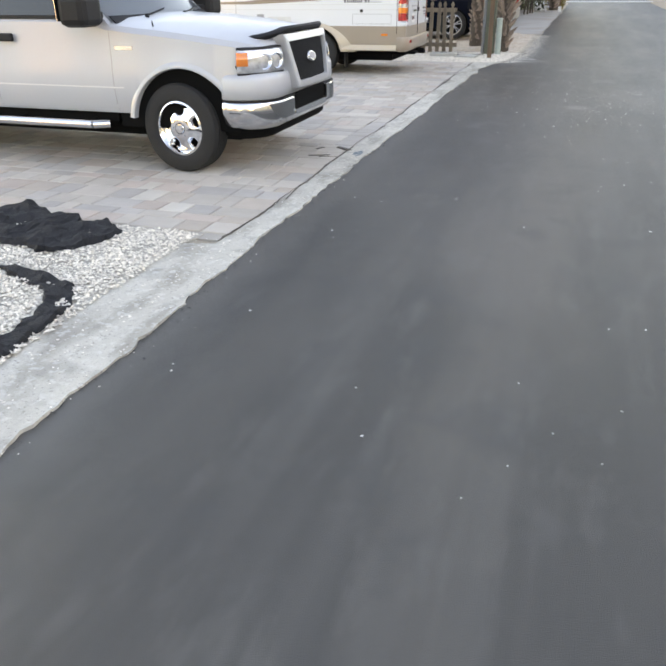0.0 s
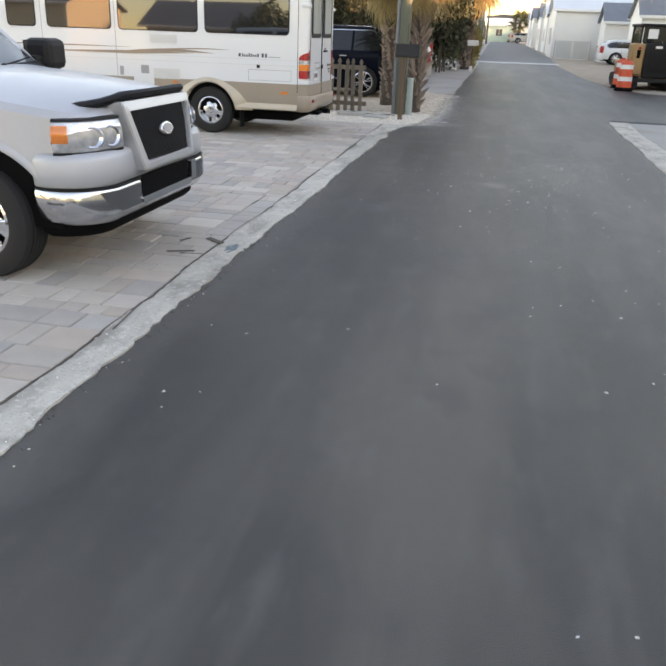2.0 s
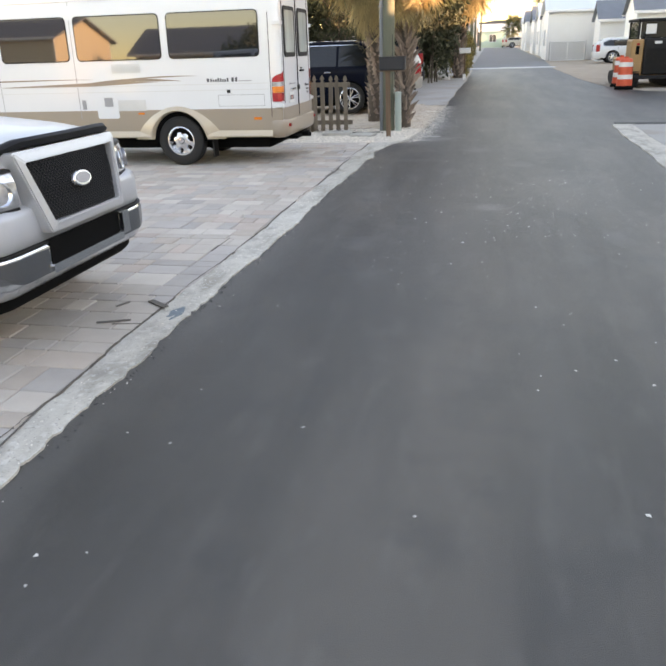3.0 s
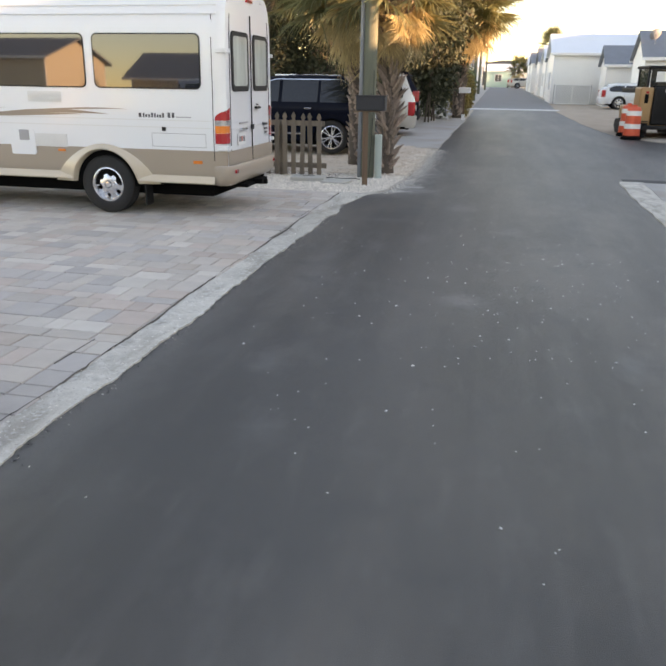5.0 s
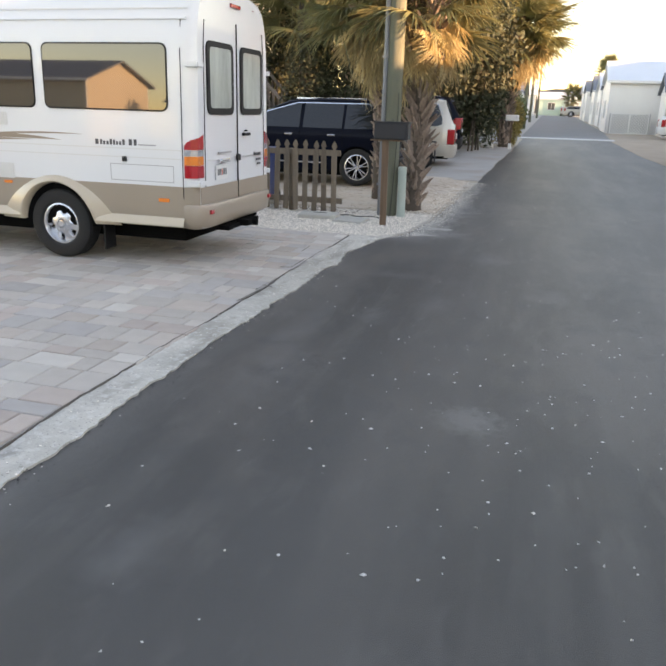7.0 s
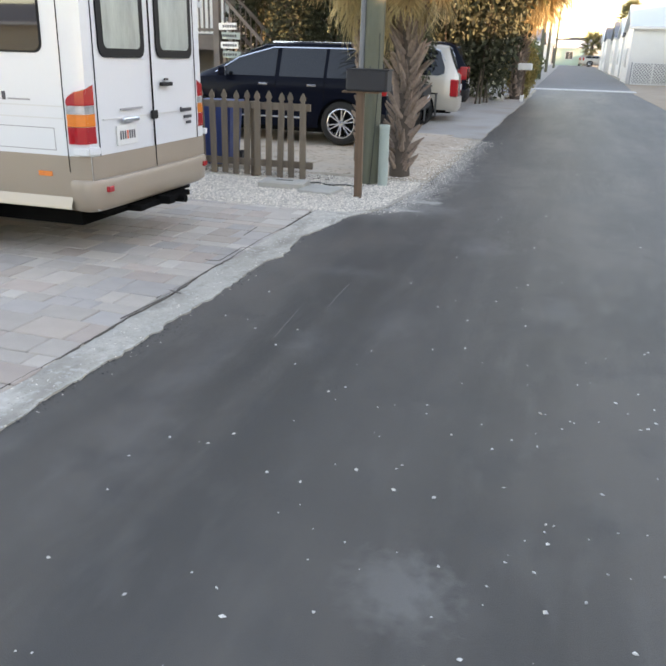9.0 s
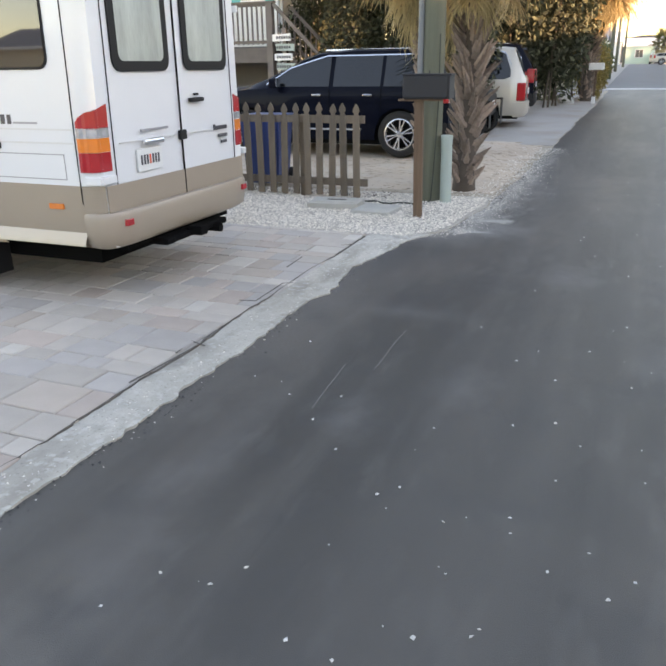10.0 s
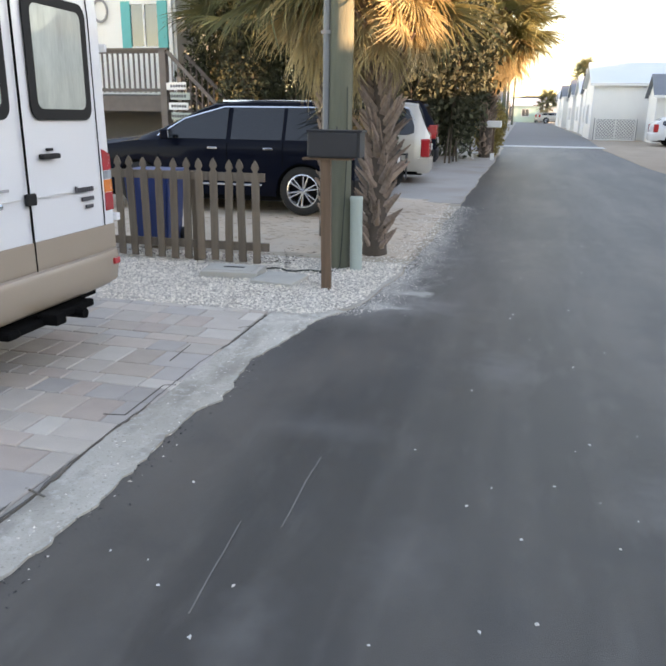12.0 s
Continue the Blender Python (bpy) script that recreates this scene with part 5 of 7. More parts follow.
    # windscreen
    part("windscreen", sheet([(k / 8 * 0.80, 0, 1) for k in range(-8, 9)], lambda u, v, o: Vector((6.02 - 0.55 * v + 0.01 + o, u * (1 - 0.12 * v), 1.36 + 0.95 * v)), 0.0, -0.02, 5), M["tint"], t, smooth=40)
    part("windscreen_pillar_fill", bx(5.35, 5.5, -0.80, 0.80, 1.3, 2.3, 0.03), M["dark"], t)
    return t


def suv(name, m, label, paint, L=4.9, W=0.95, H=1.74, belt=1.05, hub=(0.98, 3.84), r=0.385, spoke="double", nsp=6, rear_glass=True, rounded=0.0, rake=0.0, lamp=0.0, group=""):
    """A closed car; local x=0 at the rear, front to +x."""
    t = thing(name, m, label, "car", group)
    def S(ws, be, gy, rz, top):
        return [(ws - 0.04, 0.28), (ws, 0.36), (ws + 0.005, 0.62), (ws, be - 0.12), (ws - 0.03, be), (gy, rz), (gy - 0.06, top - 0.02), (gy * 0.5, top), (0, top + 0.01)]
    hood = belt + 0.06
    keys = {0.0: S(W - 0.12, belt, 0.72, belt + 0.02, belt + 0.04), 0.10: S(W - 0.05, belt, 0.74, belt + 0.2, belt + 0.22),
            0.42 - rounded: S(W, belt, 0.68, H - 0.12, H - 0.06), 0.7: S(W, belt, 0.68, H - 0.06, H - 0.01), 1.7: S(W, belt, 0.68, H - 0.05, H), 2.7 - rake: S(W, belt, 0.66, H - 0.10, H - 0.05), 2.95 - rake: S(W, belt, 0.64, H - 0.18, H - 0.13),
            3.45 - rake * 0.3: S(W, belt, 0.74, belt + 0.06 + 0.10, belt + 0.06 + 0.14),
            3.72: S(W, belt - 0.01, 0.80, hood - 0.03, hood + 0.02), 4.4: S(W - 0.02, belt - 0.10, 0.78, hood - 0.10, hood - 0.05), L - 0.12: S(W - 0.12, belt - 0.26, 0.7, hood - 0.24, hood - 0.2), L: S(W - 0.26, belt - 0.40, 0.6, hood - 0.40, hood - 0.36)}
    xs = sorted(set(frange(0, L, 0.12) + [k for k in keys] + [x for h in hub for x in frange(h - r - 0.09, h + r + 0.09, 0.03)]))
    part("body", shell(keys, xs, [(h, r - 0.01, r + 0.055) for h in hub]), paint, t, smooth=32)
    for x in hub:
        part("wheel_well", bx(x - 0.5, x + 0.5, -W + 0.06, W - 0.06, 0.30, 0.82), M["dark"], t)
    part("underside", bx(0.15, L - 0.2, -W + 0.1, W - 0.1, 0.20, 0.34), M["dark"], t)
    for x in hub:
        for y in (W - 0.11, -W + 0.11):
            wheel(t, x, y, r, 0.23, r * 0.68, nsp, spoke)
    def Gy(z):
        return float(np.interp(z, [belt - 0.12, belt, H - 0.06], [W, W - 0.03, 0.68]))
    for sy in (1, -1):
        gf = lambda u, v, o, sy=sy: Vector((u, sy * (Gy(v) + o), v))
        zt = H - 0.14
        zb = belt + 0.035
        part("side_glass", sheet([(0.36, zb + 0.05, zb + 0.20), (0.50, zb, zt - 0.06), (0.66, zb, zt), (1.12, zb, zt)], gf, 0.005), M["tint"], t, "dark side glass")
        part("side_glass", sheet([(1.18, zb, zt), (2.04, zb, zt)], gf, 0.005), M["tint"], t, "dark side glass")
        part("side_glass", sheet([(2.12, zb, zt), (2.62 - rake, zb, zt - 0.03), (2.85 - rake, zb, zt - 0.10), (3.10 - rake * 0.8, zb, zb + 0.30), (3.35 - rake * 0.3, zb, zb + 0.04)], gf, 0.005), M["tint"], t, "dark side glass")
        part("window_trim", sheet([(0.36, zt - 0.30, zt - 0.28), (0.5, zt - 0.05, zt - 0.03), (0.66, zt + 0.01, zt + 0.03), (2.5 - rake, zt + 0.005, zt + 0.025), (2.85 - rake, zt - 0.09, zt - 0.07), (3.12 - rake * 0.8, zb + 0.30, zb + 0.32), (3.42 - rake * 0.3, zb + 0.03, zb + 0.05)], gf, 0.009, nv=2), M["chrome"], t)
        for x in (1.15, 2.10):
            part("door_seam", sheet([(x - 0.004, 0.42, belt), (x + 0.004, 0.42, belt)], (lambda u, v, o, sy=sy: Vector((u, sy * (W + 0.004 + o - (0.004 if v < 0.6 else 0)), v))), 0.001, nv=3), M["dark"], t)
        for x in (1.30, 2.25):
            part("door_handle", bx(x, x + 0.17, sy * W, sy * (W + 0.035), belt - 0.12, belt - 0.085, 0.008), M["chrome"] if paint == M["navy"] else paint, t)
        part("side_trim", bx(1.5, 3.2, sy * (W + 0.002), sy * (W + 0.016), 0.44, 0.475, 0.004), M["chrome"], t)
        part("roof_rail", sweep([(0.7, sy * 0.60), (1.5, sy * 0.61), (2.7 - rake * 1.4, sy * 0.59)], [(-0.010, H - 0.045), (-0.007, H - 0.018), (0.007, H - 0.018), (0.010, H - 0.045)]), M["alloy"], t)
        mir = new("door_mirror")
        mir.parent = t
        part("mirror_housing", bx(3.02, 3.16, sy * (W + 0.02), sy * (W + 0.22), belt + 0.02, belt + 0.18, 0.03), paint, mir)
        part("mirror_glass", bx(3.014, 3.02, sy * (W + 0.04), sy * (W + 0.20), belt + 0.04, belt + 0.16), M["chrome"], mir)
        part("tail_light", bx(-0.01, 0.20, sy * (W - 0.24), sy * (W - 0.015), belt - 0.24 - lamp * 1.3, belt + 0.12 - lamp, 0.03), M["red"], t, "red tail light")
        part("headlight", bx(L - 0.42, L - 0.14, sy * (W - 0.28), sy * (W - 0.07), 0.70, 0.84, 0.03), M["clear"], t)
    rw = lambda u, v, o: Vector((0.08 + 0.25 * v - o, u * (1 - 0.12 * v), belt + 0.10 + (H - belt - 0.22) * v))
    part("rear_glass", sheet(rr(-0.62, 0.62, 0.0, 1.0, 0.12), rw, 0.05, -0.1), M["tint"], t, "dark rear glass")
    part("rear_bumper", sweep([(0.25, W - 0.02), (0.06, W - 0.06), (-0.05, W - 0.25), (-0.06, 0), (-0.05, -W + 0.25), (0.06, -W + 0.06), (0.25, -W + 0.02)], [(-0.03, 0.60), (0.02, 0.57), (0.02, 0.32), (-0.04, 0.24)]), paint if paint != M["navy"] else M["black"], t, smooth=50)
    part("licence_plate", bx(-0.05, -0.03, -0.16, 0.16, 0.74, 0.88), M["plate"], t)
    part("front_grille", bx(L - 0.05, L + 0.01, -0.45, 0.45, 0.55, 0.72, 0.01), M["chrome"], t)
    return t


pickup()
camper()
suv("sport_utility_car", pose(-1.30, 21.62, gz(21.6) + 0.046, 0, 0, 180), "glossy black-blue sport utility car behind the picket fence", M["navy"], L=4.75, H=1.79, belt=1.13, hub=(0.82, 3.68), rake=0.30)
def cargo_trailer():
    t = thing("cargo_trailer", pose(-1.27, 24.7, gz(24.7) + 0.005), "low black cargo trailer with a silver wheel between parked cars", "trailer")
    part("body", bx(-2.1, -0.02, -0.55, 0.62, 0.42, 0.92, 0.05), M["black"], t, smooth=40)
    part("lid", bx(-2.12, 0.0, -0.57, 0.64, 0.90, 0.95, 0.015), M["black"], t)
    part("rear_door", bx(-0.02, 0.0, -0.48, 0.55, 0.47, 0.86, 0.008), M["black"], t)
    part("licence_plate", bx(0.0, 0.012, 0.05, 0.33, 0.60, 0.74), M["plate"], t)
    for s in (-1, 1):
        yy = 0.035 + s * 0.70
        wheel(t, -0.30, yy, 0.33, 0.20, 0.235, 10, style="narrow")
        part("mudguard", sweep([(-0.72, yy), (0.10, yy)], [(-0.12, 0.74), (-0.12, 0.77), (0.12, 0.77), (0.12, 0.74)]), M["black"], t)
        part("mud_flap", bx(0.08, 0.095, yy - 0.11, yy + 0.11, 0.22, 0.76, 0.003), M["black"], t)
    for k in range(3):
        part("marking", bx(-0.62 + 0.09 * k, -0.57 + 0.09 * k, -0.556, -0.55, 0.72, 0.80), M["plate"], t)


cargo_trailer()
suv("minivan", pose(-0.90, 27.30, gz(27.3) + 0.005, 0, 0, 185.5), "silver-beige minivan with tall red tail lights", M["silver"], L=5.1, W=0.97, H=1.84, belt=1.05, hub=(0.95, 4.0), r=0.34, spoke="narrow", nsp=5, rounded=0.1, lamp=0.16)
suv("sport_utility_car", pose(-1.12, 30.6, gz(30.6) + 0.006, 0, 0, 185), "black sport utility car behind the minivan", M["navy"], H=1.90, belt=1.1)
suv("parked_car", pose(7.1, 47.2, gz(47.2) + 0.006, 0, 0, 0), "white saloon car beside the pale houses", M["white"], L=4.6, W=0.88, H=1.34, belt=0.86, hub=(0.9, 3.5), r=0.32, spoke="narrow", nsp=7)
suv("parked_car", pose(3.4, 118, gz(118) + 0.006, 0, 0, 0), "silver car parked across the far end of the street", M["silver"], L=4.6, W=0.9, H=1.5)
suv("parked_car", pose(3.9, 126, gz(126) + 0.006, 0, 0, 90), "grey car far up the street", M["silver"], L=4.6, W=0.9, H=1.5)


# ---- fence, mailbox, pole, small things ----
def picket_fence():
    t = thing("picket_fence", pose(-1.52, 16.95, 0.0), "weathered wooden picket fence with pointed tops on white shell", "fence")
    g = random.Random(3)
    def picket(h, w=0.085, th=0.020):
        bm = bmesh.new()
        P = [(-w / 2, 0.05), (w / 2, 0.05), (w / 2, h - 0.15), (w * 0.28, h - 0.125), (w * 0.28, h - 0.11), (w / 2, h - 0.085), (w * 0.33, h - 0.04), (0, h), (-w * 0.33, h - 0.04), (-w / 2, h - 0.085), (-w * 0.28, h - 0.11), (-w * 0.28, h - 0.125), (-w / 2, h - 0.15)]
        a, b = [bm.verts.new((x, -th / 2, z)) for x, z in P], [bm.verts.new((x, th / 2, z)) for x, z in P]
        bm.faces.new(a), bm.faces.new(list(reversed(b)))
        for i in range(len(P)):
            bm.faces.new((a[i], b[i], b[(i + 1) % len(P)], a[(i + 1) % len(P)]))
        bmesh.ops.recalc_face_normals(bm, faces=bm.faces)
        return bm
    first = None
    x = 0.0
    for i in range(16):
        if first is None:
            ob = first = part("picket", picket(1.16), M["wood"], t)
        else:
            ob = new("picket", first.data)
            ob.parent = t
        ob.matrix_local = pose(-x, -0.035, g.uniform(-0.015, 0.01), g.uniform(-0.8, 0.8), g.uniform(-1.3, 1.3), 0)
        x += 0.163 + g.uniform(-0.006, 0.006)
    for z in (0.22, 0.97):
        part("rail", bx(-2.7, 0.13 if z < 0.5 else 0.09, -0.022, 0.018, z - 0.045, z + 0.045, 0.004), M["wood"], t)
    for px in (-0.74, -2.4):
        part("post", bx(px - 0.045, px + 0.045, 0.02, 0.11, -0.05, 1.02, 0.005), M["wood"], t)
    return t


picket_fence()


def mailbox():
    t = thing("mailbox", pose(-0.52, 16.12, 0.0), "charcoal mailbox on a square brown wooden post", "mailbox")
    part("post", bx(-0.046, 0.046, -0.046, 0.046, -0.05, 1.235, 0.004, pose(0, 0, 0, 0.4, -0.7, 8)), M["woodpost"], t)
    part("support_board", bx(-0.22, 0.22, -0.08, 0.08, 1.225, 1.245), M["woodpost"], t)
    part("case", bx(-0.17, 0.31, -0.11, 0.11, 1.245, 1.485, 0.022), M["box"], t)
    part("door", bx(0.31, 0.323, -0.112, 0.112, 1.25, 1.488, 0.006), M["box"], t)
    part("lid_lip", bx(-0.18, 0.34, -0.116, 0.116, 1.475, 1.492, 0.006), M["box"], t)
    part("flag", bx(0.05, 0.06, 0.112, 0.118, 1.36, 1.52), M["box"], t)
    return t


mailbox()


def utility_pole():
    t = thing("utility_pole", pose(-0.66, 17.15, 0.0), "round greenish treated-wood utility pole with a steel conduit", "utility pole")
    part("pole", lathe([(0.130, -0.1), (0.128, 1.0), (0.122, 4.0), (0.12, 9.0), (0, 9.0)], 28), M["pole"], t, smooth=40)
    c = bmesh.new()
    cyl(c, (-0.135, -0.070, 0.0), (-0.130, -0.066, 8.5), 0.036, n=16)
    part("conduit", c, M["galv"], t, "grey steel conduit", smooth=50)
    for z in (0.5, 2.4, 4.2):
        part("conduit_strap", bx(-0.185, -0.085, -0.114, -0.104, z, z + 0.035), M["galv"], t)
    cb = bmesh.new()
    pts = [(0.10, -0.12, 1.9), (0.105, -0.115, 1.2), (0.09, -0.13, 0.7), (0.075, -0.14, 0.35), (0.06, -0.16, 0.05), (0.02, -0.22, 0.012), (-0.2, -0.28, 0.012)]
    for a, b in zip(pts, pts[1:]):
        cyl(cb, a, b, 0.007, n=6)
    part("cable", cb, M["cable"], t)
    return t


utility_pole()
t = thing("marker_pipe", pose(-0.44, 17.08, 0.0, 0.5, -0.6, 0), "pale green plastic pipe standing by the pole", "pipe")
part("tube", lathe([(0.0, 0.0), (0.066, 0.0), (0.066, 0.755), (0.071, 0.757), (0.071, 0.79), (0.064, 0.80), (0, 0.80)], 24), M["pvc"], t, smooth=40)
for p, (w, d, h), nm, lab in ((pose(-1.60, 16.42, 0.012, 0, 0, 6), (0.60, 0.40, 0.075), "meter_box", "low concrete meter box lid on white shell"), (pose(-1.05, 16.28, 0.0, 1.5, 0, -8), (0.46, 0.42, 0.055), "concrete_slab", "tilted pale concrete slab by the mailbox post")):
    t = thing(nm, p, lab, "concrete box")
    part("body", bx(-w / 2, w / 2, -d / 2, d / 2, -0.02, h, 0.012), M["block"], t)
    if nm == "meter_box":
        part("lid", bx(-w / 2 + 0.05, w / 2 - 0.05, -d / 2 + 0.05, d / 2 - 0.05, h - 0.002, h + 0.008, 0.003), M["block"], t)
        part("lid_slot", bx(-0.10, 0.12, -0.02, 0.02, h + 0.006, h + 0.011), M["dark"], t)
cb = bmesh.new()
pts = [(-1.35 + 0.08 * k, 16.75 + 0.06 * math.sin(k * 1.3), 0.03) for k in range(9)]
for a, b in zip(pts, pts[1:]):
    cyl(cb, a, b, 0.010, n=6)
tagged(part("hose", cb, M["cable"]), "dark hose lying on the shell", "hose")
def bin_thing(p, label):
    t = thing("wheeled_bin", p, label, "bin")
    b = bmesh.new()
    r = bmesh.ops.create_cube(b, size=1.0)
    for v in b.verts:
        k = 0.82 if v.co.z < 0 else 1.0
        v.co = Vector((v.co.x * 0.56 * k, v.co.y * 0.6 * k, 0.06 + (v.co.z + 0.5) * 0.86))
    bmesh.ops.bevel(b, geom=b.edges[:], offset=0.03, segments=2, affect="EDGES")
    part("bin_body", b, M["blue"], t, smooth=40)
    part("lid", bx(-0.30, 0.30, -0.33, 0.33, 0.92, 0.97, 0.02), M["blue"], t)
    for x in (-0.27, 0.27):
        part("bin_wheel", cyl(bmesh.new(), (x - 0.03, 0.26, 0.12), (x + 0.03, 0.26, 0.12), 0.11, n=20), M["tyre"], t)
bin_thing(pose(-3.15, 17.75, 0.0, 0, 0, 5), "dark blue wheeled bin behind the picket fence")
def traffic_barrel(x, y, g=""):
    t = thing("traffic_barrel", pose(x, y, gz(y), 0, 0, 20 * x), "orange traffic barrel with white reflective bands beside a loader", "traffic barrel", "traffic barrels by the loader")
    pr = [(0.0, 0.10), (0.245, 0.10), (0.24, 0.30), (0.232, 0.31), (0.228, 0.50), (0.22, 0.51), (0.215, 0.70), (0.205, 0.71), (0.20, 0.88), (0.165, 0.95), (0, 0.95)]
    part("drum", lathe(pr, 28), M["orange"], t, smooth=30)
    part("rubber_base", lathe([(0, 0), (0.30, 0), (0.30, 0.05), (0.255, 0.11), (0.24, 0.12)], 24), M["dark"], t)
    for z, r in ((0.32, 0.239), (0.70, 0.218)):
        part("reflective_band", lathe([(r - 0.01, z), (r, z), (r - 0.004, z + 0.14), (r - 0.012, z + 0.14)], 28), M["refl"], t, "white reflective band", smooth=30)
    part("handle", bx(-0.10, 0.10, -0.02, 0.02, 0.93, 1.01, 0.015), M["orange"], t)
traffic_barrel(5.72, 27.9)
traffic_barrel(5.76, 29.1)


def skid_loader():
    t = thing("skid_steer_loader", pose(6.72, 28.4, gz(28), 0, 0, 4), "tan and black skid steer loader parked by traffic barrels", "construction vehicle")
    # rear faces -y
    part("chassis", bx(-0.80, 0.80, 0.1, 2.6, 0.28, 0.95, 0.05), M["cat"], t, "machine yellow hull")
    for sx in (1, -1):
        part("side_tower", bx(sx * 0.42, sx * 0.82, 0.02, 0.75, 0.38, 1.52, 0.05), M["cat"], t, "tan side tower")
        part("tower_opening", bx(sx * 0.56, sx * 0.68, 0.005, 0.05, 1.05, 1.32, 0.02), M["dark"], t)
        part("tower_lamp", bx(sx * 0.57, sx * 0.66, 0.0, 0.03, 1.34, 1.40, 0.01), M["red"], t)
        tr = bmesh.new()
        P = [(0.15, 0.02), (2.3, 0.02), (2.65, 0.25), (2.55, 0.50), (0.5, 0.62), (0.0, 0.45), (-0.02, 0.2)]
        a, b = [tr.verts.new((sx * 0.48, y, z)) for y, z in P], [tr.verts.new((sx * 0.92, y, z)) for y, z in P]
        tr.faces.new(a), tr.faces.new(b)
        for i in range(len(P)):
            tr.faces.new((a[i], a[(i + 1) % len(P)], b[(i + 1) % len(P)], b[i]))
        bmesh.ops.recalc_face_normals(tr, faces=tr.faces)
        bmesh.ops.bevel(tr, geom=tr.edges[:], offset=0.03, segments=1, affect="EDGES")
        part("track", tr, M["tyre"], t, "black rubber track")
        lug = bmesh.new()
        for k in range(8):
            box(lug, sx * 0.50, sx * 0.90, -0.05, 0.0, 0.08 + k * 0.06, 0.11 + k * 0.06)
        part("track_lug_row", lug, M["tyre"], t)
        arm = bmesh.new()
        box(arm, sx * 0.66, sx * 0.80, 0.3, 2.7, 1.34, 1.50, 0.03)
        part("lift_arm", arm, M["black"], t)
        part("cab_post", bx(sx * 0.52, sx * 0.58, 0.35, 0.42, 1.5, 2.06), M["black"], t)
        part("cab_post", bx(sx * 0.52, sx * 0.58, 1.5, 1.58, 0.95, 2.06), M["black"], t)
        part("cab_side_mesh", bx(sx * 0.54, sx * 0.56, 0.42, 1.5, 1.0, 2.04), M["tint"], t)
    part("engine_door", bx(-0.42, 0.42, -0.06, 0.3, 0.42, 1.54, 0.05), M["black"], t, "black louvred engine door")
    for k in range(12):
        part("louvre", bx(-0.33, 0.33, -0.085, -0.055, 0.60 + k * 0.055, 0.625 + k * 0.055), M["black"], t)
    part("badge", bx(-0.12, 0.10, -0.075, -0.06, 1.37, 1.45), M["refl"], t, "white badge plate")
    part("rear_guard", bx(-0.80, 0.80, -0.10, 0.05, 0.28, 0.40, 0.02), M["tyre"], t)
    part("cab_roof", bx(-0.62, 0.62, 0.25, 1.7, 2.06, 2.15, 0.03), M["black"], t)
    part("rear_window", bx(-0.50, 0.50, 0.34, 0.36, 1.56, 2.04), M["tint"], t)
    part("rear_window_paper", bx(-0.34, -0.02, 0.330, 0.338, 1.68, 1.98), M["refl"], t)
    part("seat", bx(-0.28, 0.28, 0.7, 1.2, 0.9, 1.7, 0.05), M["dark"], t)


skid_loader()


# ---- palms and shrubs ----
def frond_mesh(name, length, n, droop, seed, stem=0.55, spread=150):
    """A fan of stiff narrow leaflets on a stem, along +x; the tips hang."""
    g = random.Random(seed)
    V, F = [], []
    def quadstrip(pts, widths, up=Vector((0, 0, 1))):
        s = len(V)
        for i, p in enumerate(pts):
            d = (pts[min(i + 1, len(pts) - 1)] - pts[max(i - 1, 0)]).normalized()
            side = d.cross(up).normalized() * widths[i]
            V.extend([tuple(p - side), tuple(p + Vector((0, 0, -widths[i] * 0.7))), tuple(p + side)])
        for i in range(len(pts) - 1):
            a = s + 3 * i
            F.append((a, a + 1, a + 4, a + 3)), F.append((a + 1, a + 2, a + 5, a + 4))
    st = [Vector((length * stem * k / 4, 0, 0.04 * math.sin(k) - droop * 0.18 * (k / 4) ** 2)) for k in range(5)]
    quadstrip(st, [0.026, 0.019, 0.016, 0.014, 0.012])
    tip = st[-1]
    for i in range(n):
        f = i / (n - 1) * 2 - 1
        a = radians(f * spread / 2) + g.uniform(-0.05, 0.05)
        L = length * (1 - stem) * 1.6 * (1 - 0.30 * abs(f)) * g.uniform(0.80, 1.08)
        o = tip + Vector((-0.10 * length * abs(f), 0, 0))
        fold = 0.25 * abs(f)                      # the fan is cupped along its rib
        bend = g.uniform(0.25, 0.9) * droop
        brk = g.uniform(0.6, 0.85) if g.random() < 0.25 else 2.0
        pts = []
        for k in range(6):
            s = k / 5
            z = -fold * L * s - bend * L * (0.35 * s * s + 0.45 * s ** 4)
            if s > brk:
                z -= L * (s - brk) * 1.1
            pts.append(o + Vector((math.cos(a) * L * s * (1 - 0.2 * bend * s), math.sin(a) * L * s * (1 - 0.2 * bend * s), z)))
        w = 0.0155 * length
        quadstrip(pts, [w * 0.5, w * 1.0, w * 1.0, w * 0.7, w * 0.35, 0.001])
    me = bpy.data.meshes.new(name)
    me.from_pydata(V, [], F)
    return me


FR = [frond_mesh("frond", 1.55, 36, d, s, spread=230) for s, d in enumerate((0.10, 0.22, 0.35, 0.5))]
FRD = [frond_mesh("frond", 1.25, 38, d, 20 + s, spread=170) for s, d in enumerate((0.25, 0.45, 0.7))]


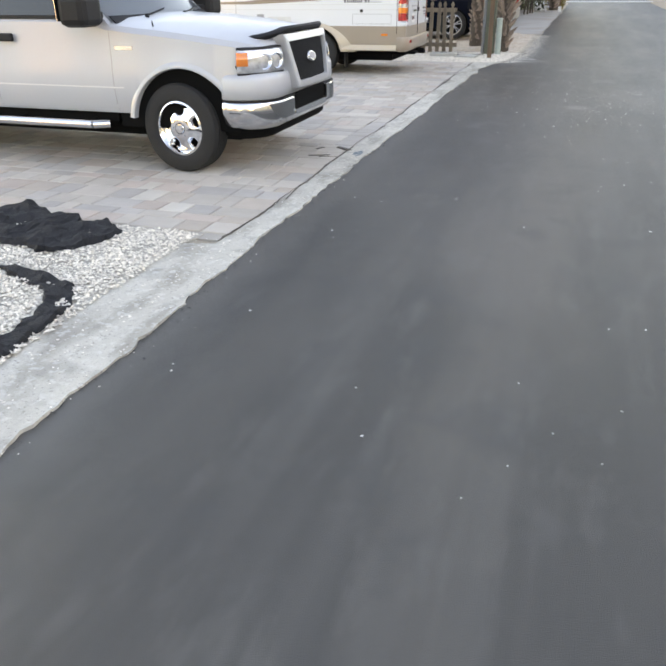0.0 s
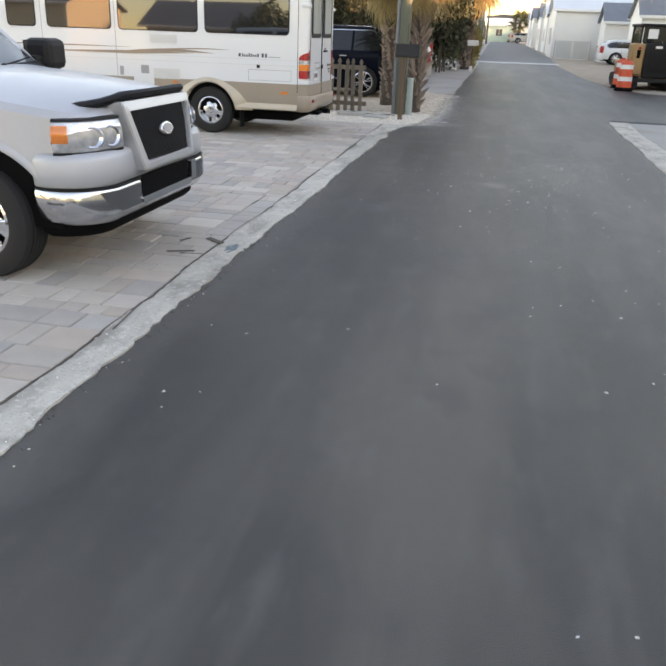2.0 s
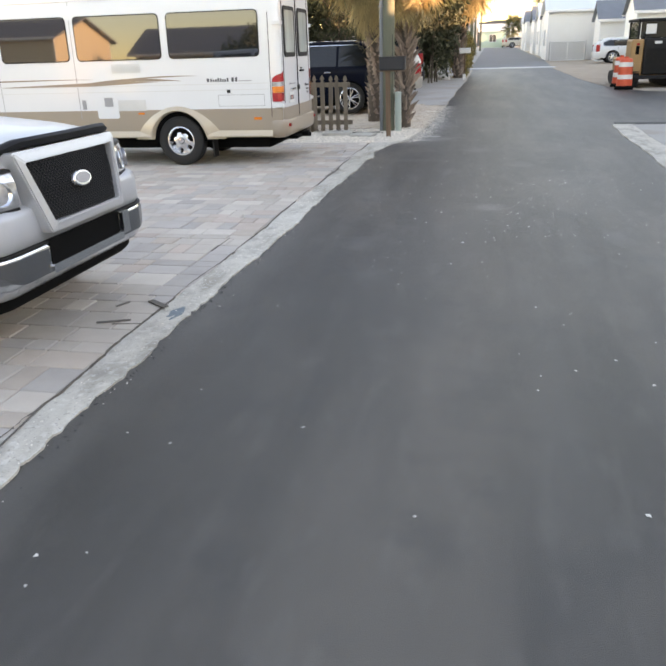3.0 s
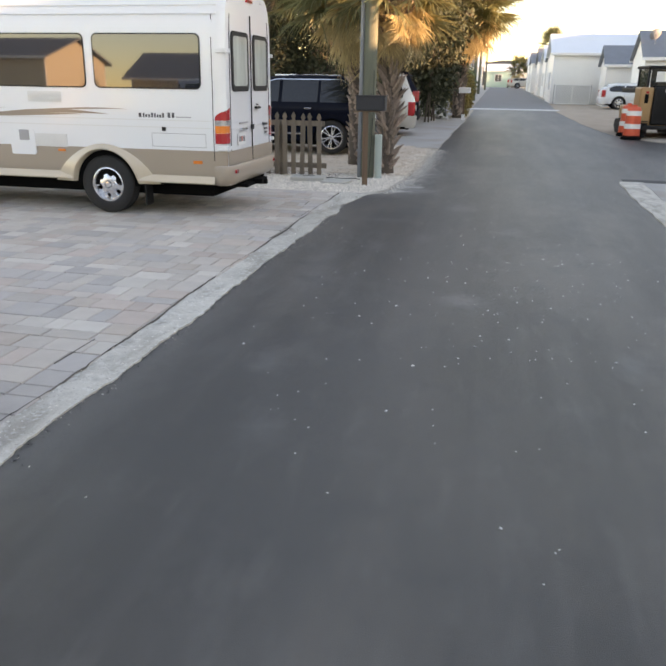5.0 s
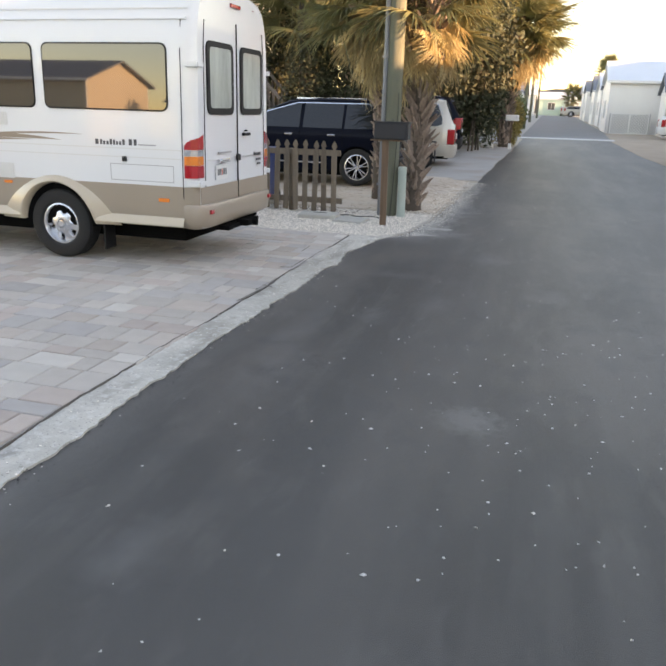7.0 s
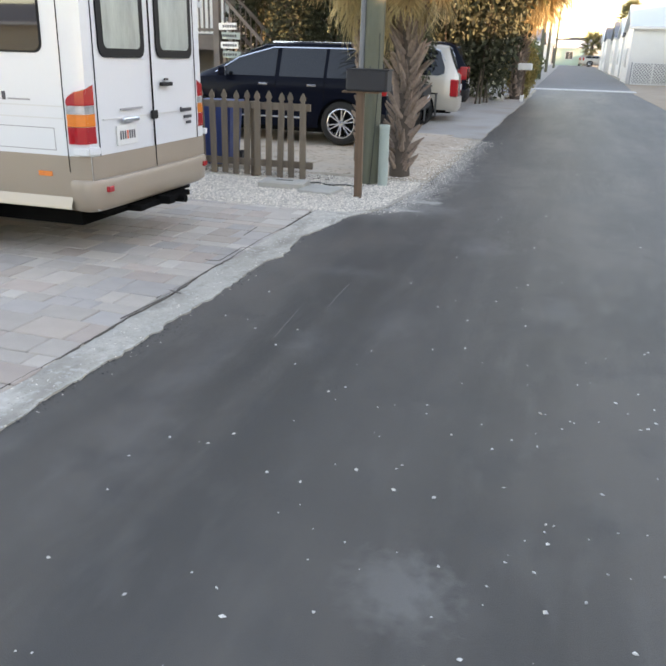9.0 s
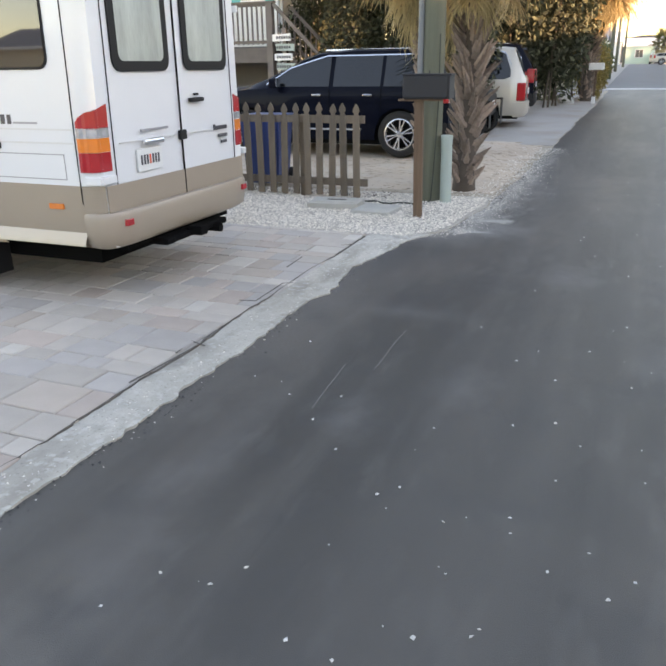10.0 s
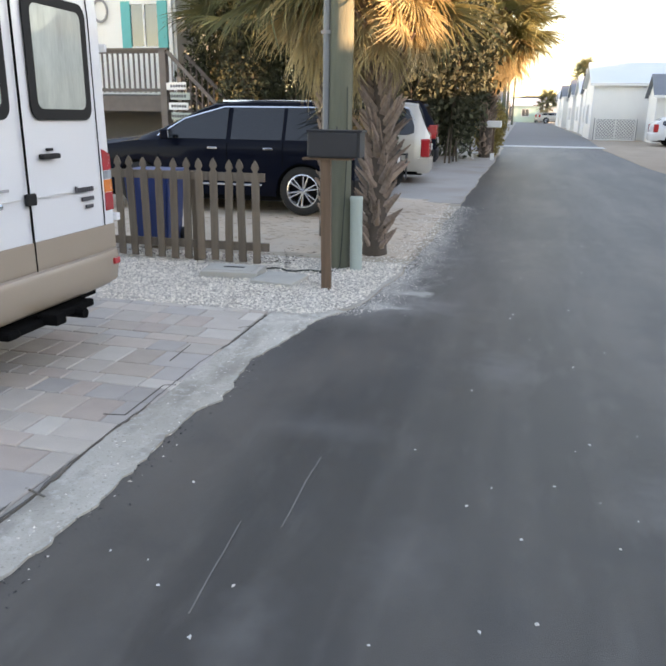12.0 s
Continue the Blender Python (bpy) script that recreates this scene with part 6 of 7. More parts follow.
def palm(p, h, trunk_r, crown, n_green, n_dead, label, seed, boots=True, scale=1.0, drop=26.0, stub=1.0):
    t = thing("palm_tree", p, label, "palm tree", "sabal palms along the street")
    g = random.Random(seed)
    prof = [(trunk_r * 1.25, -0.05), (trunk_r * 1.05, 0.3), (trunk_r, h * 0.5), (trunk_r * 1.05, h), (trunk_r * 0.6, h + 0.5), (0, h + 0.6)]
    bm = lathe(prof, 16)
    for v in bm.verts:
        v.co.x += 0.02 * noise.noise(v.co * 6)
        v.co.y += 0.02 * noise.noise(v.co * 6 + Vector((5, 0, 0)))
    part("trunk", bm, M["bark"], t, smooth=60)
    if boots:
        mb = None
        k = 0
        z = 0.12
        while z < h + 0.35:
            for j in range(5):
                a = k * 2.399 + j * 1.257 + g.uniform(-0.2, 0.2)
                ln = g.uniform(0.16, 0.36) * (0.70 + 1.05 * z / h) * stub
                if mb is None:
                    b = bmesh.new()
                    P = [(0.0, 0.060, 0.020), (0.30, 0.034, 0.017), (0.8, 0.017, 0.010), (1.0, 0.009, 0.004)]
                    rings = [[b.verts.new((x, w, -q)), b.verts.new((x, 0, -q * 2.2)), b.verts.new((x, -w, -q)), b.verts.new((x, -w, q)), b.verts.new((x, w, q))] for x, w, q in P]
                    for r0, r1 in zip(rings, rings[1:]):
                        for i in range(5):
                            b.faces.new((r0[i], r0[(i + 1) % 5], r1[(i + 1) % 5], r1[i]))
                    b.faces.new(rings[-1]), b.faces.new(rings[0])
                    bmesh.ops.recalc_face_normals(b, faces=b.faces)
                    ob = mb = part("leaf_base", b, M["boot"], t)
                else:
                    ob = new("leaf_base", mb.data)
                    ob.parent = t
                m = Matrix.Rotation(a, 4, "Z") @ Matrix.Translation((trunk_r * 0.82, 0, z + g.uniform(-0.04, 0.04))) @ pose(0, 0, 0, g.uniform(-25, 25), -g.uniform(34, 66), 0)
                ob.matrix_local = m @ Matrix.Diagonal((ln, scale * g.uniform(0.9, 1.5), g.uniform(0.8, 1.3), 1))
            z += 0.062 if p.translation.y < 19 else 0.085
            k += 1
    for i in range(n_green):
        f = i / max(1, n_green - 1)
        el = 80 - (82 + drop * (0.5 if drop < 30 else 0.2)) * f ** 1.1 + g.uniform(-9, 9)          # from upright to hanging
        me = FR[min(3, int(f * 4))]
        ob = new("frond", me if me.materials else me)
        if not me.materials:
            me.materials.append(M["frond"])
        ob.parent = t
        s = scale * g.uniform(0.85, 1.12)
        ob.matrix_local = pose(0, 0, h - 0.10 + 0.60 * (1 - f), 0, 0, math.degrees(i * 2.399)) @ pose(trunk_r * 0.5, 0, 0, g.uniform(-35, 35), -el, 0) @ Matrix.Diagonal((s, s, s, 1))
    for i in range(n_dead):
        f = i / max(1, n_dead - 1)
        el = -16 - (38 + drop * 0.6) * f + g.uniform(-10, 10)
        me = FRD[i % 3]
        if not me.materials:
            me.materials.append(M["dead"])
        ob = new("frond", me)
        ob.parent = t
        ob["label"] = "dry golden frond"
        s = scale * g.uniform(0.62, 1.02)
        ob.matrix_local = pose(0, 0, h + 0.05 - 0.55 * f, 0, 0, math.degrees(i * 2.399 + 1.0)) @ pose(trunk_r * 0.5, 0, 0, g.uniform(-40, 40), -el, 0) @ Matrix.Diagonal((s, s, s, 1))
    return t


palm(pose(-0.44, 18.12, 0.0, 0, 1.5, 30), 3.25, 0.125, 2.2, 44, 34, "sabal palm with booted trunk and dry fronds by the pole", 1, scale=0.80)
palm(pose(-1.22, 19.05, 0.0, 0, -2, 80), 3.5, 0.14, 2.2, 50, 42, "sabal palm with criss-cross boots beside the parked dark car", 2, stub=0.45)
palm(pose(0.0, 36.0, gz(36), 0, 1, 10), 4.2, 0.18, 2.2, 96, 90, "large sabal palm over a leafy hedge by the street", 3, scale=1.38, drop=44.0)
palm(pose(-3.4, 26.0, gz(26), 0, -2, 60), 3.9, 0.16, 2.2, 34, 2, "sabal palm behind the parked cars", 4, scale=1.1)
# no boots on this one: bare dark bark puts shade into the trunk
palm(pose(-5.3, 26.9, gz(27), 0, 2, 200), 3.9, 0.16, 2.2, 34, 0, "sabal palm in front of the porch house, bare dark bark for its shade", 5, boots=False, scale=1.1)
palm(pose(6.7, 88.9, gz(89), 0, 2, 10), 4.9, 0.16, 2.2, 34, 6, "tall palm behind the pale houses", 6, boots=False, scale=0.9)
palm(pose(4.3, 118.0, gz(118), 0, 2, 10), 2.6, 0.2, 2.2, 26, 12, "sunlit palm at the far end of the street", 7, boots=False, scale=1.1)


def foliage(name, cs, n, size, material, label, seed, cat="shrub", stems=True, base=0.0):
    """Leaves in clumps: cs = (x, y, z, rx, ry, rz) world clumps."""
    g = np.random.default_rng(seed)
    w = np.array([c[3] * c[4] * c[5] for c in cs]) ** 0.67
    idx = g.choice(len(cs), n, p=w / w.sum())
    C = np.array(cs)[idx]
    d = g.standard_normal((n, 3))
    d /= np.linalg.norm(d, axis=1)[:, None]
    rad = g.uniform(0.55, 1.05, n)[:, None] + 0.12 * np.sin(d[:, :1] * 9 + C[:, :1]) * np.cos(d[:, 2:] * 7)
    P = C[:, :3] + d * rad * C[:, 3:]
    u = g.standard_normal((n, 3))
    u /= np.linalg.norm(u, axis=1)[:, None]
    v = np.cross(u, g.standard_normal((n, 3)))
    v /= np.linalg.norm(v, axis=1)[:, None]
    s = size * g.uniform(0.6, 1.4, n)[:, None]
    V = np.stack([P - u * s, P + v * s * 0.45, P + u * s, P - v * s * 0.45], 1).reshape(-1, 3)
    F = np.arange(4 * n).reshape(-1, 4)
    x0, y0 = np.mean([c[0] for c in cs]), np.mean([c[1] for c in cs])
    zb = gz(y0) if base == 0 else base
    V -= np.array([x0, y0, zb])
    t = thing(name, pose(x0, y0, zb), label, cat)
    part("crown", (V.tolist(), F.tolist()), material, t)
    if stems:
        bm = bmesh.new()
        rg = random.Random(seed)
        for c in cs:
            for _ in range(2):
                bx0, by0 = c[0] - x0 + rg.uniform(-0.2, 0.2), c[1] - y0 + rg.uniform(-0.2, 0.2)
                cyl(bm, (bx0, by0, gz(c[1]) - zb - 0.05), (c[0] - x0 + rg.uniform(-0.3, 0.3) * c[3], c[1] - y0 + rg.uniform(-0.3, 0.3) * c[4], c[2] - zb + 0.3 * c[5]), 0.035, 0.012, n=7)
        part("woody_base", bm, M["twig"], t)
    return t


foliage("hedge", [(-1.2 - 0.7 * k, 36.6 + 0.2 * (k % 2), 1.25 + 0.1 * (k % 3), 0.8, 0.9, 1.1) for k in range(6)], 20000, 0.045, M["leaf"], "dense green hedge behind the parking apron", 1, "hedge")
foliage("hedge", [(-0.75 - 0.8 * k, 37.6, 2.3 + 0.2 * (k % 3), 0.9, 0.9, 1.2) for k in range(7)], 20000, 0.05, M["leafd"], "dark tall hedge beside the palm", 2, "hedge")
foliage("shrub", [(0.05, 36.6, 0.9, 0.55, 0.6, 0.7), (0.2, 37.4, 1.4, 0.5, 0.6, 0.9), (-0.2, 36.4, 1.9, 0.5, 0.5, 0.6)], 7000, 0.04, M["leafy"], "yellow-green sunlit shrub at the foot of the palm", 3)
foliage("shrub", [(-4.9 + 0.9 * k, 25.8 + 0.4 * (k % 2), 1.9 + 0.4 * (k % 3), 0.75, 0.7, 1.8) for k in range(4)], 22000, 0.055, M["leafd"], "tall dark shrubs behind the dark car", 24)
foliage("tree", [(-7.2 + 1.25 * k, 31.0 + (k % 3), 3.2 + 0.5 * (k % 2), 1.4, 1.3, 2.6) for k in range(6)], 16000, 0.10, M["leafd"], "dark dense trees behind the parked cars", 4, "tree")
foliage("tree", [(-6.75 + 0.3 * (k % 2), 27.4 + 1.3 * (k // 2), 1.5 + 1.7 * (k % 2) + 0.4, 0.6, 0.9, 1.4) for k in range(8)], 16000, 0.07, M["leafd"], "dark bushy tree beside the raised house", 34, "tree")
foliage("tree", [(-3.2 + 1.2 * k, 33.6, 2.6 + 0.4 * (k % 2), 1.1, 1.1, 2.0) for k in range(3)], 8000, 0.10, M["leafd"], "dark trees behind the minivan", 14, "tree")
foliage("shrub", [(-0.5, 46 + 3 * k, 1.4 + 0.06 * k, 0.8, 1.6, 1.3) for k in range(4)], 4000, 0.09, M["leaf"], "green shrubs along the street verge", 5)
rk = bmesh.new()
bmesh.ops.create_icosphere(rk, subdivisions=2, radius=0.22)
for v in rk.verts:
    v.co = Vector((v.co.x * 1.3, v.co.y, v.co.z * 0.7)) * (1 + 0.25 * noise.noise(v.co * 6))
r0 = part("rock", rk, M["block"])
r0.matrix_world = pose(-0.55, 34.9, gz(34.9) + 0.08)
tagged(r0, "pale rock at the foot of the hedge", "rock")
t = thing("mailbox", pose(0.30, 34.8, gz(34.8)), "small white mailbox on a thin post", "mailbox")
part("post", bx(-0.03, 0.03, -0.03, 0.03, 0, 1.05), M["woodpost"], t)
part("case", bx(-0.24, 0.24, -0.1, 0.1, 1.05, 1.27, 0.03), M["trimw"], t)
part("post_foot", bx(-0.06, 0.06, -0.06, 0.06, 0, 0.22, 0.01), M["trimw"], t)
for x, y in ((0.0, 57), (-0.2, 78), (0.0, 101)):
    t = thing("utility_pole", pose(x, y, gz(y)), "slim wooden utility pole up the street", "utility pole", "far utility poles")
    part("pole", lathe([(0.13, 0), (0.09, 6.5), (0, 6.5)], 12), M["pole"], t)


# ---- houses ----
def gable_house(name, x0, x1, y0, y1, z, eave, ridge, along, wall, roof, label, windows=(), over=0.25, siding=True, cat="house", doors=()):
    """Walls of lapped boards, a gable roof with its ridge along x or y. windows: (face, centre, sill, width, height)."""
    t = thing(name, pose((x0 + x1) / 2, (y0 + y1) / 2, z), label, cat)
    hx, hy = (x1 - x0) / 2, (y1 - y0) / 2
    bm = bmesh.new()
    if along == "x":
        P = [(-hy, 0), (hy, 0), (hy, eave), (0, ridge), (-hy, eave)]
        a, b = [bm.verts.new((-hx, y, zz)) for y, zz in P], [bm.verts.new((hx, y, zz)) for y, zz in P]
    else:
        P = [(-hx, 0), (hx, 0), (hx, eave), (0, ridge), (-hx, eave)]
        a, b = [bm.verts.new((x, -hy, zz)) for x, zz in P], [bm.verts.new((x, hy, zz)) for x, zz in P]
    bm.faces.new(a), bm.faces.new(b)
    for i in range(5):
        bm.faces.new((a[i], a[(i + 1) % 5], b[(i + 1) % 5], b[i]))
    bmesh.ops.recalc_face_normals(bm, faces=bm.faces)
    part("wall", bm, wall, t)
    if siding:
        bm = bmesh.new()
        for k in range(int(eave / 0.18)):
            z0 = 0.25 + k * 0.18
            if z0 + 0.16 < eave:
                box(bm, -hx - 0.007, hx + 0.007, -hy - 0.007, hy + 0.007, z0, z0 + 0.150)
        part("siding", bm, wall, t)
    for s in (-1, 1):
        bm = bmesh.new()
        if along == "x":
            Q = [(s * (hy + over), eave - over * (ridge - eave) / hy), (0, ridge), (0, ridge + 0.10), (s * (hy + over), eave - over * (ridge - eave) / hy + 0.10)]
            a, b = [bm.verts.new((-hx - over, y, zz)) for y, zz in Q], [bm.verts.new((hx + over, y, zz)) for y, zz in Q]
        else:
            Q = [(s * (hx + over), eave - over * (ridge - eave) / hx), (0, ridge), (0, ridge + 0.10), (s * (hx + over), eave - over * (ridge - eave) / hx + 0.10)]
            a, b = [bm.verts.new((x, -hy - over, zz)) for x, zz in Q], [bm.verts.new((x, hy + over, zz)) for x, zz in Q]
        bm.faces.new(a), bm.faces.new(b)
        for i in range(4):
            bm.faces.new((a[i], a[(i + 1) % 4], b[(i + 1) % 4], b[i]))
        bmesh.ops.recalc_face_normals(bm, faces=bm.faces)
        part("roof", bm, roof, t)
        if along == "x":
            ze = eave - over * (ridge - eave) / hy
            part("fascia", bx(-hx - over, hx + over, s * (hy + over) - 0.02, s * (hy + over) + 0.02, ze - 0.05, ze + 0.10), M["trimw"], t)
        else:
            ze = eave - over * (ridge - eave) / hx
            part("fascia", bx(s * (hx + over) - 0.02, s * (hx + over) + 0.02, -hy - over, hy + over, ze - 0.05, ze + 0.10), M["trimw"], t)
    for face, c, sill, w, h in windows:
        wd = new("window")
        wd.parent = t
        m = {"s": pose(c, -hy - 0.02, sill), "w": pose(-hx - 0.02, c, sill, 0, 0, -90), "e": pose(hx + 0.02, c, sill, 0, 0, 90), "n": pose(c, hy + 0.02, sill, 0, 0, 180)}[face]
        wd.matrix_local = m
        f = bmesh.new()
        for q in ((-w / 2 - 0.06, -w / 2, 0, h), (w / 2, w / 2 + 0.06, 0, h), (-w / 2 - 0.06, w / 2 + 0.06, -0.06, 0), (-w / 2 - 0.06, w / 2 + 0.06, h, h + 0.06), (-0.02, 0.02, 0, h)):
            box(f, q[0], q[1], -0.05, 0.01, q[2], q[3])
        part("window_frame", f, M["trimw"], wd)
        part("pane", bx(-w / 2, w / 2, -0.02, 0.0, 0, h), M["winglass"], wd)
    for c in ((-hx, -hy), (hx, -hy), (-hx, hy), (hx, hy)):
        part("corner_board", bx(c[0] - 0.03, c[0] + 0.03, c[1] - 0.03, c[1] + 0.03, 0, eave), M["trimw"], t)
    return t


# pale park homes up the street, their gables to the street
gable_house("house", 5.0, 14.0, 54.6, 59.6, gz(54.6) - 0.1, 3.2, 4.35, "x", M["siding"], M["metalroof"], "white park home with a pale metal roof", [("s", -0.6, 1.0, 0.5, 0.9), ("w", 0, 1.0, 0.8, 1.0)])
gable_house("shed", 7.75, 12.5, 50.6, 53.2, gz(50.6) - 0.1, 2.5, 3.45, "x", M["siding"], M["shingle"], "small white outbuilding with a grey shingle roof", [], over=0.2, cat="shed")
gable_house("house", 8.9, 16.0, 45.4, 49.0 - 0.0, gz(47) - 0.1, 2.75, 4.0, "x", M["siding"], M["shingle"], "white house with a grey shingle roof and a dark window", [("s", -0.9, 1.4, 0.9, 0.6)], over=0.2)
t = thing("satellite_dish", pose(9.3, 45.9, gz(47) + 3.35), "grey satellite dish on a shingle roof", "satellite dish")
part("dish", lathe([(0, 0), (0.15, 0.02), (0.3, 0.09), (0.29, 0.10), (0.15, 0.035), (0, 0.015)], 20, pose(0, 0, 0.35, 60, 0, 200)), M["grey"], t)
part("mast", bx(-0.02, 0.02, -0.02, 0.02, -0.1, 0.4), M["grey"], t)
g = random.Random(11)
for k, y in enumerate((61.5, 68.5, 75.5, 82.5, 90, 98, 106)):
    gable_house("house", 5.1 + g.uniform(0, 0.5), 12.5, y, y + 5.2, gz(y) - 0.1, 2.9 + g.uniform(-0.15, 0.3), 4.0 + g.uniform(-0.1, 0.4), "x", M["siding"], M["shingle"] if k % 2 == 0 else M["metalroof"], "pale park home with a %s roof up the street" % ("grey shingle" if k % 2 == 0 else "light metal"), [("w", 0, 1.0, 0.9, 1.0), ("s", -2.0, 1.0, 0.7, 0.9)], over=0.2)
# two long buildings added to stop sun stripes between the park homes
gable_house("house", 16, 22, 46, 84, gz(60) - 0.3, 4.6, 6.4, "y", M["sidingb"], M["shingle"], "long pale building added behind the park homes to block sun", [("w", 0, 1.0, 1.0, 1.0)], over=0.3)
gable_house("house", 16, 22, 83.9, 125, gz(100) - 0.4, 4.6, 6.4, "y", M["sidingb"], M["shingle"], "long pale building added behind the park homes to block sun", [("w", 0, 1.0, 1.0, 1.0)], over=0.3)
for k, (y, x1) in enumerate(((50, -1.8), (60, -1.6), (72, -1.5), (86, -1.5), (100, -1.5))):
    gable_house("house", x1 - 7, x1, y, y + 6, gz(y) - 0.1, 2.8, 3.9, "x", M["siding"] if k % 2 else M["sidingb"], M["shingle"], "park home beside the verge up the street", [("e", 0, 1.0, 0.9, 1.0), ("s", 2.0, 1.0, 0.7, 0.9)], over=0.2)
gable_house("house", -9, -1, 126, 132, gz(126) - 0.1, 3.2, 4.6, "x", M["siding"], M["metalroof"], "white house closing the street", [("s", -1.0, 1.0, 1.4, 1.0), ("s", 2.0, 1.0, 1.4, 1.0)])
gable_house("house", -0.5, 3.6, 128, 134, gz(128) - 0.1, 2.6, 3.6, "x", M["mint"], M["metalroof"], "small mint-green building closing the street", [("s", 0.0, 1.0, 1.0, 1.0)])
gable_house("house", 4.4, 12, 130, 136, gz(130) - 0.1, 3.0, 4.2, "x", M["siding"], M["shingle"], "white house at the end of the street", [("s", -1.0, 1.0, 1.0, 1.0)])

# lattice screen before the first house
def lattice(name, x0, x1, y, z0, z1, label):
    t = thing(name, pose((x0 + x1) / 2, y, z0), label, "fence")
    w, h = (x1 - x0) / 2, z1 - z0
    fr = bmesh.new()
    for q in ((-w, w, 0, 0.07), (-w, w, h - 0.07, h), (-w, -w + 0.07, 0, h), (w - 0.07, w, 0, h), (-0.04, 0.04, 0, h)):
        box(fr, q[0], q[1], -0.025, 0.025, q[2], q[3])
    part("frame", fr, M["trimw"], t)
    for s in (1, -1):
        k = -w - h
        while k < w + h:
            a, b = (k, 0.0), (k + s * h, h)
            ua, ub = max(-w, min(w, a[0])), max(-w, min(w, b[0]))
            if abs(ua - ub) > 0.05:
                za, zb = h * abs(ua - a[0]) / h, h * abs(ub - a[0]) / h
                bm = bmesh.new()
                dd = Vector((ub - ua, 0, zb - za))
                box(bm, -dd.length / 2, dd.length / 2, -0.006, 0.006, -0.02, 0.02, 0, Matrix.Translation(((ua + ub) / 2, 0.008 * s, (za + zb) / 2)) @ Matrix.Rotation(-math.atan2(dd.z, dd.x), 4, "Y"))
                part("slat", bm, M["trimw"], t)
            k += 0.17
# grey sheet added so that the lattice gaps look shaded
tagged(part("skirting", bx(5.1, 7.4, 53.78, 53.80, gz(53.7), gz(53.7) + 1.18), M["grey"]), "grey sheet added behind the lattice screen to shade its gaps", "skirting")
lattice("lattice_fence", 5.15, 7.35, 53.7, gz(53.7), gz(53.7) + 1.2, "white lattice screen in front of a park home")


# the raised house with a porch behind the camper
def porch_house():
    x0, x1, y0, y1 = -13.2, -7.35, 27.2, 36.0
    t = gable_house("house", x0, x1, y0, y1, 0.1, 4.75, 6.2, "y", M["siding"], M["shingle"], "raised white house with teal shutters behind a deck", [("s", 2.1, 3.15, 0.75, 0.98), ("s", 0.10, 3.15, 0.75, 0.98)])
    for c in (1.60, 2.60, -0.42):
        part("shutter", bx(c - 0.13, c + 0.13, -4.48, -4.42, 3.08, 4.20, 0.01), M["teal"], t, "teal shutter")
    wr = bmesh.new()
    for k in range(16):
        a0, a1 = 2 * math.pi * k / 16, 2 * math.pi * (k + 1) / 16
        cyl(wr, (0.88 + 0.2 * math.cos(a0), -4.45, 4.0 + 0.26 * math.sin(a0)), (0.88 + 0.2 * math.cos(a1), -4.45, 4.0 + 0.26 * math.sin(a1)), 0.03, n=6)
    part("wreath", wr, M["grey"], t)
    # dark sheet on the wall: shade of the open space below, as colour
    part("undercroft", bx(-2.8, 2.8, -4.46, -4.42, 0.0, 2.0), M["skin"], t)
    part("downspout", bx(2.80, 2.88, -4.52, -4.44, 0.2, 4.6), M["trimw"], t)
    w = gable_house("house", -20.0, -11.15, 27.12, 34.0, 0.1, 5.3, 6.9, "y", M["sidingg"], M["shingle"], "grey-green sided house beside the raised white house", [("s", -1.5, 3.1, 1.0, 1.0)], over=0.35)
    part("downspout", bx(4.44, 4.52, -3.52, -3.45, 0.2, 5.2), M["trimw"], w)
    # deck
    d = thing("deck", pose(-10.18, 26.2, 0.1), "weathered raised wooden deck with railing and stairs", "deck")
    part("platform", bx(-3.4, 3.35, -0.55, 1.0, 1.80, 1.92), M["woodfree"], d)
    part("beam", bx(-3.4, 3.35, -0.62, -0.50, 1.58, 1.92), M["woodfree"], d)
    for x in (-3.3, -1.1, 1.1, 3.25):
        part("post", bx(x - 0.08, x + 0.08, -0.66, -0.50, -0.05, 2.95), M["woodfree"], d)
    for z in (2.02, 2.86):
        part("rail", bx(-3.3, 3.3, -0.62, -0.54, z, z + 0.07), M["woodfree"], d)
    part("rail", bx(-3.35, 3.38, -0.66, -0.50, 2.93, 2.97), M["woodfree"], d)
    for k in range(48):
        part("baluster", bx(-3.2 + k * 0.135, -3.165 + k * 0.135, -0.60, -0.565, 2.0, 2.90), M["woodfree"], d)
    # stairs going down to the right
    for sy in (-0.60, 0.4):
        a, b = Vector((3.35, sy, 2.9)), Vector((5.3, sy, 1.0))
        for dz in (0, -0.8):
            m = Matrix.Translation((a + b) / 2 + Vector((0, 0, dz))) @ Matrix.Rotation(math.atan2(1.9, 1.95), 4, "Y")
            part("stair_rail", bx(-1.36, 1.36, -0.03, 0.03, -0.04, 0.04, 0, m), M["woodfree"], d)
        for k in range(13):
            x = 3.45 + k * 0.145
            z = 2.9 - (x - 3.35) * 0.974
            part("baluster", bx(x, x + 0.03, sy - 0.015, sy + 0.015, z - 0.8, z), M["woodfree"], d)
    for k in range(10):
        part("stair_tread", bx(3.4 + k * 0.195, 3.66 + k * 0.195, -0.58, 0.38, 1.74 - k * 0.19, 1.78 - k * 0.19), M["woodfree"], d)
    s = thing("sign_stack", pose(-6.50, 25.45, 0.1), "stack of small pale blue and white name signs on a post", "sign")
    part("post", bx(-0.05, 0.05, 0.02, 0.12, 0, 2.35), M["woodfree"], s)
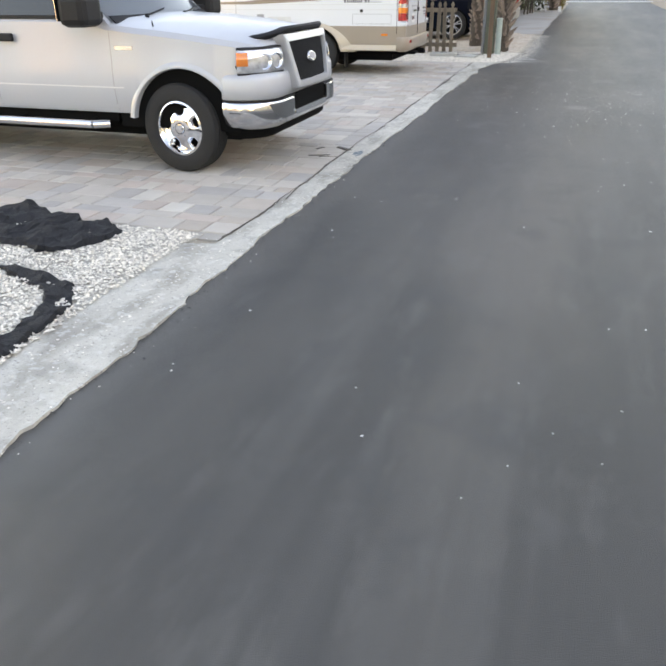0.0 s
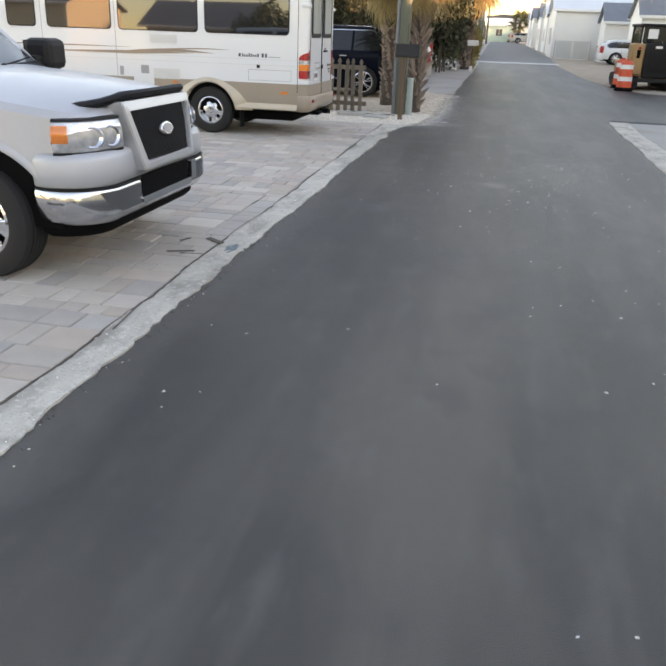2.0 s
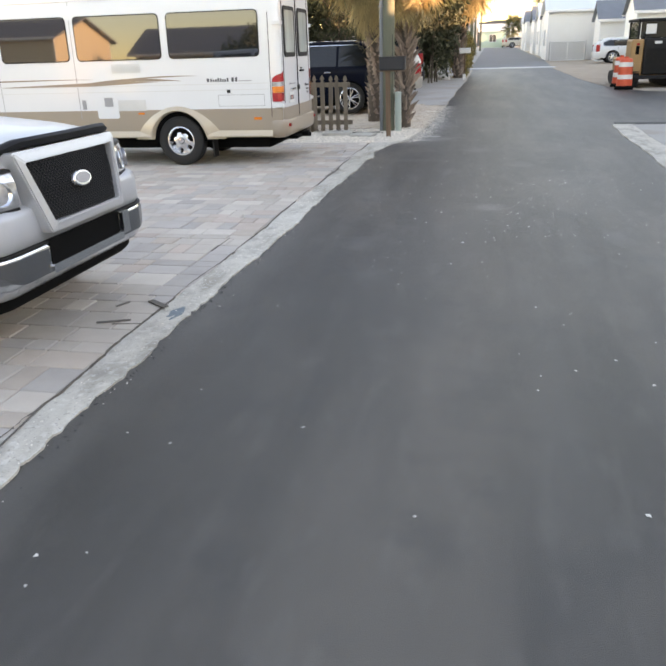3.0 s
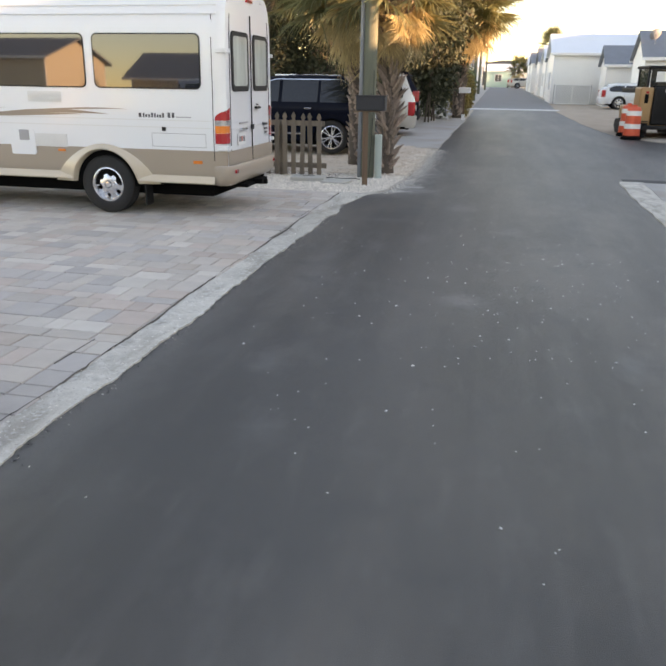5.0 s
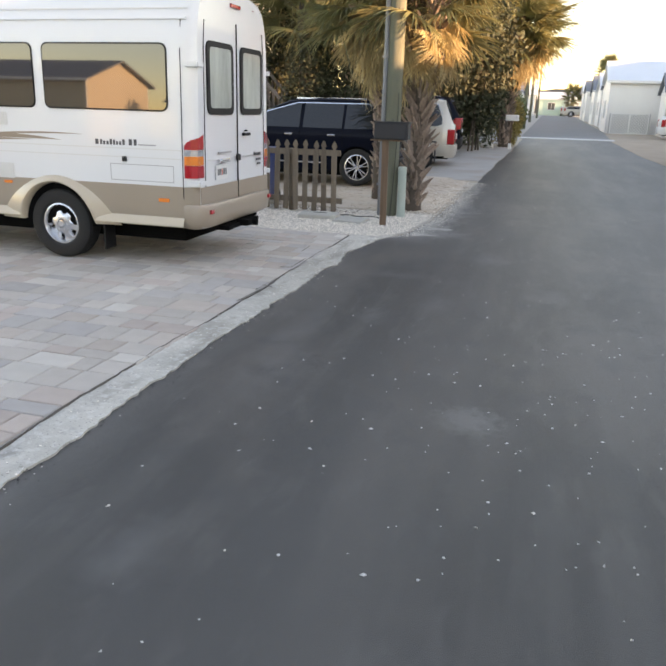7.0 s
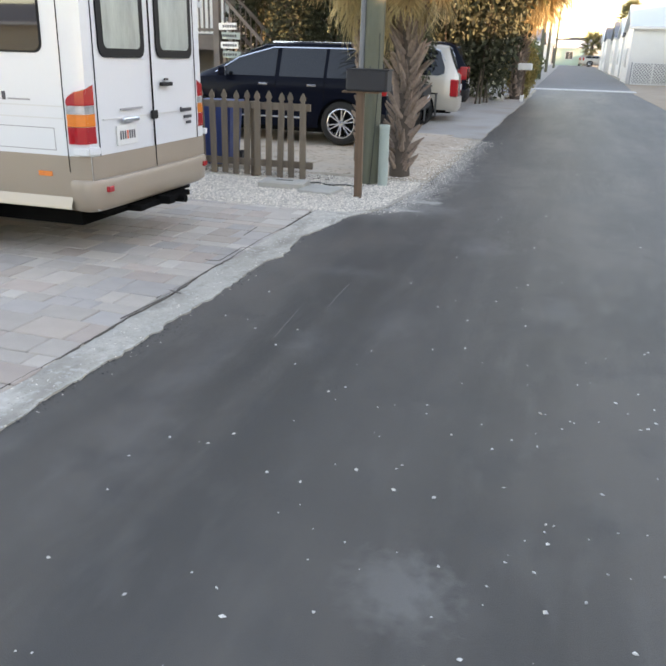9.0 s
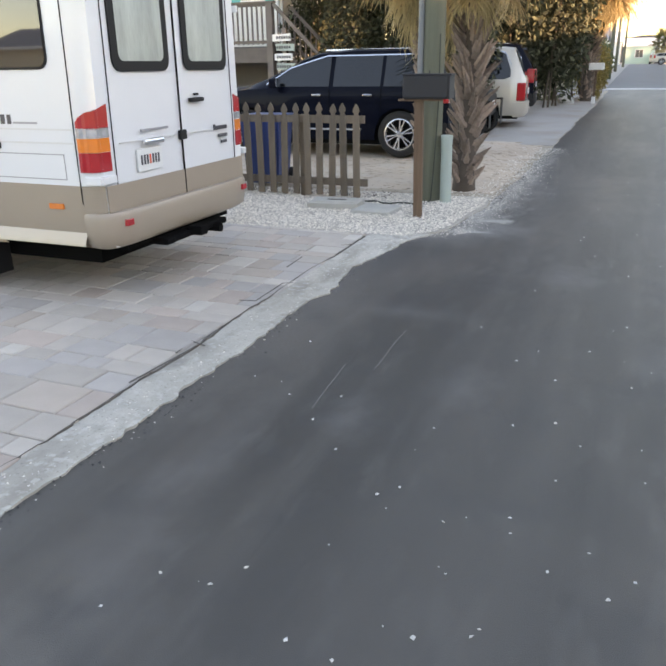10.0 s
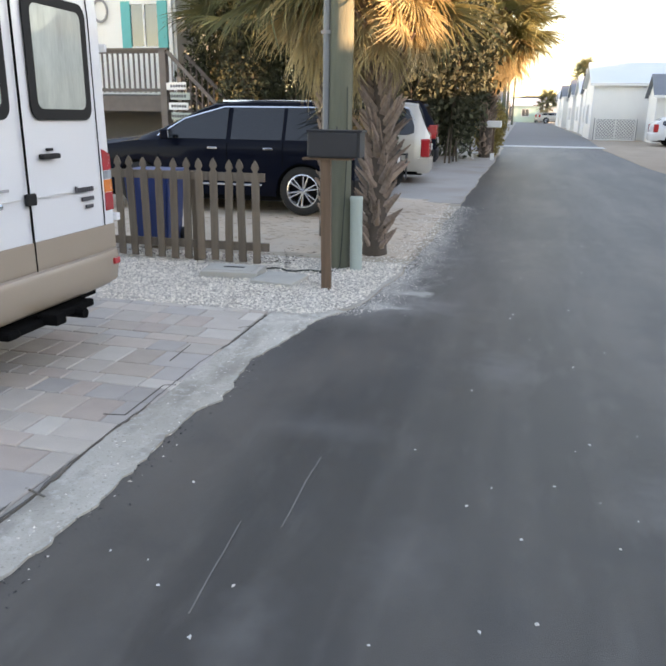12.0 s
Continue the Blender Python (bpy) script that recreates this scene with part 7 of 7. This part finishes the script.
    for k in range(4):
        part("sign_board", bx(-0.24, 0.24, -0.02, 0.02, 2.06 - k * 0.22, 2.22 - k * 0.22, 0, pose(0, 0, 0, 0, (-3, 2, -1, 3)[k] * 0.5, 0)), M["trimw"] if k % 2 == 0 else M["pvc"], s)
        g2 = random.Random(k)
        for q in range(6):
            u = -0.19 + q * 0.065
            part("letter_mark", bx(u, u + 0.045, -0.026, -0.02, 2.11 - k * 0.22, 2.17 - k * 0.22), M["letter"], s)


porch_house()

# unseen rows of park homes across the street, added to close and shade it
for k, (y0, y1, wl) in enumerate(((-16, -4, 4.6), (-3.9, 4.9, 5.4), (5.0, 15.0, 5.4), (15.1, 19.0, 4.55), (19.1, 27.0, 5.0))):
    gable_house("house", 11.0, 17.5, y0, y1, 0.0, wl - 1.4, wl, "y", M["sidingb"], M["shingle"], "unseen beige park home added across the street to block sun", [("w", -2.0, 1.0, 1.0, 1.0), ("w", 1.8, 1.0, 1.2, 1.0)], over=0.4)
for y0, y1 in ((25.9, 36.0), (35.8, 46.3)):
    gable_house("house", 13.5, 20, y0, y1, 0.1, 3.3, 4.9, "y", M["sidingb"], M["shingle"], "unseen beige park home added behind the loader to block sun", [("w", 0, 1.0, 1.0, 1.0)], over=0.4)
# homes and trees beyond the gravel, which the camper windows mirror
gable_house("house", -23.5, -16.0, -34.0, -28.0, 0.0, 3.5, 5.1, "x", M["sidingb"], M["shingle"], "beige park home with a low roof beyond the gravel", [("n", -1.5, 0.9, 1.0, 1.1), ("n", 1.8, 0.9, 1.2, 1.1), ("e", 0.0, 1.0, 1.0, 1.0)], over=0.5)
gable_house("house", -36.0, -25.0, -27.0, -20.0, 0.0, 4.2, 5.4, "x", M["sidingb"], M["shingle"], "long beige park home beyond the gravel", [("n", 3.0, 1.0, 1.0, 1.0)], over=0.4)
gable_house("house", -14.0, -7.5, -40.0, -33.0, 0.0, 3.2, 4.6, "y", M["siding"], M["metalroof"], "white park home with a light metal roof beyond the gravel", [("n", 0.0, 1.0, 1.0, 1.0)], over=0.3)
foliage("tree", [(-15.5 + 0.9 * k, -26.0 - 0.8 * (k % 2), 2.4 + 0.5 * (k % 3), 1.1, 1.0, 1.7) for k in range(5)], 6000, 0.13, M["leaf"], "round green tree beside the beige park home", 51, "tree")
foliage("tree", [(-38.0 - 1.4 * k, -20.0, 3.4 + 0.8 * (k % 2), 1.6, 1.4, 2.9) for k in range(4)], 6000, 0.16, M["leafd"], "dark tree at the end of the long park home", 52, "tree")
gable_house("house", -2, 8, -30, -22, 0.0, 3.1, 4.5, "x", M["sidingb"], M["shingle"], "park home at the near end of the street", [("n", 0.0, 1.0, 1.0, 1.0)], over=0.3)

tl = bmesh.new()
g = np.random.default_rng(2)
xs = np.linspace(-260, 260, 120)
top = [2.4 + 8.5 + 2.0 * noise.noise(Vector((x * 0.03, 0, 0))) + 1.0 * noise.noise(Vector((x * 0.2, 3, 0))) for x in xs]
lo = [tl.verts.new((x, 330, 1)) for x in xs]
hi = [tl.verts.new((x, 330, z)) for x, z in zip(xs, top)]
for i in range(len(xs) - 1):
    tl.faces.new((lo[i], lo[i + 1], hi[i + 1], hi[i]))
tagged(part("backdrop", tl, M["treeline"]), "distant treeline with haze in its colour", "backdrop", kind="structure")


# ---- pavers, last ----
def paver_mesh(w, d):
    bm = bx(-w / 2, w / 2, -d / 2, d / 2, -0.05, 0.0)
    top = [e for e in bm.edges if all(v.co.z > -0.001 for v in e.verts)]
    bmesh.ops.bevel(bm, geom=top, offset=0.006, segments=1, affect="EDGES")
    me = bpy.data.meshes.new("paver")
    bm.to_mesh(me)
    bm.free()
    return me


base = tagged(part("paver_bed", strip(frange(2.98, 15.16, 0.3), lambda y: -9.0, lambda y: -0.745, 0.008), M["joint"]), "driveway of mixed beige and grey concrete pavers", "driveway", kind="structure")
g = random.Random(21)
cache = {}
joined = {k: ([], []) for k in range(5)}
count = 0
y = 3.10
row = 0
while y < 15.08:
    d = (0.225, 0.15, 0.225, 0.30)[row % 4]
    d = min(d, 15.12 - y)
    if d < 0.08:
        break
    lim = -0.745 + 0.02 * math.sin(y * 2)
    x = lim
    while x > -8.9:
        w = g.choice((0.15, 0.225, 0.30, 0.225, 0.36))
        key = (w, round(d, 3))
        ci = g.choice((0, 0, 1, 2, 2, 3, 0, 4))
        z = 0.020 + g.uniform(-0.002, 0.0025)
        cx, cy = x - w / 2, y + d / 2
        if x > -1.95 and count < 300 and (y > 7.6 or y < 5.5) and y < 15 and (x > -1.25 or y > 10):
            mk = (*key, ci)
            if mk not in cache:
                cache[mk] = paver_mesh(w - 0.008, d - 0.008)
                cache[mk].materials.append(M["pav"][ci])
            ob = new("paver", cache[mk])
            ob.parent = base
            ob.matrix_local = pose(cx, cy, z, g.uniform(-0.5, 0.5), g.uniform(-0.5, 0.5), g.uniform(-0.6, 0.6))
            count += 1
        else:
            V, F = joined[ci]
            s = len(V)
            a, b, e = (w - 0.008) / 2, (d - 0.008) / 2, 0.005
            V += [(cx + sx * a, cy + sy * b, z - 0.03) for sx, sy in ((-1, -1), (1, -1), (1, 1), (-1, 1))]
            V += [(cx + sx * a, cy + sy * b, z - e) for sx, sy in ((-1, -1), (1, -1), (1, 1), (-1, 1))]
            V += [(cx + sx * (a - e), cy + sy * (b - e), z) for sx, sy in ((-1, -1), (1, -1), (1, 1), (-1, 1))]
            for lvl in (0, 4):
                F += [(s + lvl + i, s + lvl + (i + 1) % 4, s + lvl + 4 + (i + 1) % 4, s + lvl + 4 + i) for i in range(4)]
            F.append((s + 8, s + 9, s + 10, s + 11))
        x -= w
    y += d
    row += 1
for k in range(5):
    ob = part("paver_field", joined[k], M["pavi"][k], base)
    ob["kind"] = "stuff"
